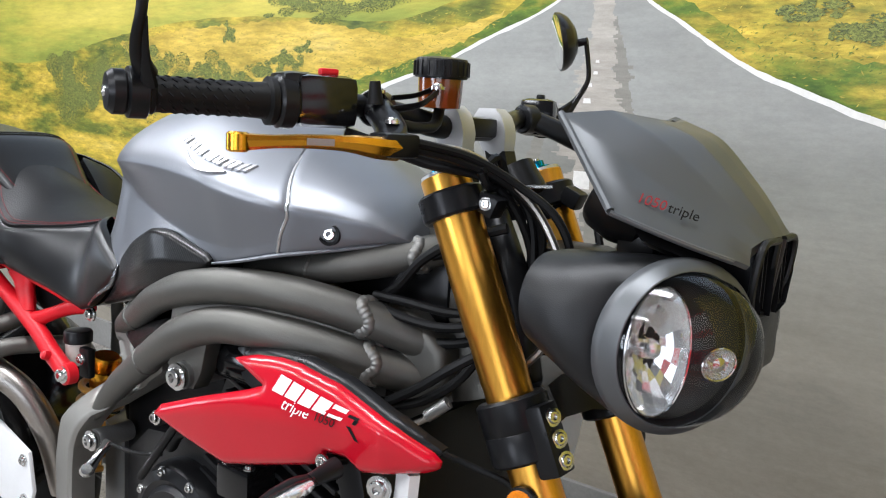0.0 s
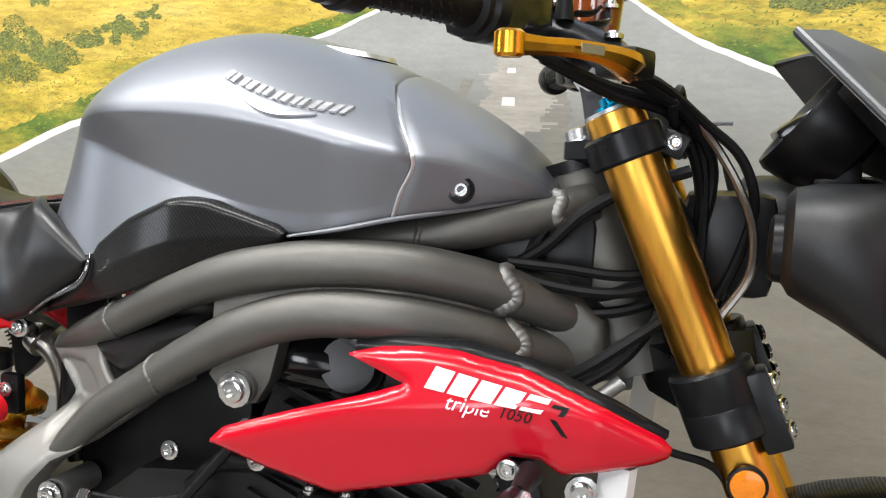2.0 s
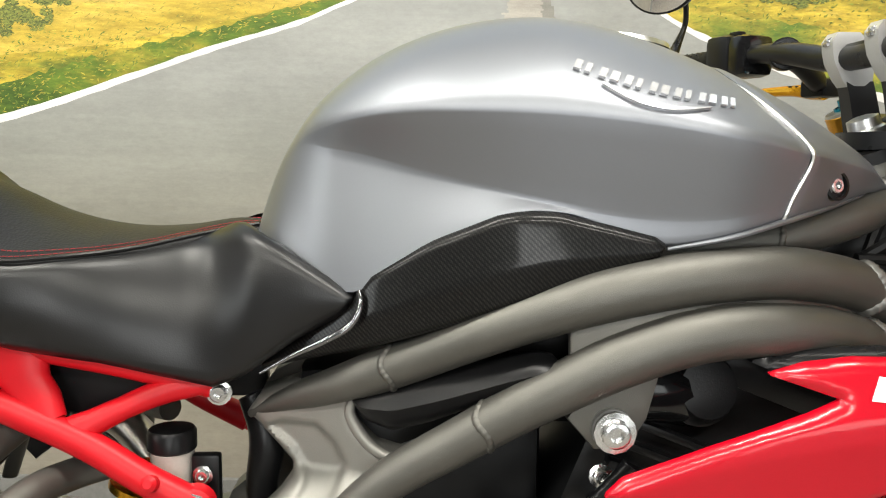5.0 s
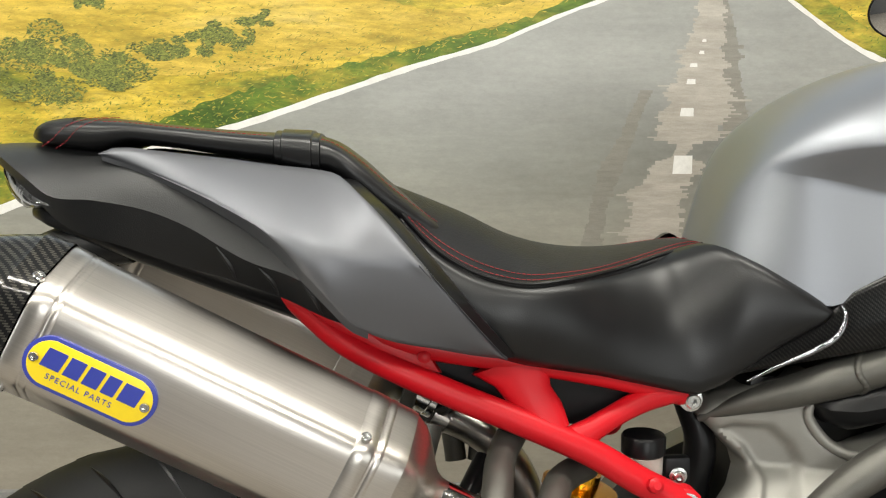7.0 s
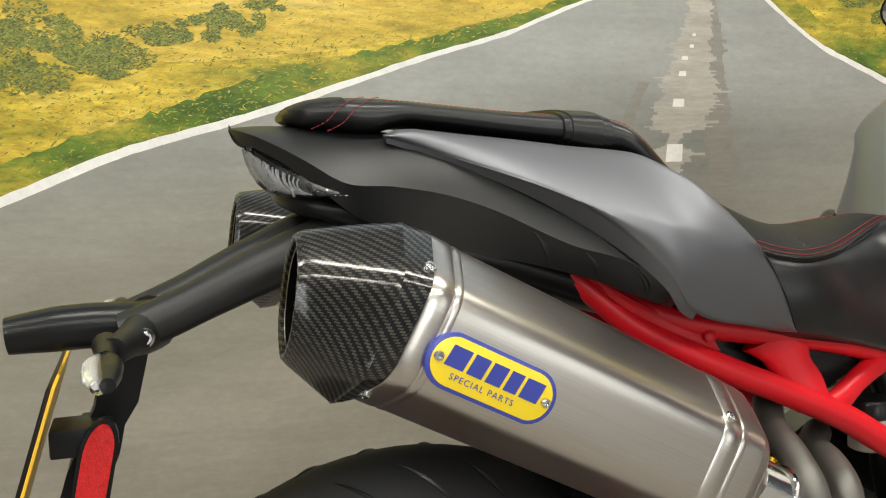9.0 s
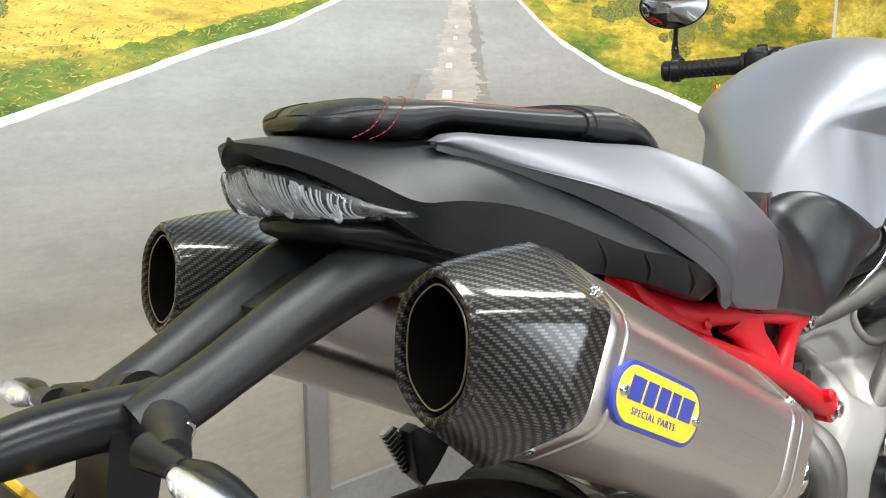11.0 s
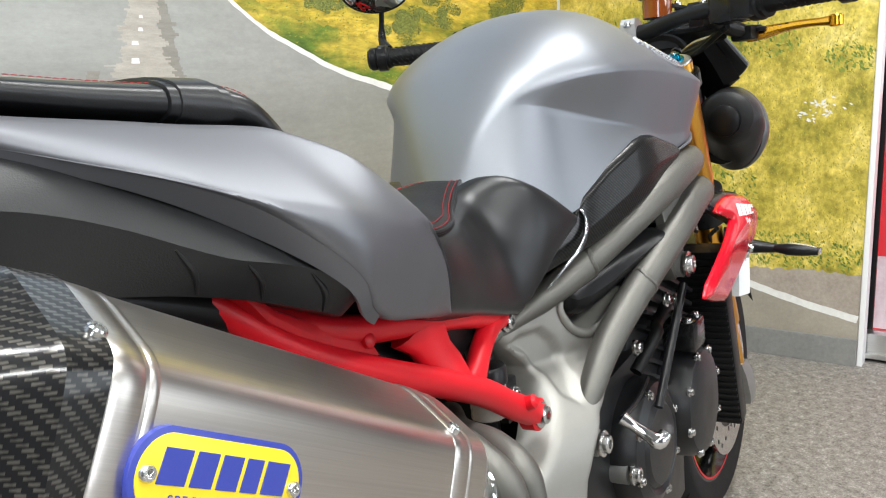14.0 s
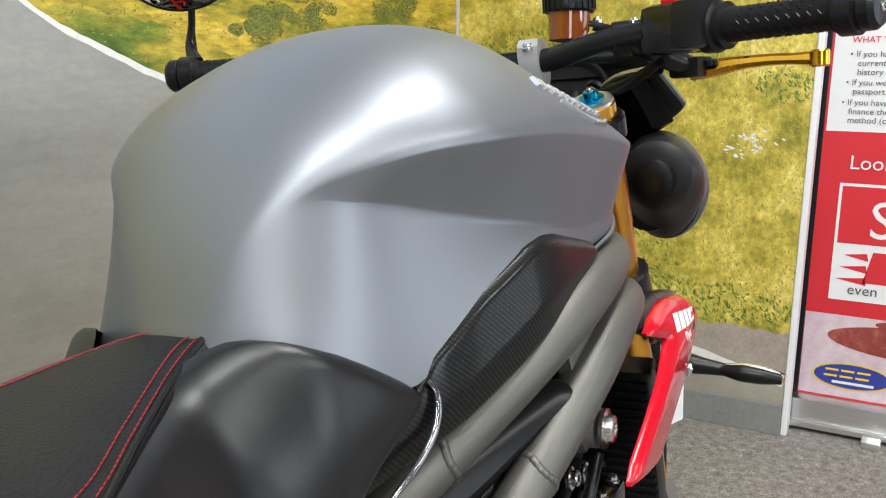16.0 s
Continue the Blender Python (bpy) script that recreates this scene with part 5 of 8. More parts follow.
for x0 in (-0.262, -0.248):
    ring = pad_ring(x0, 0.0006)
    stitches([Vector(p) + Vector((0.055 * (k / 9 - 0.55), 0, 0)) for k, p in enumerate(ring[10:0:-1])] , 0.0050, 0.0036, 0.00038, STITCH, pillion)
part("grip_patch", loft([[(p[0], p[1], p[2] + 0.0008) for p in pad_ring(x)[:7] + pad_ring(x)[-6:]][::1] for x in np.linspace(-0.308, -0.262, 10)], None, (False, False), False), SEATTOP, pillion)
for sgn in (-1, 1):
    stitches([(x, off_centre(sgn * P_W(x) * 0.86, 0.12), P_BOTZ(x) + (P_TOPZ(x) - P_BOTZ(x)) * 0.87 + 0.001) for x in np.linspace(-0.02, 0.094, 14)], 0.0050, 0.0036, 0.00038, STITCH, pillion)
    stitches([(x, off_centre(sgn * P_W(x) * 0.90, 0.12), P_BOTZ(x) + (P_TOPZ(x) - P_BOTZ(x)) * 0.835 + 0.001) for x in np.linspace(-0.23, -0.07, 10)], 0.0050, 0.0036, 0.00036, STITCH, pillion)

# ---- tail: black unit, grey side panels, lamp
T_W = curve_of([(-0.3576, 0.006), (-0.355, 0.018), (-0.350, 0.032), (-0.345, 0.042), (-0.325, 0.068), (-0.30, 0.090), (-0.276, 0.1055), (-0.26, 0.110), (-0.23, 0.114), (-0.181, 0.120), (-0.135, 0.135), (-0.113, 0.146), (-0.087, 0.158), (-0.046, 0.173), (-0.014, 0.187), (0.0, 0.186), (0.03, 0.150)])
T_TOP = curve_of([(-0.3576, 0.9618), (-0.34, 0.9634), (-0.3165, 0.9636), (-0.28, 0.962), (-0.2, 0.955), (-0.1, 0.945), (0.03, 0.915)])
T_EDGE = curve_of([(-0.3576, 0.9612), (-0.355, 0.9600), (-0.345, 0.9560), (-0.325, 0.9455), (-0.30, 0.930), (-0.276, 0.914), (-0.233, 0.909), (-0.181, 0.899), (-0.135, 0.881), (-0.113, 0.869), (-0.087, 0.856), (-0.046, 0.843), (-0.014, 0.827), (0.0, 0.815), (0.03, 0.800)])


def tail_y(y):
    """The tail sits a hair to the right of the wheels."""
    return y - 0.0065 * (1 + min(1.0, max(-1.0, y / 0.1)))


T_BOT = curve_of([(-0.3576, 0.9590), (-0.352, 0.9500), (-0.34, 0.9430), (-0.322, 0.932), (-0.30, 0.915), (-0.285, 0.902), (-0.27, 0.889), (-0.204, 0.863), (-0.152, 0.846), (-0.11, 0.837), (-0.06, 0.822), (-0.003, 0.799), (0.03, 0.788)])


def tail_ring(x):
    w, zt, ze, zb = T_W(x), T_TOP(x), T_EDGE(x), T_BOT(x)
    full = np.interp(x, [-0.30, -0.24, -0.204, -0.157, -0.11, -0.05], [2.4, 3.4, 4.6, 5.2, 4.2, 3.8])
    half = [(w * u, zt + (ze - zt) * u**full) for u in (0, 0.2, 0.4, 0.55, 0.68, 0.78, 0.86, 0.92, 0.96, 0.985, 1.0)]
    half += [(w * (1 - 0.10 * k), ze + (zb - ze) * k) for k in (0.06, 0.4, 0.75, 1.0)] + [(w * 0.76, zb + 0.002), (w * 0.3, zb + 0.006), (0, zb + 0.006)]
    return [(x, tail_y(-y), z) for y, z in half] + [(x, tail_y(y), z) for y, z in half[-2:0:-1]]


tail = new("tail_unit")
tail.parent = bike
part("tail_body", loft([tail_ring(x) for x in [-0.3576, -0.3555, -0.352, -0.347, -0.340, -0.331, -0.322, -0.311, -0.300, -0.292, -0.284, -0.276] + list(np.linspace(-0.268, 0.03, 34))]), GRAIN, tail, "grained black plastic tail", 35)
G_TOP = line_of([(-0.232, 0.953), (-0.220, 0.9575), (-0.205, 0.958), (-0.162, 0.953), (-0.109, 0.947), (-0.065, 0.941), (-0.034, 0.938), (-0.012, 0.935), (0.0, 0.930), (0.023, 0.909), (0.042, 0.889), (0.066, 0.861), (0.095, 0.826), (0.122, 0.794), (0.148, 0.764), (0.152, 0.761)])
G_BOT = curve_of([(-0.234, 0.951), (-0.204, 0.942), (-0.157, 0.925), (-0.113, 0.907), (-0.07, 0.883), (-0.05, 0.866), (-0.031, 0.846), (-0.010, 0.823), (0.004, 0.805), (0.022, 0.793), (0.089, 0.773), (0.148, 0.760), (0.152, 0.7595)])
CREASE = curve_of([(-0.232, 0.951), (-0.204, 0.942), (-0.157, 0.926), (-0.113, 0.909), (-0.07, 0.889), (-0.03, 0.875), (0.0, 0.866), (0.04, 0.856), (0.08, 0.845), (0.152, 0.826)])
GY_TOP = curve_of([(-0.232, 0.084), (-0.205, 0.088), (-0.162, 0.090), (-0.109, 0.098), (-0.065, 0.107), (-0.034, 0.114), (-0.003, 0.132), (0.022, 0.172), (0.042, 0.187), (0.066, 0.199), (0.095, 0.197), (0.122, 0.183), (0.148, 0.163), (0.152, 0.160)])
GY_RIDGE = curve_of([(-0.232, 0.087), (-0.204, 0.096), (-0.157, 0.119), (-0.113, 0.149), (-0.07, 0.177), (-0.05, 0.190), (-0.03, 0.203), (0.0, 0.208), (0.04, 0.206), (0.08, 0.201), (0.152, 0.190)])
GY_BOT = curve_of([(-0.232, 0.087), (-0.204, 0.096), (-0.157, 0.119), (-0.113, 0.149), (-0.07, 0.176), (-0.05, 0.188), (-0.031, 0.201), (-0.010, 0.204), (0.004, 0.195), (0.022, 0.187), (0.089, 0.174), (0.148, 0.160), (0.152, 0.159)])
G_RETURN = curve_of([(-0.232, 0.001), (-0.204, 0.003), (-0.157, 0.006), (-0.113, 0.013), (-0.07, 0.019), (-0.05, 0.017), (-0.03, 0.014), (-0.007, 0.011), (0.007, 0.009), (0.022, 0.007)])


def grey_depth(x, v):
    top, low = G_TOP(x), G_BOT(x)
    ridge = min(CREASE(x), top - 0.0005)
    z = low + v * (top - low)
    y_ridge = GY_RIDGE(x) if CREASE(x) < top else GY_TOP(x)
    over, under = (z - ridge) / (top - ridge), (ridge - z) / max(ridge - low, 0.004)
    soft = lambda u: 0.5 * (u + math.sqrt(u * u + 0.004)) - 0.0316
    a, b = max(0.0, soft(over)), max(0.0, soft(under))
    belly = 0.004 * math.sin(math.pi * min(1.0, a)) + 0.004 * math.sin(math.pi * min(1.0, b))
    return -(y_ridge + (GY_TOP(x) - y_ridge) * min(1.0, a) + (GY_BOT(x) - y_ridge) * min(1.0, b) + belly)


both("side_panel", panel(-0.232, 0.152, G_TOP, G_BOT, grey_depth, 0.006, 80, 34, 0.004, 0.002), TAILGREY, tail, "satin grey tail side panel", 32)
rings = []
for x in np.linspace(-0.230, 0.022, 40):
    y, z, d = -GY_BOT(x) + 0.0015, G_BOT(x) + 0.0006, G_RETURN(x)
    low = z - 0.004 - 0.55 * d
    rings.append([(x, y, z), (x, y + d, low), (x, y + d + 0.003, low + 0.003), (x + 0.002, y + 0.002, z + 0.004)])
both("panel_return", loft(rings), TAILGREY, tail, "inward edge of the side panel", 30)
rings = []
for x in np.linspace(-0.004, 0.150, 30):
    y, z = -GY_TOP(x) + 0.004, G_TOP(x) - 0.003
    rings.append([(x - 0.002, y, z), (x + 0.014, y + 0.012, z - 0.001), (x + 0.020, -0.112, z - 0.006), (x + 0.010, -0.110, z - 0.012)])
both("panel_backing", loft(rings), BLACK, tail, "black edge behind the side panel", 50)
for s in (1, -1):
    for k in range(3):
        x = -0.115 + 0.04 * k
        foot = lambda xx, t: (xx, tail_y(s * -T_W(xx) * (1 - 0.10 * t)), T_EDGE(xx) + t * (T_BOT(xx) - T_EDGE(xx)))
        part("rib", tube([foot(x, 0.10), foot(x + 0.012, 0.5), foot(x + 0.016, 0.95)], [0.0008, 0.0028, 0.0008], 8, 8), GRAIN, tail)


def lamp_row(t, deep=0.0, tight=0.0):
    """A section of the tail lamp at t, -1 to 1 across it; deep: how far inside the lens."""
    a = abs(t)
    y, back = 0.001 + 0.104 * t, 0.066 * a**2.6
    zt = np.interp(a, [0, 0.36, 0.72, 1], [0.945, 0.938, 0.922, 0.906]) - tight
    zb = np.interp(a, [0, 0.3, 0.72, 1], [0.900, 0.898, 0.899, 0.9015]) + tight
    h = zt - zb
    prof = ((-0.332, 0), (-0.345, 0.0), (-0.3425, 0.25), (-0.338, 0.5), (-0.331, 0.75), (-0.322, 0.94), (-0.314, 1.0), (-0.300, 1.0))
    return [(x + deep + back * (1 - 0.42 * k), y, zt - k * h) for x, k in prof]


across = np.linspace(-1, 1, 45)
part("tail_lamp", loft([lamp_row(t) for t in across]), LENS, tail, "clear tail lamp lens", 50)
part("lamp_back", loft([lamp_row(t, 0.009, 0.002) for t in np.linspace(-0.97, 0.97, 41)]), LAMPGREY, tail, "dark lamp housing behind the lens", 50)
rnd = random.Random(8)
for k in range(52):
    t = -0.76 + 1.52 * k / 51 + rnd.uniform(-0.008, 0.008)
    lo, hi = (0.0, 1.0) if rnd.random() < 0.5 else sorted((rnd.uniform(0.0, 0.5), rnd.uniform(0.55, 1.0)))
    face, slip = lamp_row(t, 0.005, 0.003), lamp_row(min(0.8, t + 0.035), 0.005, 0.003)
    line = [Vector(face[j]).lerp(Vector(slip[j]), (j - 1) / 5) for j in range(1, 7)]
    c = catmull([tuple(q) for q in line], 12)
    part("lens_flute", tube([tuple(q) for q in c[int(lo * 4):8 + int(hi * 4):2]], rnd.uniform(0.0006, 0.0013), 8, 5), LAMPCHROME, tail)
for t, j in ((-0.62, 4), (-0.42, 2), (-0.22, 4), (0.0, 2), (0.05, 4), (0.30, 3), (0.52, 4)):
    at = Vector(lamp_row(t, 0.008, 0.003)[j])
    part("lamp_diode", revolve(at, (-1, -0.25 * t, -0.25), [(0, 0.0075), (0.0015, 0.0075), (0.002, 0.0055), (0.0005, 0.004), (0.003, 0.0015)], 16), LAMPCHROME, tail)


def chin_ring(x, y0, w, z, h):
    return [(x, y0 + w * math.copysign(abs(math.cos(a)) ** 0.6, math.cos(a)), z + h * math.copysign(abs(math.sin(a)) ** 0.7, math.sin(a))) for a in np.linspace(0, 2 * math.pi, 28, endpoint=False)]


part("undertray", loft([chin_ring(*q) for q in ((-0.318, -0.004, 0.020, 0.8960, 0.004), (-0.310, -0.004, 0.046, 0.8940, 0.008), (-0.29, -0.005, 0.068, 0.8900, 0.012), (-0.25, -0.006, 0.084, 0.880, 0.017), (-0.2, -0.008, 0.092, 0.862, 0.020), (-0.05, -0.014, 0.100, 0.812, 0.028), (0.10, -0.01, 0.092, 0.77, 0.03), (0.30, -0.005, 0.085, 0.715, 0.015))]), BLACK, tail, "black undertray", 50)

# ---- number plate hanger with lamps and reflector
hanger = new("plate_hanger")
hanger.parent = bike
for s in (1, -1):
    part("hanger_arm", tube([(-0.215, s * -0.050, 0.868), (-0.275, s * -0.046, 0.858), (-0.34, s * -0.040, 0.833), (-0.42, s * -0.034, 0.797), (-0.455, s * -0.030, 0.783)], [0.028, 0.026, 0.0235, 0.0205, 0.021], 24, 20, None, 0.82), GRAIN, hanger, "black plastic hanger arm")
part("hanger_web", loft([[(x, -w, z - 0.012), (x, -w, z + 0.006), (x, w, z + 0.006), (x, w, z - 0.012)] for x, w, z in ((-0.23, 0.05, 0.866), (-0.3, 0.042, 0.85), (-0.345, 0.036, 0.832))]), GRAIN, hanger)
part("plate_lamp", tube([(-0.44, -0.008, 0.787), (-0.49, -0.008, 0.789), (-0.53, -0.008, 0.787), (-0.552, -0.008, 0.785)], [0.0205, 0.0205, 0.0200, 0.0165], 18, 18), SATIN, hanger, "black number plate lamp housing")
part("plate_bracket", loft([[(x - 0.006, -w, z), (x - 0.006, w, z), (x + t, w, z), (x + t, -w, z)] for x, z, w, t in ((-0.465, 0.79, 0.028, 0.034), (-0.478, 0.72, 0.024, 0.03), (-0.505, 0.66, 0.02, 0.02), (-0.53, 0.58, 0.02, 0.016))]), BLACK, hanger)
part("number_plate", box((-0.09, -0.003, -0.12), (0.09, 0.0, 0.12), 0.001, None, pose(-0.548, 0.03, 0.635, -18, 0, -90)), YELLOWPLATE, hanger, "plain yellow number plate")
part("plate_backing", box((-0.085, -0.007, -0.115), (0.085, -0.0035, 0.115), 0.001, None, pose(-0.548, 0.03, 0.635, -18, 0, -90)), BLACK, hanger)
part("reflector_bracket", box((-0.52, -0.055, 0.685), (-0.47, -0.01, 0.71), 0.003), BLACK, hanger)
part("reflector_back", loft([[(-0.478 + 0.016 * math.cos(a) + 0.22 * (0.031 * math.sin(a) + k2), y, 0.686 + 0.031 * math.sin(a) + k2) for a in np.linspace(0, 2 * math.pi, 28, endpoint=False) for k2 in [0.024 if math.sin(a) > 0 else -0.024]] for y in (0.032, 0.042)]), BLACK, hanger)
part("reflector_arm", box((-0.50, -0.02, 0.675), (-0.475, 0.033, 0.70), 0.003), BLACK, hanger)
part("reflector_rim", loft([[(-0.487 + 0.016 * math.cos(a) + 0.22 * (0.031 * math.sin(a) * (1 if abs(math.sin(a)) < 1 else 1) + k2), y, 0.664 + 0.031 * math.sin(a) + k2) for a in np.linspace(0, 2 * math.pi, 28, endpoint=False) for k2 in [0.024 if math.sin(a) > 0 else -0.024]] for y in (-0.056, -0.064)]), BLACK, hanger)
part("reflector", loft([[(-0.487 + 0.0125 * math.cos(a) + 0.22 * (0.027 * math.sin(a) + k2), y, 0.664 + 0.027 * math.sin(a) + k2) for a in np.linspace(0, 2 * math.pi, 28, endpoint=False) for k2 in [0.024 if math.sin(a) > 0 else -0.024]] for y in (-0.062, -0.0665)]), REDLENS, hanger, "red side reflector")


def indicator(base, tip, parent, face):
    """A slim indicator on a tapered stem: dark shell behind, clear lens towards face (-1 back, 1 ahead)."""
    b, t = Vector(base), Vector(tip)
    d, f = t - b, Vector((face, 0, 0))
    part("indicator_stem", tube([b - d * 0.55, b - d * 0.2, b + d * 0.04], [0.012, 0.0095, 0.0075], 10, 14), SATIN, parent)
    part("indicator_body", tube([b - d * 0.02 - f * 0.002, b + d * 0.2 - f * 0.003, b + d * 0.6 - f * 0.003, t - f * 0.002], [0.006, 0.0100, 0.0092, 0.0058], 20, 16), SATIN, parent, "black indicator shell")
    part("indicator_lens", tube([b + f * 0.004, b + d * 0.2 + f * 0.007, b + d * 0.6 + f * 0.007, t + d * 0.03 + f * 0.004], [0.0055, 0.0096, 0.0090, 0.0058], 20, 16), CLEAR, parent, "clear indicator lens")
    part("indicator_reflector", tube([b + d * 0.1 + f * 0.0072, b + d * 0.3 + f * 0.0095, b + d * 0.65 + f * 0.0095, b + d * 0.95 + f * 0.006], [0.003, 0.0056, 0.0052, 0.003], 16, 10), REFLECTOR, parent)
    for k in range(5):
        part("diode", revolve(b + d * (0.22 + 0.14 * k) + f * 0.0134, f, [(0, 0.0030), (0.0012, 0.0028), (0.0020, 0.001)], 10), LAMPCHROME, parent)


for s in (1, -1):
    part("lamp_housing", tube([(-0.435, s * -0.01, 0.786), (-0.444, s * -0.045, 0.784), (-0.456, s * -0.075, 0.783), (-0.463, s * -0.092, 0.782)], [0.024, 0.019, 0.0135, 0.0115], 16, 16), GRAIN, hanger, "black lamp housing")
    bolt((-0.440, s * -0.062, 0.785), (0.35, -s, 0), 0.0068, 0.004, hanger)
    indicator((-0.468, s * -0.112, 0.781), (-0.466, s * -0.182, 0.777), hanger, -1)

# ---- silencers
AX = Vector((math.cos(radians(27.9)), 0, -math.sin(radians(27.9))))
PV = Vector((math.sin(radians(27.9)), 0, math.cos(radians(27.9))))
REAR = Vector((-0.2565, -0.187, 0.812))


def can_ring(c, up, a, b, p=12, n=96):
    """A rounded six-sided section: half height a, half width b."""
    ring = []
    for t in np.linspace(0, 2 * math.pi, n, endpoint=False):
        u, v = math.cos(t), math.sin(t)
        q = (abs(v) ** p + abs(u + 0.5 * v) ** p + abs(u - 0.5 * v) ** p) ** (-1 / p)
        ring.append(c + up * (a * 1.03 * q * u) + Vector((0, -1, 0)) * (b * q * v))
    return ring


def wrapped(rings):
    """A loft whose surface coordinates run round it and along it, in metres."""
    bm = loft(rings, None, (False, False))
    layer = bm.loops.layers.uv.new("wrap")
    n = len(rings[0])
    wide = max(rings, key=lambda r: sum((Vector(r[k]) - Vector(r[k - 1])).length for k in range(n)))
    around = np.r_[0, np.cumsum([(Vector(wide[(k + 1) % n]) - Vector(wide[k])).length for k in range(n)])]
    along = np.r_[0, np.cumsum([(Vector(b[n // 4]) - Vector(a[n // 4])).length for a, b in zip(rings, rings[1:])])]
    bm.verts.index_update()
    for f in bm.faces:
        ks = [v.index % n for v in f.verts]
        for loop in f.loops:
            k, j = loop.vert.index % n, loop.vert.index // n
            loop[layer].uv = (around[n if k == 0 and max(ks) == n - 1 else k], along[j])
    return bm


def silencer():
    can = new("silencer")
    part("can_body", loft([can_ring(REAR + AX * s, PV, 0.071 * k, 0.060 * k) for s, k in ((0.0, 1.0), (0.322, 1.0), (0.330, 0.985))], None, (False, False)), TITAN, can, "brushed titanium sleeve", 35)
    part("end_cone", loft([can_ring(REAR + AX * s, PV, 0.071 * k, 0.060 * k, pp) for s, k, pp in ((0.330, 0.985, 10), (0.342, 0.90, 11), (0.352, 0.76, 10), (0.362, 0.58, 7), (0.370, 0.46, 4), (0.378, 0.41, 3), (0.386, 0.40, 3))], None, (False, True)), TITAN, can, "brushed end cone", 50)
    part("inlet_stub", revolve(REAR + AX * 0.380, AX, [(0, 0.0235), (0.036, 0.0235), (0.037, 0.0255), (0.046, 0.0255), (0.047, 0.023)], 28), CHROME, can, "polished inlet stub", 40)
    for s0 in (0.008, 0.292):
        part("band", loft([can_ring(REAR + AX * (s0 + s), PV, 0.071 + g, 0.060 + g) for s, g in ((-0.009, 0.0), (-0.0075, 0.0008), (0.0075, 0.0008), (0.009, 0.0))]), TITAN, can, "riveted steel band", 35)
        part("band", loft([can_ring(REAR + AX * (s0 + 0.014 + s), PV, 0.071 + g, 0.060 + g) for s, g in ((-0.003, 0.0), (-0.0015, 0.0006), (0.0015, 0.0006), (0.003, 0.0))]), TITAN, can, "", 35)
    # rear cap: from the band to a slanted mouth
    mouth, mup = Vector((-0.3325, -0.182, 0.8315)), Vector((0.148, 0, 0.989)).normalized()
    edge, eup = Vector((-0.2775, -0.187, 0.8165)), Vector((0.40, 0, 0.916)).normalized()
    steps = [can_ring(REAR - AX * 0.002, PV, 0.0725, 0.0612, 15), can_ring(REAR.lerp(edge, 0.5), PV.lerp(eup, 0.5).normalized(), 0.0738, 0.0616, 15)]
    steps.append(can_ring(edge, eup, 0.0755, 0.0616, 15))
    for k in (0.035, 0.07, 0.3, 0.55, 0.8, 0.95):
        steps.append(can_ring(edge.lerp(mouth, k), eup.lerp(mup, k).normalized(), 0.0752 - 0.0215 * k, 0.0614 - 0.0244 * k, 15 - 7.5 * k))
    steps.append(can_ring(mouth, mup, 0.0530, 0.0362, 8))
    part("carbon_cap", wrapped(steps), CARBON2, can, "glossy carbon fibre end cap", 24)
    nrm = Vector((-0.989, 0, 0.148)).normalized()
    part("mouth_rim", wrapped([can_ring(mouth + nrm * d, mup, a, b, 7) for d, a, b in ((0.0, 0.0530, 0.0362), (0.0028, 0.0508, 0.0342), (0.003, 0.0484, 0.0322), (0.0015, 0.0456, 0.0298), (-0.012, 0.0450, 0.0292))]), CARBON2, can, "", 40)
    part("mouth_sleeve", loft([can_ring(mouth + nrm * d, mup, a, b, 6) for d, a, b in ((-0.010, 0.0427, 0.0274), (-0.001, 0.0425, 0.0272), (-0.001, 0.0410, 0.0257), (-0.10, 0.036, 0.023), (-0.101, 0.004, 0.004))], None, (False, True)), SLEEVEBLACK, can, "dark steel outlet sleeve", 40)
    part("sleeve_lip", tube(can_ring(mouth - nrm * 0.001, mup, 0.0417, 0.0264, 6, 48) + can_ring(mouth - nrm * 0.001, mup, 0.0417, 0.0264, 6, 48)[:1], 0.0007, 97, 5), PIPE, can, "bright edge of the outlet sleeve")
    for at in ((-0.240, 0.854), (-0.285, 0.760), (0.019, 0.714), (-0.025, 0.621)):
        rel = Vector((at[0], 0, at[1])) - Vector((REAR.x, 0, REAR.z))
        u = min(0.98, abs(rel.dot(PV)) / 0.0731)
        v = min(1.0, 2 * (1 - u))
        out = PV * math.copysign(13.7 if u > 0.5 else 0, rel.dot(PV)) + Vector((0, -8.3, 0))
        foot = REAR + AX * rel.dot(AX) + PV * (math.copysign(u, rel.dot(PV)) * 0.0728) + Vector((0, -0.0600 * v, 0))
        bolt(foot + out.normalized() * 0.0012, out, 0.0052, 0.0016, can, False)
    # badge plate
    mid = Vector((-0.1985, -0.2492, 0.772))
    M = Matrix.Translation(mid) @ Matrix.Rotation(radians(27.9), 4, "Y")
    def pill(hl, hh, y0, y1):
        return plate([(x + math.copysign(hl - hh, math.cos(a)), z) for a in np.linspace(0, 2 * math.pi, 40, endpoint=False) for x, z in [(hh * math.cos(a), hh * math.sin(a))]], y0, y1, 0.0004, None, M)
    part("badge_plate", pill(0.0555, 0.0215, -0.0016, 0.004), BADGE_B, can, "blue-rimmed yellow maker's plate", 30)
    part("badge_field", pill(0.052, 0.0185, -0.0024, 0.003), BADGE_Y, can, "", 30)
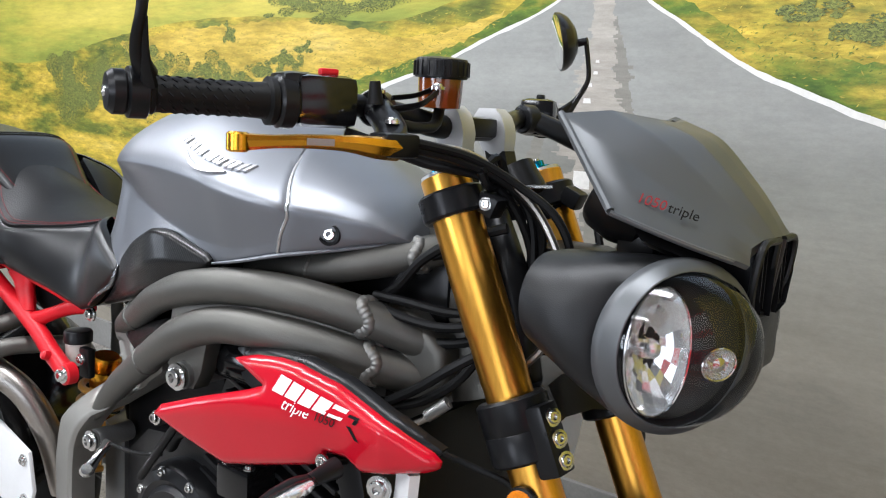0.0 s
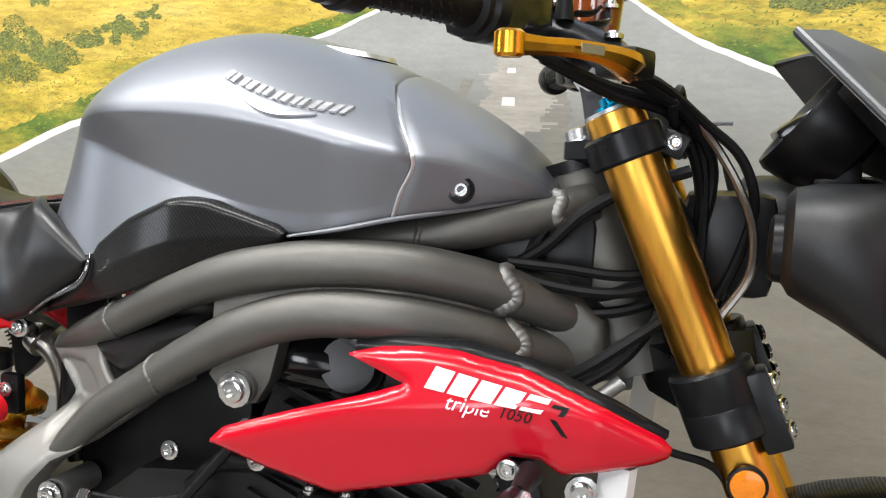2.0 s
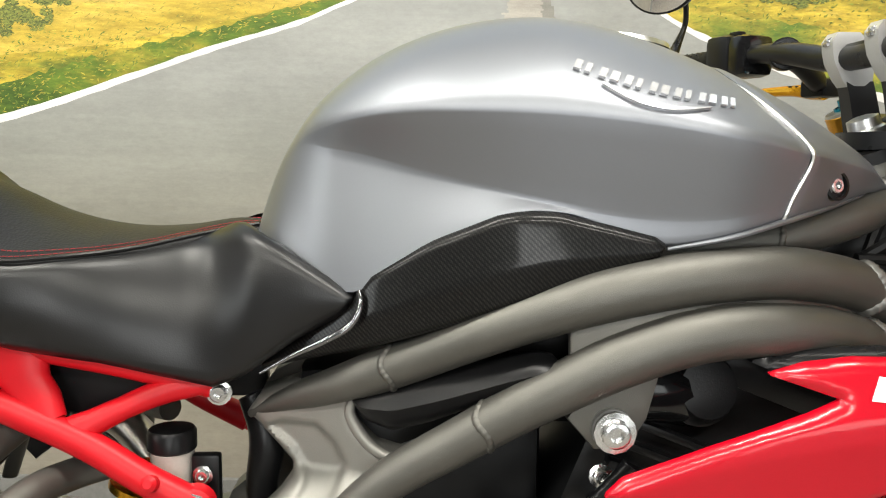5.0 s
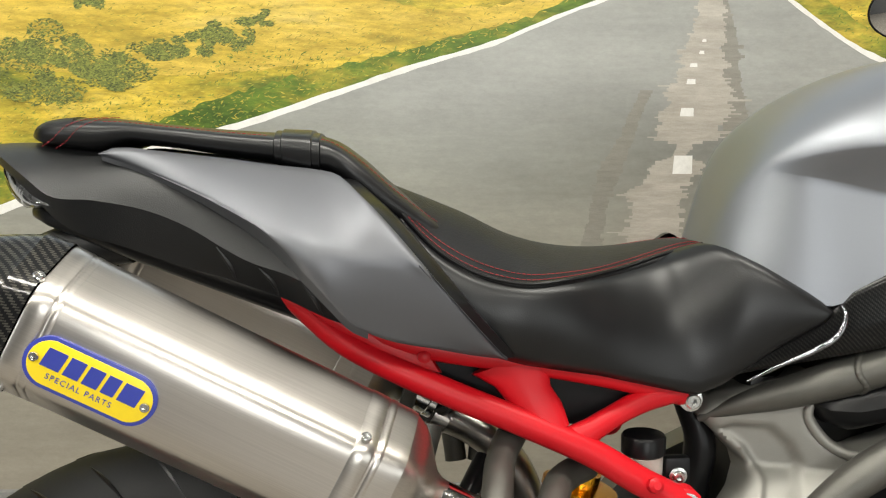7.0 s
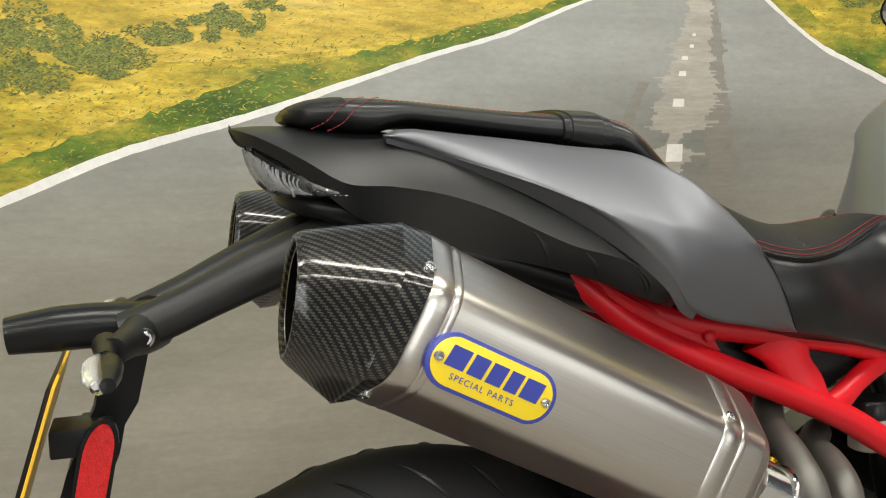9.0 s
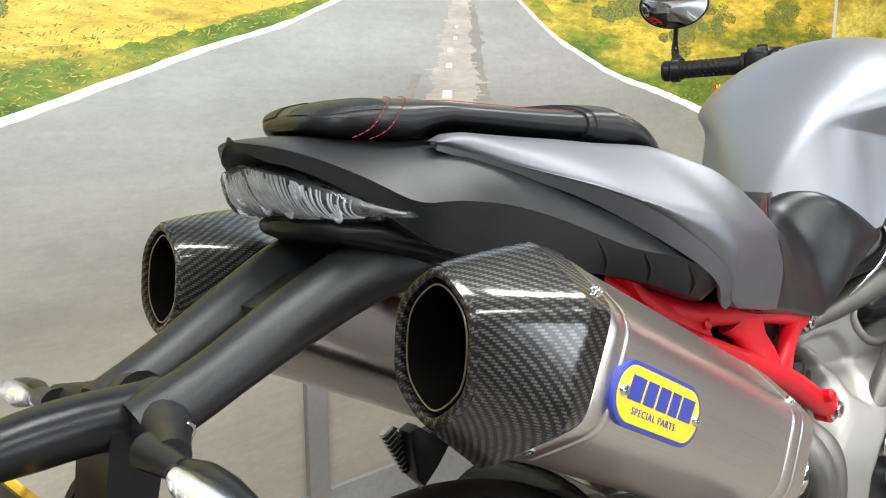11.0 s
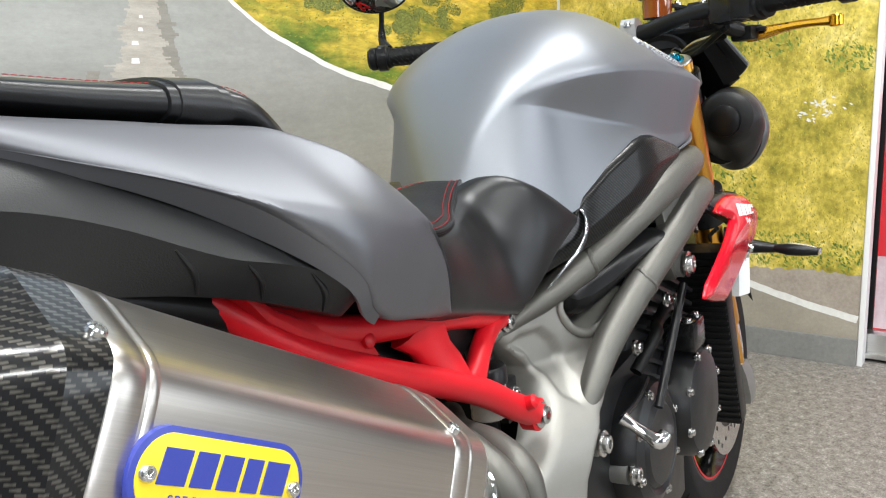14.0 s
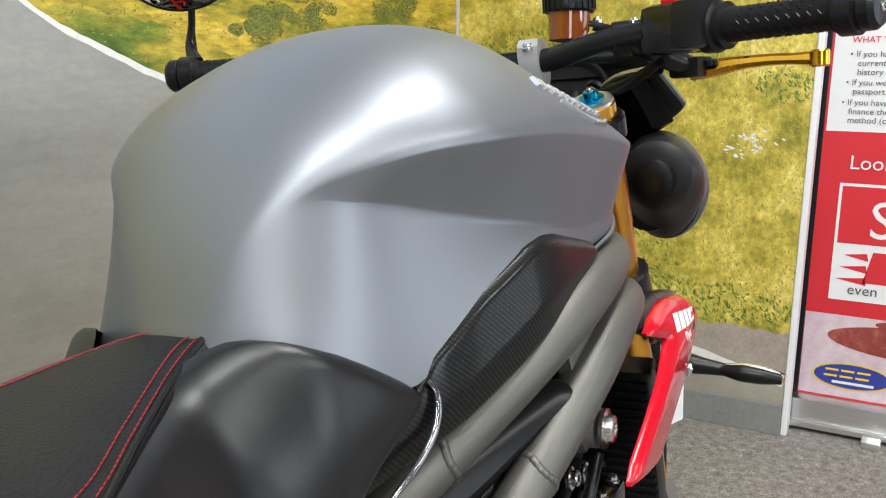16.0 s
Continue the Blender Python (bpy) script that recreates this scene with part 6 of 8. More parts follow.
    for a, b in [(-0.040, -0.024), (-0.021, -0.008), (-0.005, 0.008), (0.011, 0.022), (0.025, 0.041)]:
        bm = plate([(a - 0.001, -0.004), (b - 0.001, -0.004), (b + 0.001, 0.012), (a + 0.001, 0.012)], -0.0030, -0.002, 0, None, M)
        part("badge_block", bm, BADGE_B, can, "", 0)
    text_mesh("badge_words", "SPECIAL PARTS", 0.0068, M @ Matrix.Translation((-0.033, -0.0028, -0.0125)) @ Matrix.Rotation(math.pi / 2, 4, "X"), BADGE_B, can, 0.0002, "", 0, 1.25)
    for xx in (-0.047, 0.047):
        bolt(M @ Vector((xx, -0.0024, 0.0)), (0, -1, 0), 0.0042, 0.002, can, False)
    return can


right_can = silencer()
right_can.parent = bike
left_can = copy_thing(right_can, Matrix.Identity(4))
left_can.parent = bike
left_can.scale = (1, -1, 1)
left_can.location = (-0.010, -0.024, 0.015)
for s in (1, -1):
    part("link_pipe", tube([(0.115, s * -0.186, 0.604), (0.16, s * -0.175, 0.585), (0.21, s * -0.145, 0.545), (0.235, s * -0.115, 0.47), (0.24, s * -0.09, 0.36)], 0.0225, 40, 18), PIPE, bike, "bare steel exhaust link pipe")
    part("pipe_clamp", tube([(0.112, s * -0.185, 0.604), (0.130, s * -0.181, 0.594)], 0.0265, 3, 18), TITAN, bike)
    part("pillion_peg_stay", tube([(0.085, s * -0.115, 0.685), (0.06, s * -0.135, 0.60), (0.03, s * -0.15, 0.52)], [0.014, 0.012, 0.010], 14, 12, None, 0.6), FRAME, bike)
    part("hanger_tube", tube([(0.172, s * -0.098, 0.674), (0.156, s * -0.122, 0.660), (0.140, s * -0.180, 0.640), (0.134, s * -0.208, 0.622), (0.136, s * -0.215, 0.585), (0.142, s * -0.205, 0.53)], 0.0150, 30, 16), FRAME, bike, "grey hanger tube")
    part("hanger_tube", tube([(0.250, s * -0.085, 0.626), (0.220, s * -0.112, 0.624), (0.194, s * -0.172, 0.622), (0.182, s * -0.200, 0.610), (0.178, s * -0.208, 0.575), (0.172, s * -0.200, 0.53)], 0.0150, 30, 16), FRAME, bike, "grey hanger tube")
for s in (1, -1):
    peg = part("pillion_footpeg", box((-0.010, -0.006, -0.038), (0.010, 0.006, 0.034), 0.004, None, Matrix.Translation((-0.004, s * -0.268 if s < 0 else -0.20, 0.560)) @ Matrix.Rotation(radians(-28), 4, "Y")), ALLOY, bike, "ridged alloy pillion footpeg")
    for k in range(9):
        part("peg_ridge", box((-0.011, -0.008, -0.0012), (0.011, 0.0, 0.0012), 0, None, Matrix.Translation((-0.004, s * -0.268 if s < 0 else -0.20, 0.560)) @ Matrix.Rotation(radians(-28), 4, "Y") @ Matrix.Translation((0, -0.002, -0.032 + 0.0075 * k))), BLACK, peg)
    yy = 0.255 if s < 0 else -0.19
    both_sides = plate([(0.000, 0.585), (0.015, 0.590), (0.035, 0.575), (0.075, 0.580), (0.080, 0.560), (0.045, 0.525), (0.020, 0.506), (0.008, 0.520)], yy - 0.012, yy + 0.012, 0.004)
    part("peg_bracket", both_sides, SATIN, bike, "black footpeg bracket")
    part("peg_arm", tube([(0.070, yy, 0.568), (0.105, yy * 0.75, 0.60), (0.14, yy * 0.5, 0.64)], 0.011, 10, 10), SATIN, bike)


def inside_poly(p, poly):
    x, z = p
    hit = False
    for (xa, za), (xb, zb) in zip(poly, poly[1:] + poly[:1]):
        if (za > z) != (zb > z) and x < (xb - xa) * (z - za) / (zb - za) + xa:
            hit = not hit
    return hit


def nearest_on(p, poly):
    best, where = 9.0, p
    px, pz = p
    for (xa, za), (xb, zb) in zip(poly, poly[1:] + poly[:1]):
        dx, dz = xb - xa, zb - za
        t = min(1, max(0, ((px - xa) * dx + (pz - za) * dz) / (dx * dx + dz * dz + 1e-12)))
        q = (xa + t * dx, za + t * dz)
        d = math.hypot(px - q[0], pz - q[1])
        if d < best:
            best, where = d, q
    return best, where


def grid_panel(outline, depth, cell=0.004, thick=0.006, round_=0.012, roll=0.006):
    """A curved shell of any (x, z) outline; depth(x, z): how far out it stands; its rim rolls inward."""
    xs, zs = [p[0] for p in outline], [p[1] for p in outline]
    nx, nz = int((max(xs) - min(xs)) / cell) + 2, int((max(zs) - min(zs)) / cell) + 2
    x0, z0 = min(xs) - cell / 2, min(zs) - cell / 2
    bm, grid, back = bmesh.new(), {}, {}

    keep = set()
    for i in range(nx):
        for j in range(nz):
            if inside_poly((x0 + (i + 0.5) * cell, z0 + (j + 0.5) * cell), outline):
                keep.add((i, j))

    def vert(i, j):
        if (i, j) not in grid:
            p = (x0 + i * cell, z0 + j * cell)
            d, q = nearest_on(p, outline)
            if not {(i, j), (i - 1, j), (i, j - 1), (i - 1, j - 1)} <= keep or d < cell * 0.4:
                p, d = q, 0.0
            k = max(0.0, 1 - d / round_)
            y = depth(*p) + roll * k * k
            grid[i, j] = bm.verts.new((p[0], -abs(y) if y < 0 else y, p[1]))
            back[i, j] = bm.verts.new((p[0], y + thick, p[1]))
        return grid[i, j]

    for i, j in keep:
        c = [(i, j), (i + 1, j), (i + 1, j + 1), (i, j + 1)]
        bm.faces.new([vert(*q) for q in c])
        bm.faces.new([back[q] for q in c[::-1]])
        for a, b, nb in ((c[0], c[1], (i, j - 1)), (c[1], c[2], (i + 1, j)), (c[2], c[3], (i, j + 1)), (c[3], c[0], (i - 1, j))):
            if nb not in keep:
                bm.faces.new((grid[a], back[a], back[b], grid[b]))
    bmesh.ops.remove_doubles(bm, verts=bm.verts, dist=0.0002)
    return bm


# ---- pivot castings: a broad plate below the meeting tubes, with a shallow pocket and a lip round the insert
POCKET = [(0.386, 0.660), (0.405, 0.669), (0.443, 0.669), (0.462, 0.652), (0.474, 0.630), (0.462, 0.603), (0.430, 0.578), (0.416, 0.592), (0.430, 0.614), (0.414, 0.640)]


def casting_depth(x, z):
    d = nearest_on((x, z), POCKET)[0] if inside_poly((x, z), POCKET) else 0.0
    k = min(1.0, d / 0.007)
    return -(0.082 + 0.34 * (x - 0.38) + 0.084 * (1 - math.exp(-max(0.0, 0.625 - z) ** 1.5 / 0.009))) + 0.008 * k * k * (3 - 2 * k)


CASTING_EDGE = [(0.372, 0.672), (0.385, 0.690), (0.44, 0.712), (0.486, 0.724), (0.484, 0.700), (0.476, 0.682), (0.482, 0.668), (0.500, 0.650), (0.522, 0.643), (0.56, 0.658), (0.60, 0.684), (0.60, 0.665), (0.54, 0.632), (0.478, 0.582), (0.447, 0.566), (0.415, 0.531), (0.397, 0.502), (0.390, 0.468), (0.385, 0.42), (0.385, 0.36), (0.29, 0.36), (0.29, 0.45), (0.322, 0.530), (0.366, 0.566), (0.404, 0.597), (0.418, 0.614), (0.418, 0.626), (0.404, 0.641)]
both("pivot_casting", grid_panel(CASTING_EDGE, casting_depth, 0.0035, 0.040, 0.010, 0.006), CASTING, bike, "cast grey pivot plate with a shallow pocket", 50)
lip = [(0.490, 0.706), (0.480, 0.698), (0.4745, 0.683), (0.482, 0.666), (0.500, 0.648), (0.522, 0.641), (0.548, 0.649), (0.575, 0.664)]
both("insert_lip", tube([(x, casting_depth(x, z) + 0.001, z) for x, z in lip], [0.002, 0.005, 0.006, 0.006, 0.006, 0.006, 0.005, 0.002], 40, 10), CASTING, bike, "raised lip round the insert", 60)

# ---- radiator scoops
SCOOP = [(0.826, 0.745), (0.859, 0.754), (0.90, 0.7585), (0.932, 0.758), (0.996, 0.748), (1.063, 0.723), (1.112, 0.699), (1.121, 0.690), (1.118, 0.682), (1.105, 0.676), (1.07, 0.668), (1.030, 0.660), (1.012, 0.672), (0.985, 0.672), (0.965, 0.652), (0.89, 0.630), (0.82, 0.612), (0.75, 0.628), (0.690, 0.646), (0.706, 0.662), (0.78, 0.689), (0.86, 0.715), (0.886, 0.7255)]


def scoop_depth(x, z):
    mid = np.interp(x, [0.69, 0.82, 1.0, 1.12], [0.645, 0.68, 0.705, 0.69])
    lean = max(0.0, z - mid - 0.018)
    return -(np.interp(x, [0.69, 0.80, 0.95, 1.06, 1.12], [0.236, 0.238, 0.234, 0.224, 0.203]) - 0.35 * lean - 0.15 * max(0, mid - z))


both("radiator_scoop", grid_panel(SCOOP, scoop_depth, 0.004, 0.005, 0.010, 0.006), RED, bike, "gloss red radiator scoop", 50)
both("scoop_liner", grid_panel([(0.815, 0.753), (0.86, 0.762), (0.935, 0.764), (1.0, 0.753), (1.07, 0.726), (1.118, 0.70), (1.09, 0.67), (0.98, 0.68), (0.90, 0.72)], lambda x, z: scoop_depth(x, z) + 0.011, 0.006, 0.012, 0.008, 0.004), SATIN, bike, "grey liner behind the scoop", 50)


def on_scoop(x, z, lift):
    return Vector((x, scoop_depth(x, z) - lift, z))


def decal(name, shapes, material, lift, parent=bike, label=""):
    bm = bmesh.new()
    for q in shapes:
        bm.faces.new([bm.verts.new(on_scoop(x, z, lift)) for x, z in q])
    return part(name, bm, material, parent, label, 0)


def slant(s0, s1, t0, t1):
    """A slanted bar on the scoop: along the decal, and up from its base line; the row grows flatter ahead."""
    f = lambda s, t: (0.907 + s + 0.45 * t, 0.7265 - 0.10 * s + t * (1 - 3.0 * max(s, 0.0)))
    return [f(s0, t0), f(s1, t0), f(s1, t1), f(s0, t1)]


for k in range(5):
    decal("decal_block", [slant(0.0215 * k, 0.0215 * k + 0.0185, 0.0, 0.019)], WHITE, 0.0007, bike, "white slanted decal block")
decal("decal_initial", [slant(0.1085, 0.122, 0.010, 0.0145), slant(0.118, 0.123, 0.002, 0.010), [(1.019, 0.713), (1.025, 0.712), (1.036, 0.697), (1.030, 0.699)]], BLACK, 0.0009)


def scoop_words(words, s, t, size, material):
    x0, z0 = slant(s, s, t, t)[0]
    p, q, r = on_scoop(x0, z0, 0.0022), on_scoop(x0 + 0.05, z0 - 0.005, 0.0022), on_scoop(x0, z0 + 0.01, 0.0022)
    ex = (q - p).normalized()
    ez = (r - p - ex * (r - p).dot(ex)).normalized()
    m = Matrix((ex, ez, ex.cross(ez))).transposed().to_4x4()
    m.translation = p
    text_mesh("decal_words", words, size, m, material, bike, 0.0001, "", 0.25)


scoop_words("triple", 0.026, -0.0125, 0.0185, WHITE)
scoop_words("1050", 0.073, -0.0120, 0.0145, BLACK)

# ---- fork legs, yokes
FK = lambda z, s=-1: Vector((1.065 + (0.925 - z) * 0.446, s * 0.106, z))
FD = Vector((0.446, 0, -1)).normalized()
for s in (-1, 1):
    leg = new("fork_leg")
    leg.parent = bike
    top = FK(0.976, s)
    dist = lambda z: (FK(z, s) - top).length
    part("outer_tube", revolve(top, FD, [(0.0, 0.0270), (0.001, 0.0282), (dist(0.815), 0.0282), (dist(0.812), 0.0270), (dist(0.765), 0.0272), (dist(0.762), 0.0265), (dist(0.735), 0.0265)], 36), GOLD, leg, "gold anodised fork tube", 30)
    part("lower_tube", revolve(top, FD, [(dist(0.70), 0.0262), (dist(0.50), 0.0270), (dist(0.46), 0.0270), (dist(0.455), 0.0245), (dist(0.45), 0.0215)], 32), GOLD, leg, "", 30)
    part("inner_tube", revolve(top, FD, [(dist(0.47), 0.0212), (dist(0.34), 0.0212)], 28), GOLD, leg)
    part("cap_ring", revolve(top - FD * 0.0035, FD, [(-0.001, 0.020), (0.0, 0.0265), (0.004, 0.0268)], 32), ALU, leg, "bare alloy fork cap", 30)
    part("adjuster", revolve(top - FD * 0.0155, FD, [(-0.001, 0.004), (0.0, 0.009), (0.007, 0.0095), (0.008, 0.0155), (0.012, 0.016), (0.013, 0.012)], 6 if s > 2 else 18), BLUE, leg, "blue anodised adjuster", 30)
    bolt(top - FD * 0.017, -FD, 0.005, 0.002, leg, False)
    part("axle_foot", loft([[FK(z, s) + Vector((dx + ox, dy, 0)) for dx, dy in ((-w, -w), (w, -w), (w, w), (-w, w))] for z, w, ox in ((0.36, 0.022, 0), (0.33, 0.027, 0.004), (0.28, 0.026, 0.012), (0.25, 0.018, 0.02))]), CAST, leg, "cast grey axle foot")
    part("caliper", box((-0.045, -0.02, -0.06), (0.025, 0.022, 0.06), 0.012, None, Matrix.Translation(FK(0.40, s) + Vector((-0.06, s * -0.03, 0.02))) @ Matrix.Rotation(radians(-24), 4, "Y")), GOLDLEVER, leg, "gold brake caliper")
    part("fork_reflector", revolve(FK(0.648, s) + Vector((-0.002, s * 0.030, 0)), (0.1, s, 0), [(0, 0.018), (0.006, 0.018), (0.008, 0.014)], 24), SATIN, leg)
    part("fork_reflector_lens", revolve(FK(0.648, s) + Vector((-0.002, s * 0.0365, 0)), (0.1, s, 0), [(0, 0.0155), (0.003, 0.015), (0.004, 0.010)], 24), AMBER, leg, "amber fork reflector")
yoke = new("yokes")
yoke.parent = bike
for s in (-1, 1):
    part("top_clamp", revolve(FK(0.958, s), FD, [(-0.001, 0.0345), (0.002, 0.0375), (0.026, 0.0375), (0.029, 0.035)], 32), SATIN, yoke, "black upper yoke clamp", 35)
    part("clamp_ear", box((-0.010, -0.013, -0.012), (0.016, 0.013, 0.012), 0.005, None, Matrix.Translation(FK(0.945, s) + Vector((0.040, s * -0.010, 0.006))) @ Matrix.Rotation(radians(24), 4, "Y")), SATIN, yoke)
    bolt(FK(0.945, s) + Vector((0.044, s * 0.003, 0.006)), (0.3, s, 0.05), 0.0055, 0.003, yoke)
    low = FK(0.745, s)
    part("lower_clamp", revolve(low, FD, [(-0.001, 0.036), (0.002, 0.0395), (0.034, 0.0395), (0.035, 0.0388), (0.036, 0.0395), (0.066, 0.0395), (0.069, 0.036)], 36), SATIN, yoke, "black lower yoke clamp", 35)
    part("clamp_flange", box((-0.014, -0.020, -0.038), (0.012, 0.016, 0.038), 0.005, None, Matrix.Translation(low + FD * 0.034 + Vector((0.040, s * 0.006, 0.0))) @ Matrix.Rotation(radians(-24), 4, "Y")), SATIN, yoke)
    for k in (-1, 0, 1):
        bolt(low + FD * (0.034 + 0.023 * k) + Vector((0.053, s * 0.010, 0.005)), (1, s * 0.45, 0.3), 0.0075, 0.003, yoke)
part("top_bridge", loft([[(x, y, z), (x + 0.05, y, z - 0.012), (x + 0.05, y, z - 0.030), (x, y, z - 0.018)] for x, y, z in ((1.035, -0.10, 0.952), (0.990, -0.05, 0.948), (0.982, -0.012, 0.948), (0.990, 0.03, 0.948), (1.035, 0.09, 0.952))]), SATIN, yoke, "satin black upper yoke")
part("lower_bridge", loft([[(x, y, z), (x + 0.08, y, z), (x + 0.09, y, z - 0.05), (x + 0.01, y, z - 0.05)] for x, y, z in ((1.12, -0.10, 0.745), (1.08, -0.05, 0.75), (1.07, 0, 0.75), (1.08, 0.05, 0.75), (1.12, 0.10, 0.745))]), SATIN, yoke)
part("stem_nut", revolve((1.006, -0.012, 0.938), (-0.34, 0, 0.94), [(0, 0.020), (0.014, 0.020), (0.016, 0.017), (0.026, 0.016), (0.028, 0.009)], 24), ALU, yoke)
part("stem_collar", revolve((1.016, -0.012, 0.918), (-0.34, 0, 0.94), [(-0.006, 0.026), (0.004, 0.026), (0.005, 0.023), (0.014, 0.023)], 24), ALU, yoke)
for s in (-1, 1):
    part("riser_foot", loft([[(cx - a, s * 0.046 - b, z), (cx + a, s * 0.046 - b, z), (cx + a, s * 0.046 + b, z), (cx - a, s * 0.046 + b, z)] for cx, a, b, z in ((1.030, 0.016, 0.013, 0.945), (1.020, 0.015, 0.012, 0.990), (1.016, 0.015, 0.012, 1.004))]), SATIN, yoke)
    part("bar_riser", loft([[(cx - a, s * 0.046 - b, z), (cx - a * 0.4, s * 0.046 - b * 1.08, z), (cx + a * 0.4, s * 0.046 - b * 1.08, z), (cx + a, s * 0.046 - b, z), (cx + a, s * 0.046 + b, z), (cx + a * 0.4, s * 0.046 + b * 1.08, z), (cx - a * 0.4, s * 0.046 + b * 1.08, z), (cx - a, s * 0.046 + b, z)] for cx, a, b, z in ((1.016, 0.014, 0.011, 0.998), (1.013, 0.017, 0.012, 1.006), (1.009, 0.022, 0.013, 1.024), (1.006, 0.022, 0.013, 1.036), (1.003, 0.020, 0.013, 1.047), (1.001, 0.012, 0.012, 1.056))]), ALLOY, yoke, "machined alloy bar riser", 35)
    bolt((0.988, s * 0.046, 1.047), (-0.5, 0, 1), 0.007, 0.004, yoke)
part("riser_bridge", box((0.994, -0.035, 1.018), (1.020, 0.035, 1.044), 0.008), SATIN, yoke)

# ---- handlebar and controls
bar = new("handlebar")
bar.parent = bike
part("bar_tube", tube([(0.880, -0.42, 1.047), (0.945, -0.28, 1.047), (0.965, -0.20, 1.05), (0.982, -0.13, 1.043), (1.000, -0.07, 1.031), (1.005, 0, 1.029), (1.000, 0.07, 1.031), (0.982, 0.13, 1.043), (0.965, 0.20, 1.05), (0.945, 0.28, 1.047), (0.880, 0.42, 1.047)], [0.011, 0.011, 0.0112, 0.0125, 0.0143, 0.0143, 0.0143, 0.0125, 0.0112, 0.011, 0.011], 60, 16), SATIN, bar, "satin black tapered bar")
for s in (-1, 1):
    g0, g1 = Vector((0.945, s * 0.280, 1.047)), Vector((0.8985, s * 0.388, 1.047))
    gd = (g1 - g0).normalized()
    glen = (g1 - g0).length
    part("grip", revolve(g0, gd, [(-0.006, 0.020), (-0.004, 0.0245), (0.002, 0.0245), (0.004, 0.0185), (0.02, 0.0175), (glen * 0.5, 0.0168), (glen - 0.006, 0.0172), (glen - 0.004, 0.0195), (glen, 0.0195)], 28), RUBBER, bar, "black rubber grip with slots", 35)
    bm = bmesh.new()
    side = gd.cross(Vector((0, 0, 1))).normalized()
    up = side.cross(gd)
    for k in range(9):
        for a in np.linspace(0, 2 * math.pi, 14, endpoint=False):
            c = g0 + gd * (0.022 + k * (glen - 0.034) / 8 + (0.005 if int(a * 10) % 2 else 0))
            e = math.cos(a) * side + math.sin(a) * up
            q = c + e * 0.0170
            tn = gd.cross(e)
            tube([q - gd * 0.002 - tn * 0.002, q + gd * 0.002 + tn * 0.002], 0.0011, 2, 5, bm)
    tagged(part("grip_slot_pattern", bm, BLACK, bar), "", "", "", "stuff")
    part("bar_end", revolve(g1, gd, [(0.0, 0.019), (0.002, 0.0205), (0.016, 0.0205), (0.020, 0.0195), (0.022, 0.021), (0.032, 0.021), (0.037, 0.017), (0.038, 0.008)], 28), SATIN, bar, "black bar end weight", 35)
    bolt(g1 + gd * 0.037, gd, 0.0055, 0.002, bar, False)
    # bar end mirror
    mroot = g1 + gd * 0.010
    part("mirror_clamp", revolve(mroot - gd * 0.009, gd, [(0, 0.0225), (0.001, 0.024), (0.017, 0.024), (0.018, 0.0225)], 24), SATIN, bar)
    stem = [mroot + Vector((0.016, 0, 0.016)), Vector((0.925, s * 0.418, 1.085)), Vector((0.941, s * 0.424, 1.118)), Vector((0.940, s * 0.420, 1.15)), Vector((0.936, s * 0.415, 1.182))]
    part("mirror_stem", tube(stem, [0.011, 0.0065, 0.0055, 0.0055, 0.0055], 20, 10, None, 0.7), SATIN, bar, "black mirror stem")
    part("mirror_stem", tube([mroot + Vector((0.020, 0, 0.006)), Vector((0.928, s * 0.412, 1.082)), Vector((0.940, s * 0.422, 1.112))], [0.008, 0.0045, 0.004], 12, 8, None, 0.7), SATIN, bar)
    part("mirror_pivot", tube([Vector((0.940, s * 0.414, 1.180)), Vector((0.905, s * 0.408, 1.172))], [0.006, 0.008], 5, 10), SATIN, bar)
    part("mirror_shell", revolve((0.904, s * 0.404, 1.179), (-0.80, -0.56 * s, -0.2), [(-0.018, 0.012), (-0.016, 0.034), (-0.006, 0.056), (0.005, 0.067), (0.012, 0.068), (0.013, 0.065)], 44, None, 0.70), SATIN, bar, "black oval mirror shell", 35)
    part("mirror_glass", revolve((0.8955, s * 0.398, 1.177), (-0.80, -0.56 * s, -0.2), [(-0.002, 0.0645), (0.0022, 0.0645), (0.0026, 0.063)], 44, None, 0.70), MIRROR, bar, "mirror glass", 35)
    # switch housing
    sw = Matrix.Translation((0.962, s * 0.232, 1.050)) @ Matrix.Rotation(radians(s * 23), 4, "Z")
    part("switch_housing", box((-0.026, -0.028, -0.027), (0.026, 0.040 if s < 0 else 0.028, 0.027), 0.012, None, sw), GLOSS, bar, "gloss black switch housing", 35)
    part("switch_housing", box((-0.030, -0.042 if s < 0 else 0.0, -0.024), (0.020, -0.002 if s < 0 else 0.042, 0.028), 0.010, None, sw), SATIN, bar, "", 35)
    part("throttle_drum", revolve(g0 - gd * 0.026, gd, [(0, 0.024), (0.003, 0.027), (0.017, 0.027), (0.021, 0.0225)], 26), SATIN, bar, "", 35)
    part("switch", box((-0.006, 0.004, 0.026), (0.006, 0.024, 0.034), 0.003, None, sw), REDFRAME if s < 0 else BLACK, bar, "red stop switch" if s < 0 else "")
    part("control_clamp", revolve((0.985, s * 0.160, 1.046), (0.25, s, 0.03), [(-0.011, 0.018), (-0.009, 0.020), (0.009, 0.020), (0.011, 0.018)], 20), SATIN, bar)
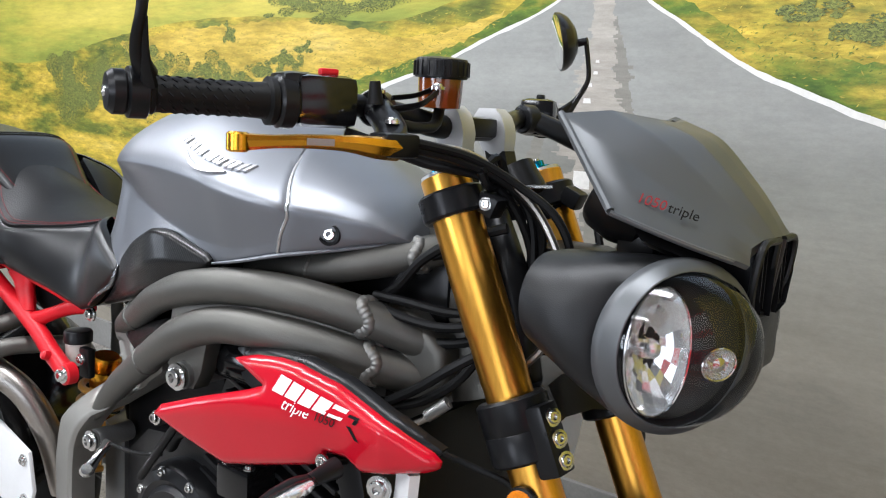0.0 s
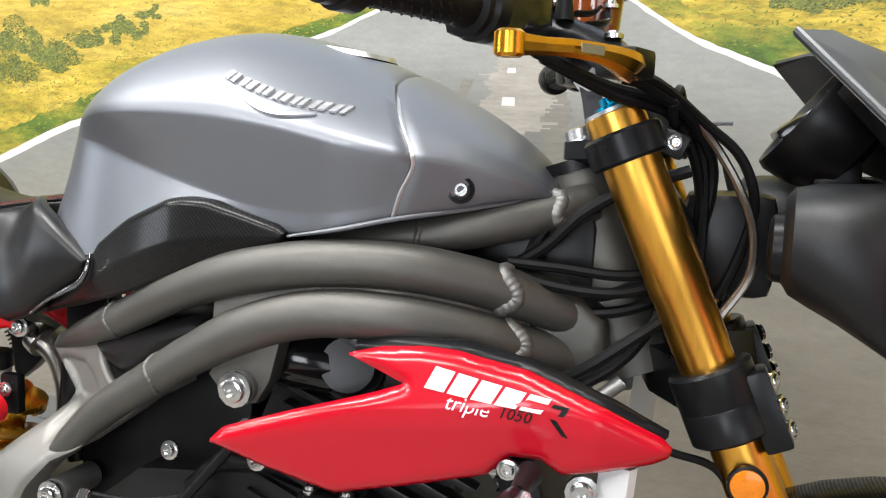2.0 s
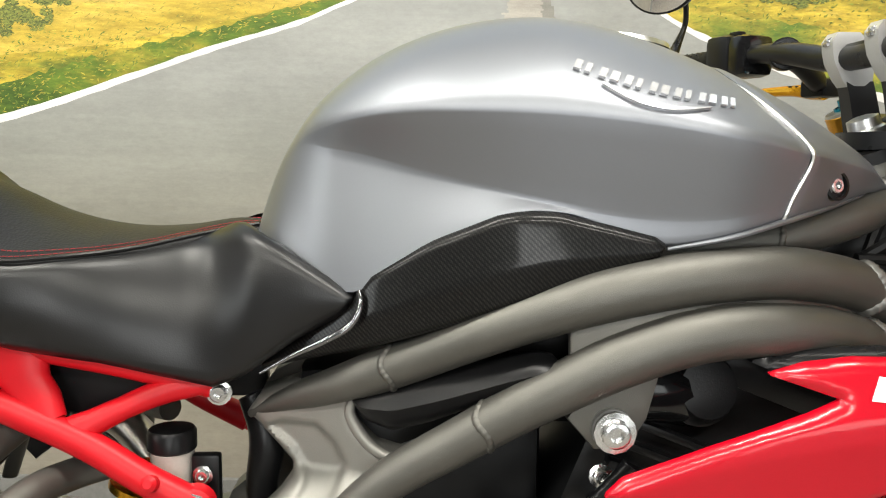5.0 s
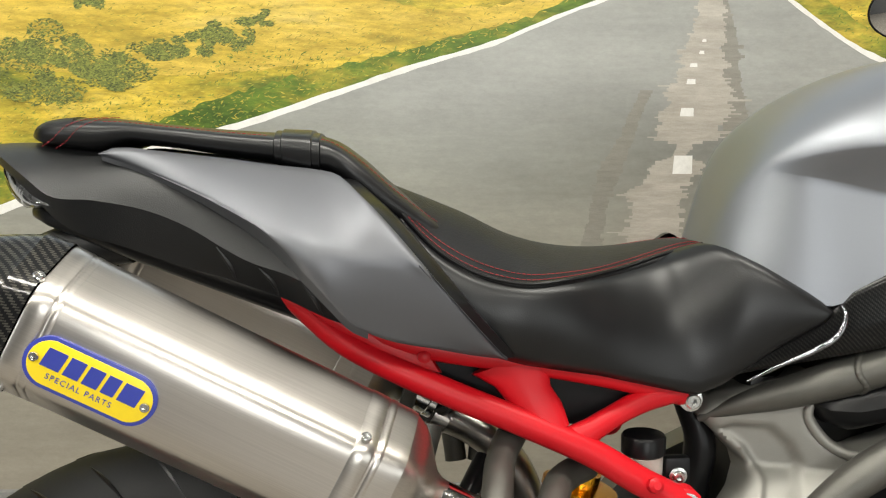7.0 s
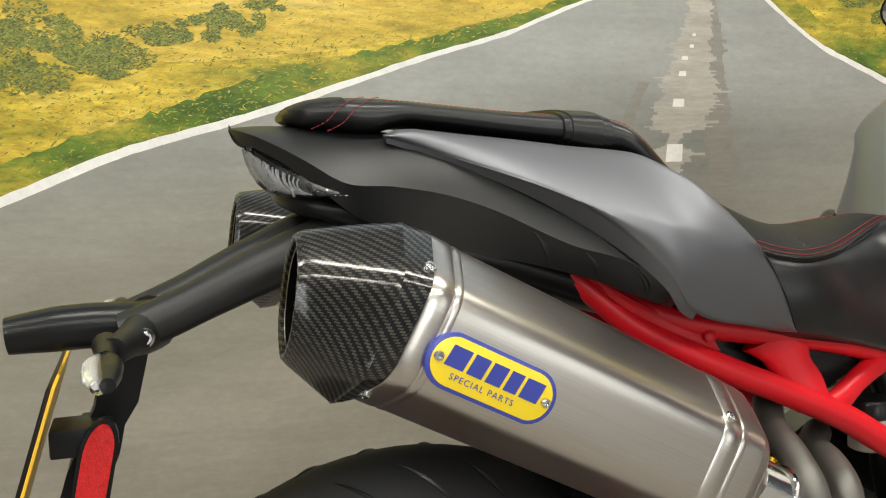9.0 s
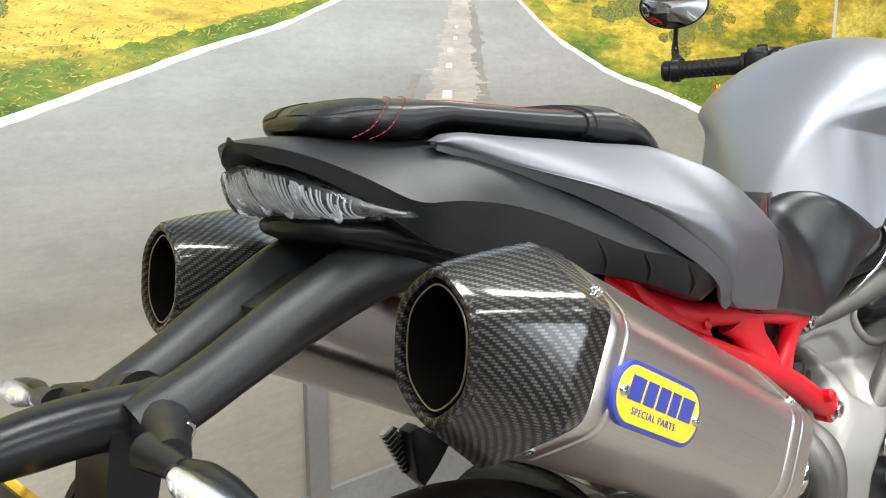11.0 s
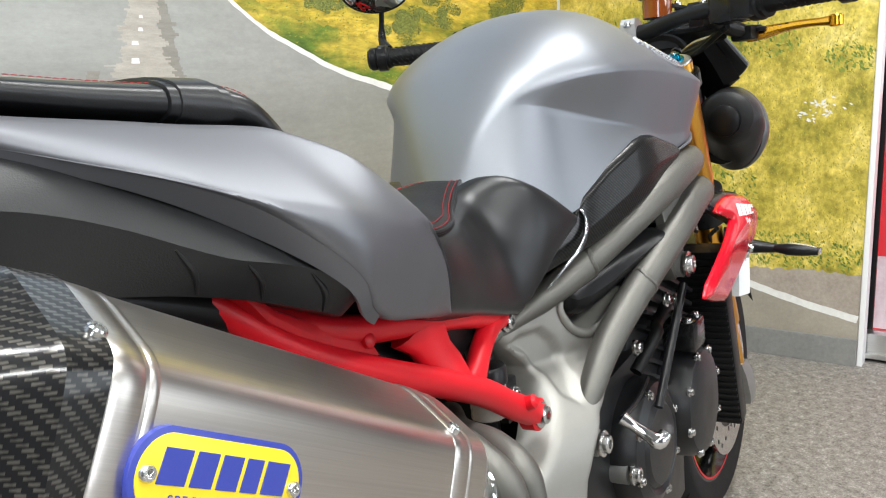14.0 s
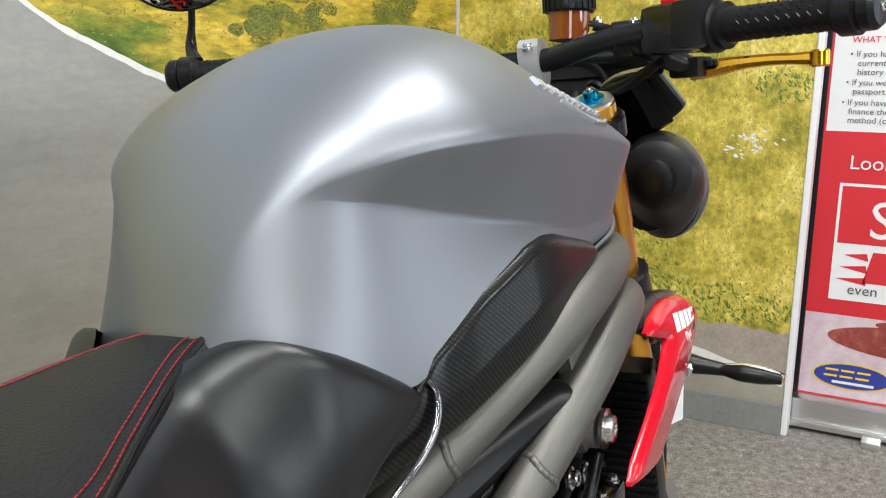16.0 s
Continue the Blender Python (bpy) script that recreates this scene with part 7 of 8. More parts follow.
    part("master_cylinder", tube([(0.990, s * 0.165, 1.046), (1.020, s * 0.185, 1.033), (1.045, s * 0.205, 1.020), (1.062, s * 0.230, 1.010)], [0.016, 0.016, 0.017, 0.012], 16, 12, None, 0.8), SATIN, bar, "black master cylinder")
    part("lever_bracket", box((-0.018, -0.020, -0.012), (0.018, 0.020, 0.012), 0.005, None, Matrix.Translation((1.062, s * 0.222, 1.010)) @ Matrix.Rotation(radians(s * 20), 4, "Z")), BLACK, bar)
    lever = [(1.068, s * 0.222, 1.006), (1.066, s * 0.245, 1.007), (1.056, s * 0.275, 1.010), (1.036, s * 0.312, 1.011), (1.012, s * 0.348, 1.009), (1.000, s * 0.366, 1.008)]
    lv = new("brake_lever" if s < 0 else "clutch_lever")
    lv.parent = bar
    part("blade", tube(lever, [0.013, 0.012, 0.0085, 0.0075, 0.0070, 0.0095], 30, 8, None, 0.75), GOLDLEVER, lv, "gold anodised lever blade", 30)
    part("ball_end", revolve((1.000, s * 0.366, 1.008), (0, 0, 1), [(-0.009, 0.008), (-0.007, 0.0105), (0.007, 0.0105), (0.009, 0.008), (0.009, 0.004), (-0.004, 0.004)], 20), GOLDLEVER, lv, "", 30)
    part("adjuster_wheel", revolve((1.060, s * 0.245, 1.010), (0, 0, 1), [(0, 0.010), (0.006, 0.010), (0.008, 0.007)], 12), BLACK, lv)
    for k in range(4):
        part("lever_hole", revolve(Vector(lever[1]).lerp(Vector(lever[3]), 0.12 + 0.17 * k) + Vector((0.001, 0, 0.0068)), (0.02, 0, 1), [(0, 0.0030), (0.0012, 0.0028)], 12), BLACK, lv)
    m0 = Vector((1.0405, s * 0.310, 1.011)) + Vector((0.0072, 0, 0.0))
    part("lever_mark", box((-0.0004, -0.013, -0.0032), (0.0004, 0.013, 0.0032), 0, None, Matrix.Translation(m0) @ Matrix.Rotation(radians(s * 30), 4, "Z")), CAST, lv)
bolt((0.996, -0.172, 1.064), (0, 0, 1), 0.006, 0.003, bar)
bolt((1.050, -0.212, 1.033), (0, 0, 1), 0.006, 0.003, bar)
part("brake_switch_boot", tube([(1.004, -0.185, 1.050), (1.004, -0.187, 1.074)], [0.009, 0.0055], 6, 12), RUBBER, bar)
res = new("brake_reservoir")
res.parent = bar
part("pot", revolve((1.016, -0.088, 1.050), (0.05, -0.04, 1), [(0.0, 0.012), (0.002, 0.024), (0.032, 0.0255), (0.036, 0.0255)], 30), AMBERFLUID, res, "amber fluid pot", 35)
capr = [(0.034, 0.029), (0.036, 0.0305), (0.052, 0.0305), (0.056, 0.028), (0.058, 0.012)]
part("pot_cap", revolve((1.016, -0.088, 1.050), (0.05, -0.04, 1), capr, 30), BLACK, res, "black ribbed cap", 35)
for a in np.linspace(0, 2 * math.pi, 22, endpoint=False):
    part("cap_rib", box((-0.0013, -0.001, 0), (0.0013, 0.0012, 0.016), 0.0004, None, Matrix.Translation((1.018 + 0.031 * math.cos(a), -0.0895 + 0.031 * math.sin(a), 1.086)) @ Matrix.Rotation(a + math.pi / 2, 4, "Z")), BLACK, res)
part("pot_bracket", tube([(1.022, -0.180, 1.045), (1.035, -0.150, 1.052), (1.030, -0.115, 1.066)], [0.006, 0.005, 0.006], 10, 8, None, 0.5), BLACK, res)
part("pot_bracket", tube([(1.010, -0.165, 1.058), (1.020, -0.140, 1.062), (1.022, -0.112, 1.070)], [0.004, 0.004, 0.005], 10, 8, None, 0.5), BLACK, res)
bolt((1.035, -0.118, 1.072), (0, 0, 1), 0.0055, 0.004, res)
part("pot_hose", tube([(1.018, -0.090, 1.050), (1.022, -0.10, 1.035), (1.03, -0.14, 1.028), (1.04, -0.19, 1.03)], 0.0065, 18, 10), RUBBER, res)

# ---- cables and hoses
cables = [
    ("brake_hose", [(1.050, -0.180, 1.012), (1.085, -0.12, 1.002), (1.115, -0.085, 0.975), (1.140, -0.066, 0.944), (1.160, -0.062, 0.912), (1.177, -0.060, 0.868), (1.176, -0.062, 0.827), (1.160, -0.066, 0.797), (1.135, -0.075, 0.765)], 0.0045, PIPE),
    ("cable", [(1.052, -0.185, 1.014), (1.09, -0.12, 0.998), (1.125, -0.080, 0.970), (1.160, -0.060, 0.940), (1.176, -0.050, 0.900), (1.168, -0.045, 0.850), (1.15, -0.045, 0.80)], 0.0050, RUBBER),
    ("cable", [(1.115, -0.085, 0.925), (1.06, -0.100, 0.905), (1.02, -0.108, 0.880), (0.985, -0.105, 0.845), (0.955, -0.10, 0.825)], 0.0060, RUBBER),
    ("cable", [(0.95, -0.108, 0.828), (1.0, -0.106, 0.826), (1.06, -0.098, 0.822), (1.11, -0.075, 0.83)], 0.0055, RUBBER),
    ("cable", [(0.95, -0.110, 0.818), (1.0, -0.112, 0.808), (1.06, -0.104, 0.806), (1.11, -0.08, 0.82)], 0.0055, RUBBER),
    ("cable", [(1.11, -0.10, 0.79), (1.075, -0.118, 0.765), (1.035, -0.125, 0.735), (0.99, -0.125, 0.708)], 0.0060, RUBBER),
    ("cable", [(1.045, -0.19, 1.010), (1.08, -0.13, 0.995), (1.11, -0.09, 0.975), (1.135, -0.05, 0.93), (1.125, -0.04, 0.85), (1.10, -0.04, 0.78)], 0.0055, RUBBER),
    ("cable", [(0.985, -0.21, 1.020), (1.04, -0.15, 0.998), (1.09, -0.10, 0.985), (1.12, -0.06, 0.95), (1.13, -0.05, 0.86), (1.12, -0.06, 0.75)], 0.005, RUBBER),
    ("cable", [(0.990, -0.20, 1.016), (1.045, -0.145, 0.990), (1.095, -0.095, 0.975), (1.125, -0.05, 0.90), (1.11, -0.03, 0.82), (1.06, -0.05, 0.79)], 0.005, RUBBER),
    ("cable", [(0.95, -0.10, 0.80), (1.0, -0.085, 0.795), (1.05, -0.075, 0.80), (1.09, -0.06, 0.82)], 0.006, RUBBER),
    ("cable", [(0.95, -0.105, 0.79), (1.0, -0.092, 0.78), (1.06, -0.085, 0.785), (1.10, -0.07, 0.80)], 0.006, RUBBER),
    ("cable", [(0.985, -0.12, 0.700), (1.03, -0.115, 0.715), (1.07, -0.10, 0.745), (1.10, -0.08, 0.80), (1.11, -0.06, 0.86)], 0.006, RUBBER),
    ("cable", [(0.96, -0.10, 0.82), (0.99, -0.085, 0.87), (1.03, -0.07, 0.885)], 0.006, RUBBER),
    ("cable", [(1.15, 0.06, 0.93), (1.17, 0.05, 0.85), (1.15, 0.03, 0.76)], 0.005, RUBBER),
    ("clutch_cable", [(1.07, -0.11, 0.72), (1.045, -0.12, 0.70), (1.02, -0.13, 0.685)], 0.004, PIPE),
    ("cable", [(1.08, -0.15, 0.68), (1.12, -0.13, 0.665), (1.16, -0.115, 0.65), (1.19, -0.12, 0.60)], 0.004, RUBBER),
]
for nm, pts, r, mat in cables:
    part(nm, tube(pts, r, 36, 8), mat, bike, "braided hose" if nm == "brake_hose" else "")
part("cable_ferrule", tube([(1.068, -0.112, 0.722), (1.045, -0.12, 0.702)], 0.0075, 5, 12), CAST, bike)
part("cable_tie", tube([(1.096, -0.115, 0.985), (1.10, -0.09, 1.0), (1.104, -0.08, 0.975), (1.098, -0.10, 0.968), (1.096, -0.115, 0.985)], 0.005, 16, 6), BLACK, bike)
part("cable_guide", tube([(1.10, -0.085, 0.962), (1.125, -0.066, 0.970), (1.150, -0.055, 0.972)], 0.002, 10, 6), STEEL, bike)
part("loom", tube([(1.06, -0.03, 0.93), (1.10, -0.05, 0.86), (1.12, -0.05, 0.78), (1.13, -0.03, 0.70)], [0.02, 0.026, 0.024, 0.02], 20, 10), BLACK, bike)
part("lamp_bracket", box((1.11, -0.040, 0.80), (1.20, 0.040, 0.905), 0.015), BLACK, bike)

# ---- headlights: a bucket that swells from a small back to the rim, turned outwards
def tilted(c, yaw, ry, rz, s, sides=44):
    """A ring about a level axis turned by yaw; s: which flank."""
    e = Vector((math.sin(yaw), s * -math.cos(yaw), 0))
    return [Vector(c) + e * (ry * math.cos(a)) + Vector((0, 0, rz * math.sin(a))) for a in np.linspace(0, 2 * math.pi, sides, endpoint=False)]


for s in (-1, 1):
    hl = new("headlight")
    hl.parent = bike
    hl.location = (-0.034, -0.03, 0) if s > 0 else (0, 0, 0)
    at = lambda x, y, z: (x, s * y, z)
    back = [((1.196, 0.148, 0.872), 0.05, 0.018, 0.016), ((1.197, 0.148, 0.872), 0.05, 0.038, 0.036), ((1.204, 0.147, 0.871), 0.07, 0.050, 0.046), ((1.222, 0.145, 0.868), 0.12, 0.058, 0.053), ((1.248, 0.142, 0.862), 0.24, 0.066, 0.060), ((1.280, 0.136, 0.854), 0.40, 0.076, 0.070), ((1.310, 0.128, 0.846), 0.55, 0.083, 0.079), ((1.326, 0.1245, 0.842), 0.62, 0.0845, 0.081)]
    part("bucket", loft([tilted(at(*c), yaw, ry, rz, s) for c, yaw, ry, rz in back]), GRAIN, hl, "satin black headlight bucket", 35)
    c0, n = Vector((1.326, s * 0.1245, 0.842)), Vector((math.cos(0.62), s * math.sin(0.62), 0))
    inward = Vector((math.sin(0.62), s * -math.cos(0.62), 0))
    rim = lambda d, r, yaw=0.5, k=0.965, off=0.0: tilted(c0 + n * d + inward * off, yaw, r, r * k, s)
    part("bezel", loft([rim(0.001, 0.0835, 0.62), rim(0.002, 0.0865, 0.62), rim(0.009, 0.0865, 0.60), rim(0.012, 0.0850, 0.58), rim(0.019, 0.0768), rim(0.0195, 0.0755), rim(0.016, 0.0745)], None, (False, False)), COWLGREY, hl, "satin grey headlight rim", 28)
    part("lens", loft([rim(0.018, 0.0748), rim(0.030, 0.0715, off=0.007), rim(0.043, 0.0610, off=0.013), rim(0.053, 0.0460, off=0.018), rim(0.060, 0.0260, off=0.021), rim(0.062, 0.0060, off=0.022)], None, (False, True)), LENS, hl, "clear domed lens", 60)
    part("cavity", loft([rim(0.017, 0.0740), rim(0.0, 0.0735), rim(-0.030, 0.0700), rim(-0.031, 0.006)], None, (False, True)), BLACK, hl, "black lamp cavity", 40)
    for off, up, ry, rz, deep, name in ((-0.030, 0.0, 0.037, 0.060, 0.024, "main_reflector"), (0.036, -0.014, 0.020, 0.015, 0.018, "small_reflector")):
        cc = c0 + inward * off + Vector((0, 0, up))
        lamp_ring = lambda d, k: tilted(cc + n * d, 0.50, ry * k, rz * k, s, 18)
        rnd = random.Random(31)
        bowl = [lamp_ring(0.022, 1.0)]
        for k in (0.86, 0.70, 0.54, 0.38, 0.22):
            bowl.append([p + n * (deep * rnd.uniform(-0.10, 0.10)) for p in lamp_ring(0.022 - deep * (1 - k * k), k)])
        part(name, loft(bowl, None, (False, True)), REFLECTOR, hl, "faceted bright reflector", 2)
        part("reflector_rim", tube(lamp_ring(0.022, 1.0) + lamp_ring(0.022, 1.0)[:1], 0.0014, 60, 6), CHROME, hl)
        part("bulb", revolve(cc + n * (0.022 - deep), n, [(0, 0.011), (0.010, 0.010), (0.018, 0.007), (0.020, 0.002)], 18), CHROME, hl)
    hb, ha = Vector((1.199, s * 0.146, 0.864)), Vector((1, s * 0.05, 0))
    part("bulb_cover", revolve(hb, -ha, [(0, 0.030), (0.010, 0.029), (0.013, 0.024), (0.014, 0.010)], 28), BLACK, hl)
    bolt(hb + Vector((0.004, s * -0.006, 0.036)), -ha, 0.007, 0.004, hl, True, SATIN)

# ---- fly screen cowl
ROWS = [
    [(1.275, -0.174, 0.965), (1.236, -0.152, 1.006), (1.194, -0.129, 1.050), (1.227, -0.086, 1.056), (1.258, -0.043, 1.050), (1.262, 0.0, 1.048)],
    [(1.303, -0.157, 0.953), (1.276, -0.145, 0.986), (1.248, -0.128, 1.020), (1.272, -0.086, 1.034), (1.296, -0.042, 1.034), (1.300, 0.0, 1.033)],
    [(1.335, -0.128, 0.938), (1.315, -0.122, 0.962), (1.298, -0.110, 0.986), (1.314, -0.075, 1.002), (1.330, -0.036, 1.003), (1.334, 0.0, 1.002)],
    [(1.364, -0.096, 0.925), (1.354, -0.093, 0.940), (1.348, -0.086, 0.952), (1.356, -0.060, 0.960), (1.366, -0.030, 0.962), (1.369, 0.0, 0.962)],
    [(1.374, -0.076, 0.918), (1.373, -0.074, 0.926), (1.372, -0.069, 0.934), (1.376, -0.050, 0.940), (1.381, -0.025, 0.942), (1.382, 0.0, 0.942)],
]
cowl = new("fly_screen")
cowl.parent = bike


def cowl_sheet(push):
    cols = []
    for row in ROWS:
        full = row + [(x, -y, z) for x, y, z in row[-2::-1]]
        segs = []
        for a, b in zip(full, full[1:]):
            segs += [tuple(np.array(a) + (np.array(b) - np.array(a)) * t) for t in (0, 0.1, 0.5, 0.9)]
        segs.append(full[-1])
        cols.append(segs)
    out = []
    for k in range(len(cols[0])):
        out.append(catmull([c[k] for c in cols], 24))
    rings = [[Vector(out[k][j]) + Vector((-0.6, 0, -0.8)) * push for k in range(len(out))] for j in range(24)]
    return rings


outer, inner = cowl_sheet(0.0), cowl_sheet(0.005)
part("screen_shell", loft([o + i[::-1] for o, i in zip(outer, inner)]), COWLGREY, cowl, "satin grey fly screen", 25)
part("screen_edge", tube([tuple(Vector(p)) for p in (ROWS[0][0], ROWS[0][1], ROWS[0][2])], 0.004, 16, 8), COWLGREY, cowl)
part("screen_edge", tube([(p[0], p[1], p[2] - 0.002) for p in (ROWS[0][0], ROWS[1][0], ROWS[2][0], ROWS[3][0])], 0.003, 16, 8), COWLGREY, cowl)
part("screen_back", loft([[Vector(p) + Vector((-0.008, 0, -0.012)) for p in r] + [Vector((q.x - 0.012, q.y * 0.8, q.z - 0.022)) for q in [Vector(p) for p in r[::-1]]] for r in (outer[6], outer[12], outer[20])]), BLACK, cowl)
for s in (-1, 1):
    part("duct_rim", loft([[(x + d, s * y, z) for y, z in ((0.008, 0.938), (0.058, 0.932), (0.062, 0.900), (0.045, 0.868), (0.012, 0.862))] + [(x + d - 0.001, s * y, z) for y, z in ((0.016, 0.870), (0.042, 0.876), (0.055, 0.902), (0.052, 0.925), (0.014, 0.930))][:0] for x, d in ((1.313, 0), (1.368, 0), (1.380, 0))], None, (True, False)), BLACK, cowl, "black air duct")
    part("duct_lip", tube([(1.380, s * 0.008, 0.938), (1.379, s * 0.058, 0.932), (1.375, s * 0.062, 0.900), (1.371, s * 0.045, 0.868), (1.371, s * 0.012, 0.862), (1.380, s * 0.008, 0.938)], 0.004, 30, 8), GRAIN, cowl)
    for k in range(3):
        part("duct_vane", box((1.343, -0.001, -0.03), (1.375, 0.001, 0.03), 0, None, Matrix.Translation((0, s * (0.022 + 0.012 * k), 0.90))), BLACK, cowl)
part("chin", box((1.30, -0.055, 0.80), (1.375, 0.055, 0.868), 0.012), BLACK, cowl)


def cowl_words(words, a, b, size, material):
    p, q = Vector(a), Vector(b)
    ex = (q - p).normalized()
    nrm = Vector((0.45, -0.75, 0.48))
    ez = (Vector((-0.35, 0.25, 0.9)) - ex * ex.dot(Vector((-0.35, 0.25, 0.9)))).normalized()
    m = Matrix((ex, ez, ex.cross(ez))).transposed().to_4x4()
    m.translation = p + ex.cross(ez) * 0.0060
    text_mesh("screen_words", words, size, m, material, cowl, 0.0002, "", 0.2)


cowl_words("1050", (1.284, -0.146, 0.971), (1.337, -0.105, 0.953), 0.0145, STITCH)
cowl_words("triple", (1.3075, -0.129, 0.963), (1.337, -0.105, 0.953), 0.0145, BLACK)

# ---- clocks
clock = new("instruments")
clock.parent = bike
ca = Vector((-0.80, -0.02, 0.60))
part("dial_shell", revolve((1.238, -0.012, 0.975), ca, [(-0.045, 0.030), (-0.036, 0.054), (-0.010, 0.066), (0.018, 0.069), (0.025, 0.066), (0.024, 0.062), (0.016, 0.056)], 40), BLACK, clock, "black instrument shell", 35)
part("dial_glass", revolve((1.238, -0.012, 0.975), ca, [(0.0145, 0.057), (0.0155, 0.056), (0.016, 0.02)], 36), DIAL, clock, "dark dial face")
part("digital_display", box((-0.03, -0.05, -0.012), (0.02, 0.05, 0.008), 0.006, None, Matrix.Translation((1.222, 0.085, 0.98)) @ Matrix.Rotation(radians(-37), 4, "Y")), GLOSS, clock)
part("clock_bracket", box((1.225, -0.05, 0.90), (1.27, 0.05, 0.945), 0.012), BLACK, clock)
part("ignition_barrel", tube([(1.085, 0.0, 0.955), (1.065, 0, 0.985)], [0.028, 0.026], 6, 20), BLACK, clock)

# ---- engine and radiator
eng = new("engine")
eng.parent = bike
part("crankcase", loft([[(x, -w, z0), (x, -w, z1), (x, w, z1), (x, w, z0)] for x, w, z0, z1 in ((0.46, 0.11, 0.34, 0.50), (0.54, 0.13, 0.29, 0.56), (0.70, 0.135, 0.27, 0.58), (0.86, 0.13, 0.28, 0.54), (0.93, 0.11, 0.33, 0.48))]), ENGINE, eng, "black painted crankcase", 25)
part("cylinder_block", box((-0.12, -0.125, -0.11), (0.10, 0.125, 0.13), 0.012, None, Matrix.Translation((0.80, 0, 0.60)) @ Matrix.Rotation(radians(22), 4, "Y")), ENGINE, eng, "black cylinder block")
part("cam_cover", box((-0.12, -0.13, 0.11), (0.11, 0.13, 0.16), 0.02, None, Matrix.Translation((0.80, 0, 0.60)) @ Matrix.Rotation(radians(22), 4, "Y")), ENGINE, eng)
for k in range(9):
    part("cooling_fin", box((-0.118, -0.142, -0.10 + 0.022 * k), (0.104, -0.12, -0.093 + 0.022 * k), 0.002, None, Matrix.Translation((0.81, 0, 0.565)) @ Matrix.Rotation(radians(22), 4, "Y")), ENGINE, eng)
part("clutch_cover", revolve((0.645, -0.130, 0.450), (0, -1, 0), [(0, 0.094), (0.02, 0.093), (0.034, 0.085), (0.040, 0.070), (0.036, 0.062), (0.042, 0.055), (0.044, 0.02)], 40), ENGINE, eng, "dark cast clutch cover", 35)
part("alternator_cover", revolve((0.815, -0.130, 0.455), (0, -1, 0), [(0, 0.088), (0.04, 0.086), (0.055, 0.078), (0.060, 0.06), (0.061, 0.02)], 40), ENGINE, eng, "black round engine cover", 35)
for c, r, out in (((0.645, 0.450), 0.080, -0.165), ((0.815, 0.455), 0.079, -0.183)):
    for a in np.linspace(0.3, 2 * math.pi + 0.3, 8, endpoint=False):
        bolt((c[0] + r * math.cos(a), out, c[1] + r * math.sin(a)), (0, -1, 0), 0.006, 0.005, eng)
part("sensor_box", box((0.765, -0.19, 0.545), (0.825, -0.14, 0.59), 0.006), GLOSS, eng)
for q in ((0.775, 0.59), (0.815, 0.59)):
    bolt((q[0], -0.178, q[1]), (0, 0, 1), 0.006, 0.005, eng)
part("throttle_body", tube([(0.66, -0.10, 0.70), (0.74, -0.135, 0.715), (0.80, -0.12, 0.70)], [0.03, 0.035, 0.03], 14, 14), GLOSS, eng, "gloss black throttle body")
part("throttle_body", revolve((0.79, -0.10, 0.705), (0.2, -1, 0.2), [(0, 0.036), (0.04, 0.036), (0.045, 0.03), (0.055, 0.028), (0.056, 0.01)], 26), ENGINE, eng)
part("airbox", box((0.62, -0.115, 0.70), (0.98, 0.115, 0.80), 0.02), BLACK, eng)
part("starter_hose", tube([(0.62, -0.15, 0.56), (0.67, -0.165, 0.60), (0.72, -0.15, 0.60), (0.78, -0.15, 0.62)], 0.009, 20, 10), RUBBER, eng)
part("linkage_rod", tube([(0.60, -0.185, 0.52), (0.72, -0.192, 0.66)], 0.006, 6, 10), BLACK, eng)
part("inner_block", box((0.42, -0.09, 0.45), (0.66, 0.09, 0.72), 0.02), BLACK, eng)
for at in ((0.735, -0.175, 0.632), (0.715, -0.178, 0.612), (0.70, -0.172, 0.642), (0.60, -0.16, 0.60)):
    bolt(at, (0, -1, 0.1), 0.008, 0.007, eng)
part("brake_pedal", tube([(0.501, -0.172, 0.540), (0.503, -0.184, 0.531), (0.507, -0.200, 0.519), (0.511, -0.214, 0.511), (0.520, -0.219, 0.518)], [0.009, 0.0065, 0.0075, 0.011, 0.008], 20, 12), CHROME, bike, "polished linkage lever")
part("pedal_rod", tube([(0.501, -0.172, 0.540), (0.56, -0.170, 0.540), (0.62, -0.166, 0.552)], 0.0030, 10, 6), BLACK, bike)
rad = new("radiator")
rad.parent = bike
part("core", box((-0.02, -0.185, -0.17), (0.02, 0.185, 0.17), 0.006, None, Matrix.Translation((1.02, 0, 0.50)) @ Matrix.Rotation(radians(-14), 4, "Y")), BLACK, rad, "black radiator core")
for k in range(26):
    part("core_fin", box((-0.023, -0.182, -0.16 + 0.0125 * k), (-0.019, 0.182, -0.156 + 0.0125 * k), 0, None, Matrix.Translation((1.02, 0, 0.50)) @ Matrix.Rotation(radians(-14), 4, "Y")), ENGINE, rad)
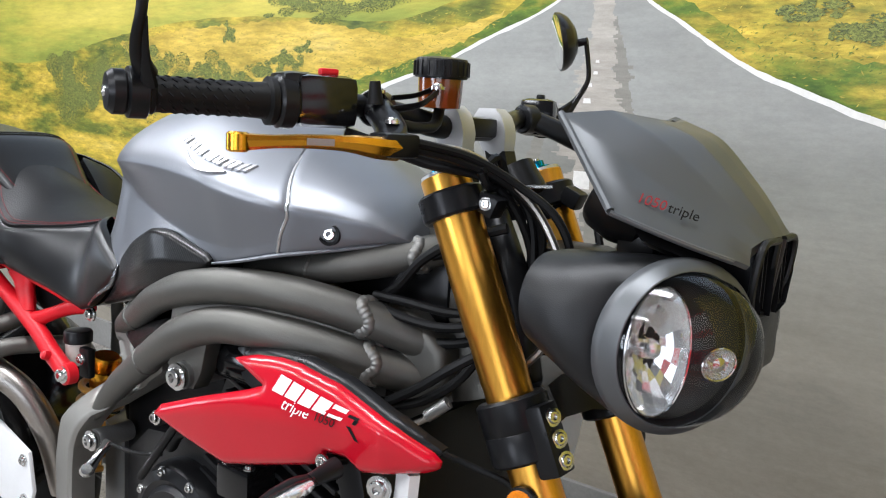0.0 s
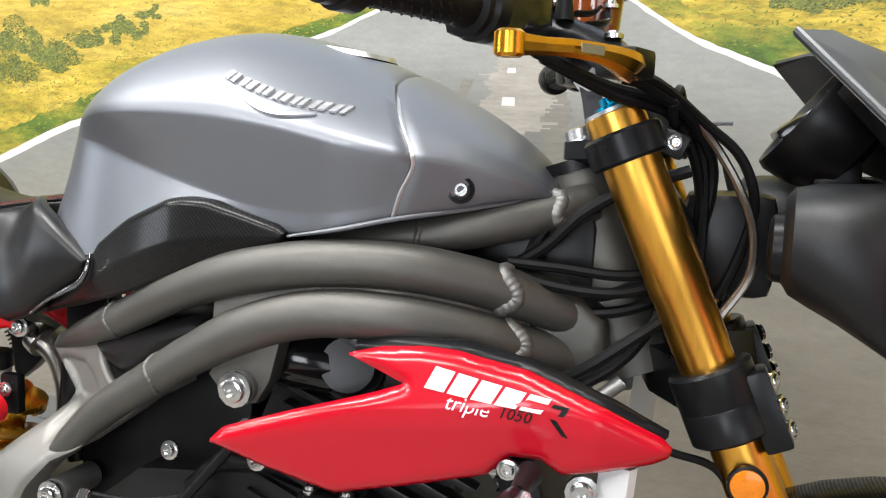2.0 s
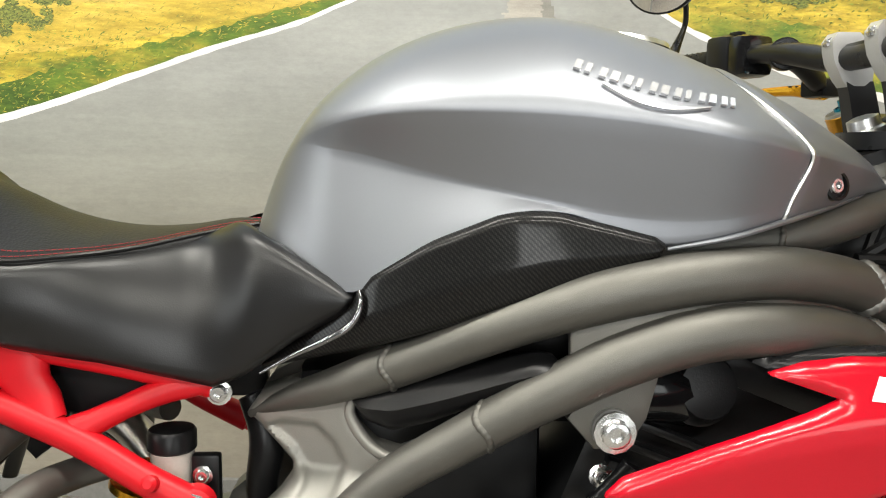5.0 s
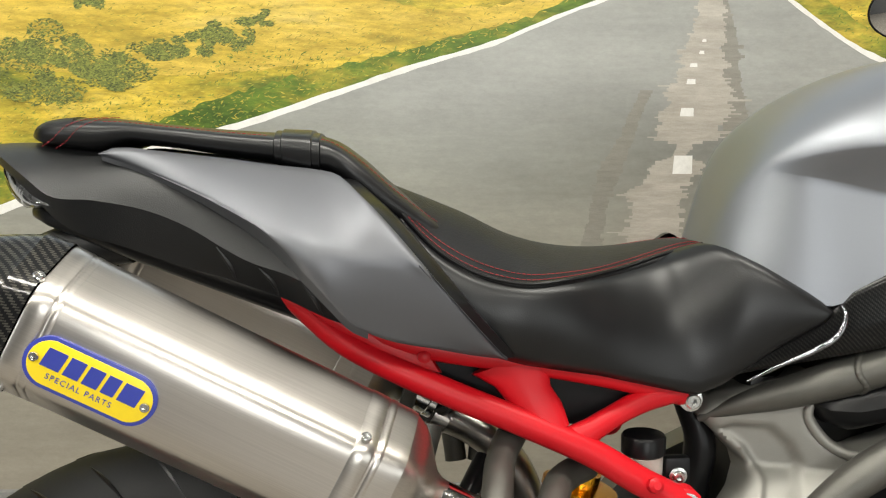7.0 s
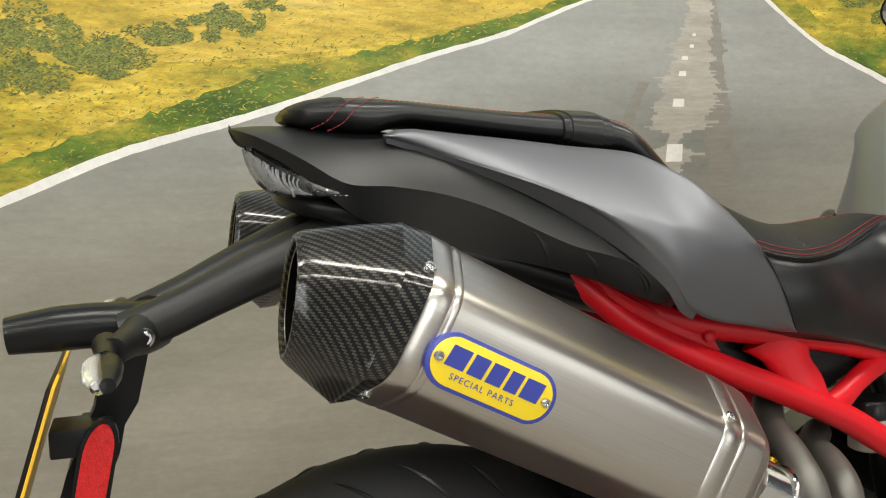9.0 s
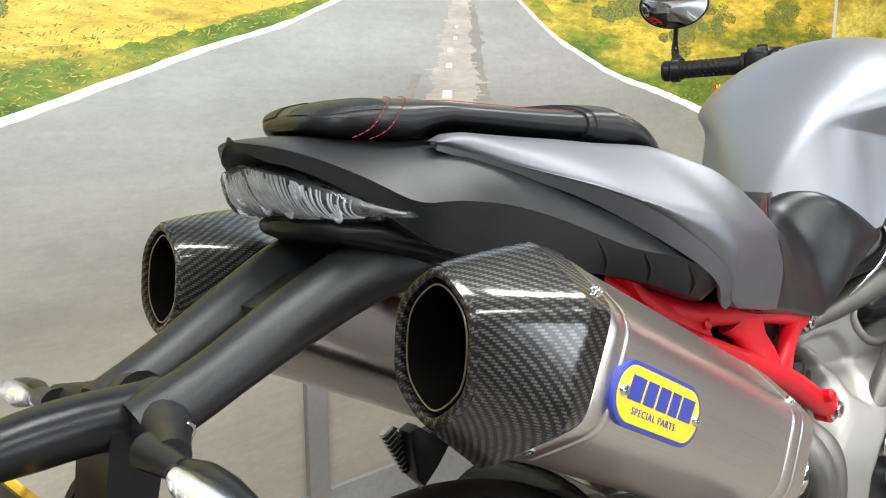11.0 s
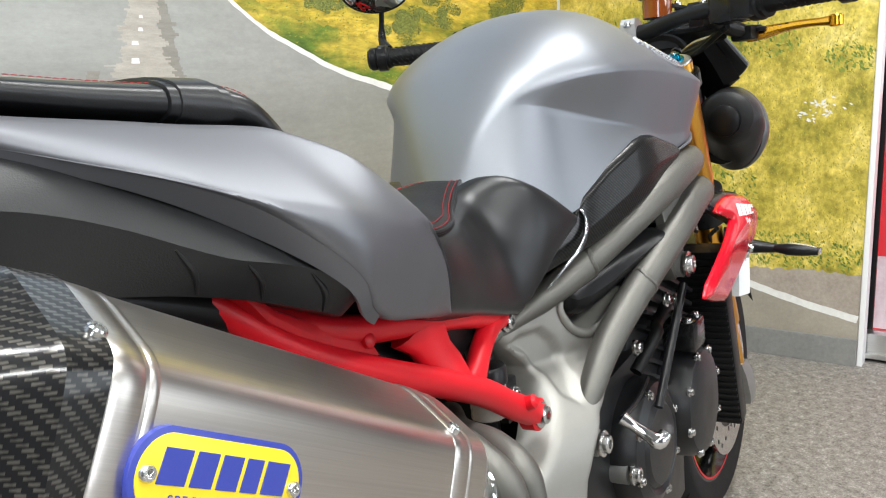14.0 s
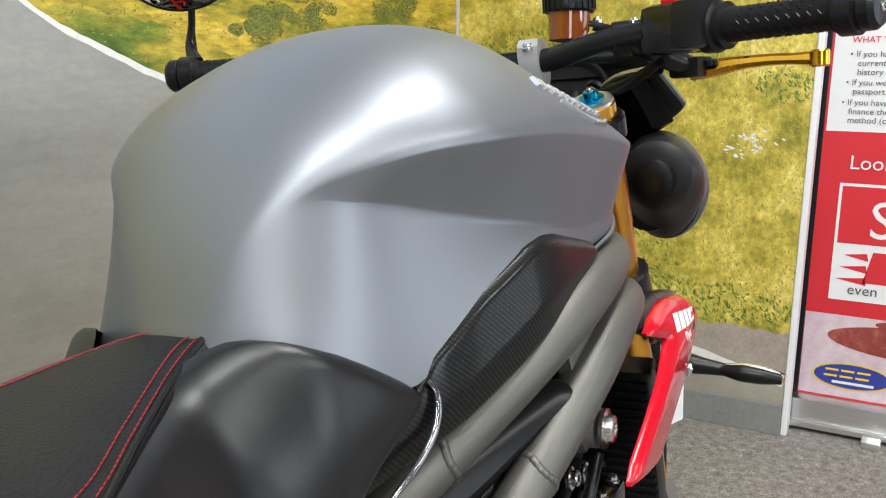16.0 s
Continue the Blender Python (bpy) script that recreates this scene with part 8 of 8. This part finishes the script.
for s in (-1, 1):
    part("side_tank", loft([[(x + 0.005, s * 0.190, z), (x + 0.032, s * 0.202, z), (x + 0.038, s * 0.192, z), (x + 0.005, s * 0.178, z)] for x, z in ((1.055, 0.668), (1.053, 0.64), (1.048, 0.60), (1.040, 0.565))]), WHITE, rad, "silver-white radiator side cover", 30)
    bolt((1.047, s * 0.203, 0.643), (0.2, s, 0), 0.011, 0.006, rad)
    part("scoop_post", tube([(0.985, s * 0.19, 0.655), (0.985, s * 0.225, 0.662)], 0.007, 4, 10), BLACK, rad)
    bolt((0.985, s * 0.226, 0.662), (0, s, 0), 0.007, 0.004, rad)
    indicator((1.003, s * 0.262, 0.658), (1.000, s * 0.328, 0.652), rad, 1)

# ---- wheels
def wheel(cx, cz, R, half, rim_r, name, spokes, rim_mat, label):
    w = new(name)
    w.parent = bike
    prof = []
    for a in np.linspace(-1, 1, 21):
        u = a * 1.25
        prof.append((math.sin(u) / math.sin(1.25) * half, R - half * 0.62 * (1 - math.cos(u)) / (1 - math.cos(1.25))))
    prof = [(-half * 0.80, rim_r + 0.004)] + prof + [(half * 0.80, rim_r + 0.004)]
    ring = loft([[Vector((cx + r * math.cos(t), y, cz + r * math.sin(t))) for y, r in prof] for t in np.linspace(0, 2 * math.pi, 73)], None, (False, False), False)
    bmesh.ops.remove_doubles(ring, verts=ring.verts, dist=1e-5)
    part("tyre", ring, TYRE, w, "black road tyre", 50)
    bm = bmesh.new()
    for k in range(30):
        t0 = 2 * math.pi * k / 30
        for s in (-1, 1):
            pts = []
            for j in range(6):
                q = 4 + j if s < 0 else len(prof) - 5 - j
                y, r = prof[q]
                pts.append(Vector((cx + (r + 0.0004) * math.cos(t0 + 0.03 * j + (0.1 if s > 0 else 0)), y, cz + (r + 0.0004) * math.sin(t0 + 0.03 * j + (0.1 if s > 0 else 0)))))
            tube(pts, [0.0005, 0.0022, 0.0022, 0.0005], 8, 4, bm)
    tagged(part("tread_pattern", bm, BLACK, w), "", "", "", "stuff")
    rimp = [(-half * 0.8, rim_r + 0.006), (-half * 0.82, rim_r - 0.004), (-half * 0.5, rim_r - 0.018), (half * 0.5, rim_r - 0.018), (half * 0.82, rim_r - 0.004), (half * 0.8, rim_r + 0.006)]
    ring = loft([[Vector((cx + r * math.cos(t), y, cz + r * math.sin(t))) for y, r in rimp] for t in np.linspace(0, 2 * math.pi, 61)], None, (False, False), False)
    part("rim", ring, rim_mat, w, label, 40)
    stripe = loft([[Vector((cx + r * math.cos(t), y, cz + r * math.sin(t))) for y, r in ((-half * 0.825, rim_r - 0.001), (-half * 0.825, rim_r - 0.006))] for t in np.linspace(0, 2 * math.pi, 61)], None, (False, False), False)
    part("rim_stripe", stripe, REDFRAME, w, "red rim stripe", 40)
    for k in range(spokes):
        t = 2 * math.pi * k / spokes + 0.3
        d = Vector((math.cos(t), 0, math.sin(t)))
        part("spoke", tube([Vector((cx, 0, cz)) + d * 0.035, Vector((cx, 0, cz)) + d * (rim_r - 0.016)], [0.018, 0.013], 6, 10), rim_mat, w)
    part("hub", revolve((cx, -half * 0.7, cz), (0, 1, 0), [(0, 0.02), (0.003, 0.045), (half * 1.4 - 0.003, 0.045), (half * 1.4, 0.02)], 28), rim_mat, w)
    return w


front = wheel(1.372, 0.300, 0.300, 0.060, 0.216, "front_wheel", 5, GLOSS, "black rim")
wheel(-0.195, 0.314, 0.319, 0.095, 0.216, "rear_wheel", 5, GLOSS, "black rim")
for s in (-1, 1):
    part("brake_disc", revolve((1.372, s * 0.074, 0.300), (0, s, 0), [(-0.0025, 0.100), (-0.0025, 0.160), (0.0025, 0.160), (0.0025, 0.100)], 60, None, 1.0, (False, False)), STEEL, front, "drilled steel brake disc", 30)
    part("disc_carrier", revolve((1.372, s * 0.070, 0.300), (0, s, 0), [(0, 0.05), (0.003, 0.103), (0.006, 0.103), (0.007, 0.05)], 30), BLACK, front)
    for a in np.linspace(0, 2 * math.pi, 30, endpoint=False):
        part("disc_hole", revolve((1.372 + (0.125 + 0.02 * math.sin(5 * a)) * math.cos(a), s * 0.0762, 0.300 + (0.125 + 0.02 * math.sin(5 * a)) * math.sin(a)), (0, s, 0), [(0, 0.005), (0.0008, 0.005)], 8), BLACK, front)
arc = [(1.372 + 0.325 * math.cos(t), 0, 0.300 + 0.325 * math.sin(t)) for t in np.linspace(0.5, 2.5, 14)]
part("front_mudguard", loft([[(p[0], y, p[2] - 0.9 * (abs(y) / 0.075) ** 2.5 * 0.05) for y in np.linspace(-0.075, 0.075, 13)] + [(p[0], y, p[2] - 0.004 - 0.9 * (abs(y) / 0.075) ** 2.5 * 0.05) for y in np.linspace(0.075, -0.075, 13)] for p in arc]), CARBON, bike, "carbon fibre front mudguard", 50)
arc = [(-0.195 + 0.340 * math.cos(t), 0, 0.314 + 0.340 * math.sin(t)) for t in np.linspace(0.15, 1.12, 12)]
part("rear_hugger", loft([[(p[0], y, p[2] - (abs(y) / 0.115) ** 2.5 * 0.05) for y in np.linspace(-0.115, 0.115, 13)] + [(p[0], y, p[2] - 0.004 - (abs(y) / 0.115) ** 2.5 * 0.05) for y in np.linspace(0.115, -0.115, 13)] for p in arc]), GLOSS, bike, "black rear hugger", 50)
part("swingarm", loft([[(x, y0, z0), (x, y0, z1), (x, y1, z1), (x, y1, z0)] for x, y0, y1, z0, z1 in ((0.42, -0.09, 0.13, 0.36, 0.50), (0.32, -0.06, 0.15, 0.36, 0.50), (0.2, 0.10, 0.18, 0.33, 0.47), (0.0, 0.12, 0.19, 0.28, 0.41), (-0.21, 0.115, 0.175, 0.27, 0.36))]), CAST, bike, "cast single-sided swingarm", 30)
# rear shock, fluid pot, heel plate
shock = new("rear_shock")
shock.parent = bike
part("damper", tube([(0.262, -0.02, 0.595), (0.205, -0.02, 0.38)], 0.022, 6, 18), GOLDLEVER, shock, "gold damper body")
coil = [(0.256 - 0.045 * t + 0.036 * math.cos(2 * math.pi * 6 * t), -0.02 + 0.036 * math.sin(2 * math.pi * 6 * t), 0.560 - 0.18 * t) for t in np.linspace(0, 1, 90)]
part("spring", tube(coil, 0.0065, 180, 8), SPRING, shock, "gold coil spring, darkened for the shade around it")
part("spring_seat", revolve((0.260, -0.02, 0.580), (-0.24, 0, -0.97), [(0, 0.03), (0.002, 0.043), (0.010, 0.043), (0.012, 0.03)], 28), GOLDLEVER, shock)
pot = new("rear_fluid_pot")
pot.parent = bike
part("pot", revolve((0.305, -0.100, 0.605), (0, 0, 1), [(0, 0.016), (0.002, 0.0195), (0.036, 0.0205), (0.038, 0.019)], 24), surface("milky_plastic", (0.42, 0.40, 0.36), 0.3, 0.0, 0.1, 30, 300), pot, "milky fluid pot", 35)
part("pot_cap", revolve((0.305, -0.100, 0.642), (0, 0, 1), [(0, 0.021), (0.002, 0.023), (0.018, 0.023), (0.021, 0.021), (0.022, 0.01)], 24), BLACK, pot, "black cap", 35)
bolt((0.337, -0.115, 0.622), (0, -1, 0), 0.007, 0.005, pot)
part("pot_stay", box((0.325, -0.112, 0.590), (0.352, -0.098, 0.64), 0.004), BLACK, pot)
both("heel_plate", plate([(0.09, 0.50), (0.165, 0.487), (0.262, 0.456), (0.275, 0.39), (0.25, 0.33), (0.12, 0.36)], -0.166, -0.158, 0.003), WHITE, bike, "silver-white heel plate")
for q in ((0.25, 0.44), (0.25, 0.37), (0.15, 0.46)):
    bolt((q[0], -0.167, q[1]), (0, -1, 0), 0.008, 0.005, bike)
part("side_stand", tube([(0.50, 0.13, 0.30), (0.47, 0.22, 0.14), (0.44, 0.285, 0.033)], [0.014, 0.012, 0.010], 12, 12), SATIN, bike, "black side stand")
part("stand_foot", box((-0.03, -0.02, -0.005), (0.03, 0.02, 0.006), 0.003, None, Matrix.Translation((0.44, 0.287, 0.031)) @ Matrix.Rotation(radians(5), 4, "X")), SATIN, bike)
both("rider_footpeg", tube([(0.44, -0.16, 0.36), (0.44, -0.24, 0.365)], [0.012, 0.010], 8, 10), SATIN, bike)
part("wiring", tube([(0.37, -0.045, 0.68), (0.385, -0.05, 0.64), (0.38, -0.05, 0.58), (0.39, -0.05, 0.52)], [0.014, 0.018, 0.016, 0.014], 14, 10), BLACK, bike)
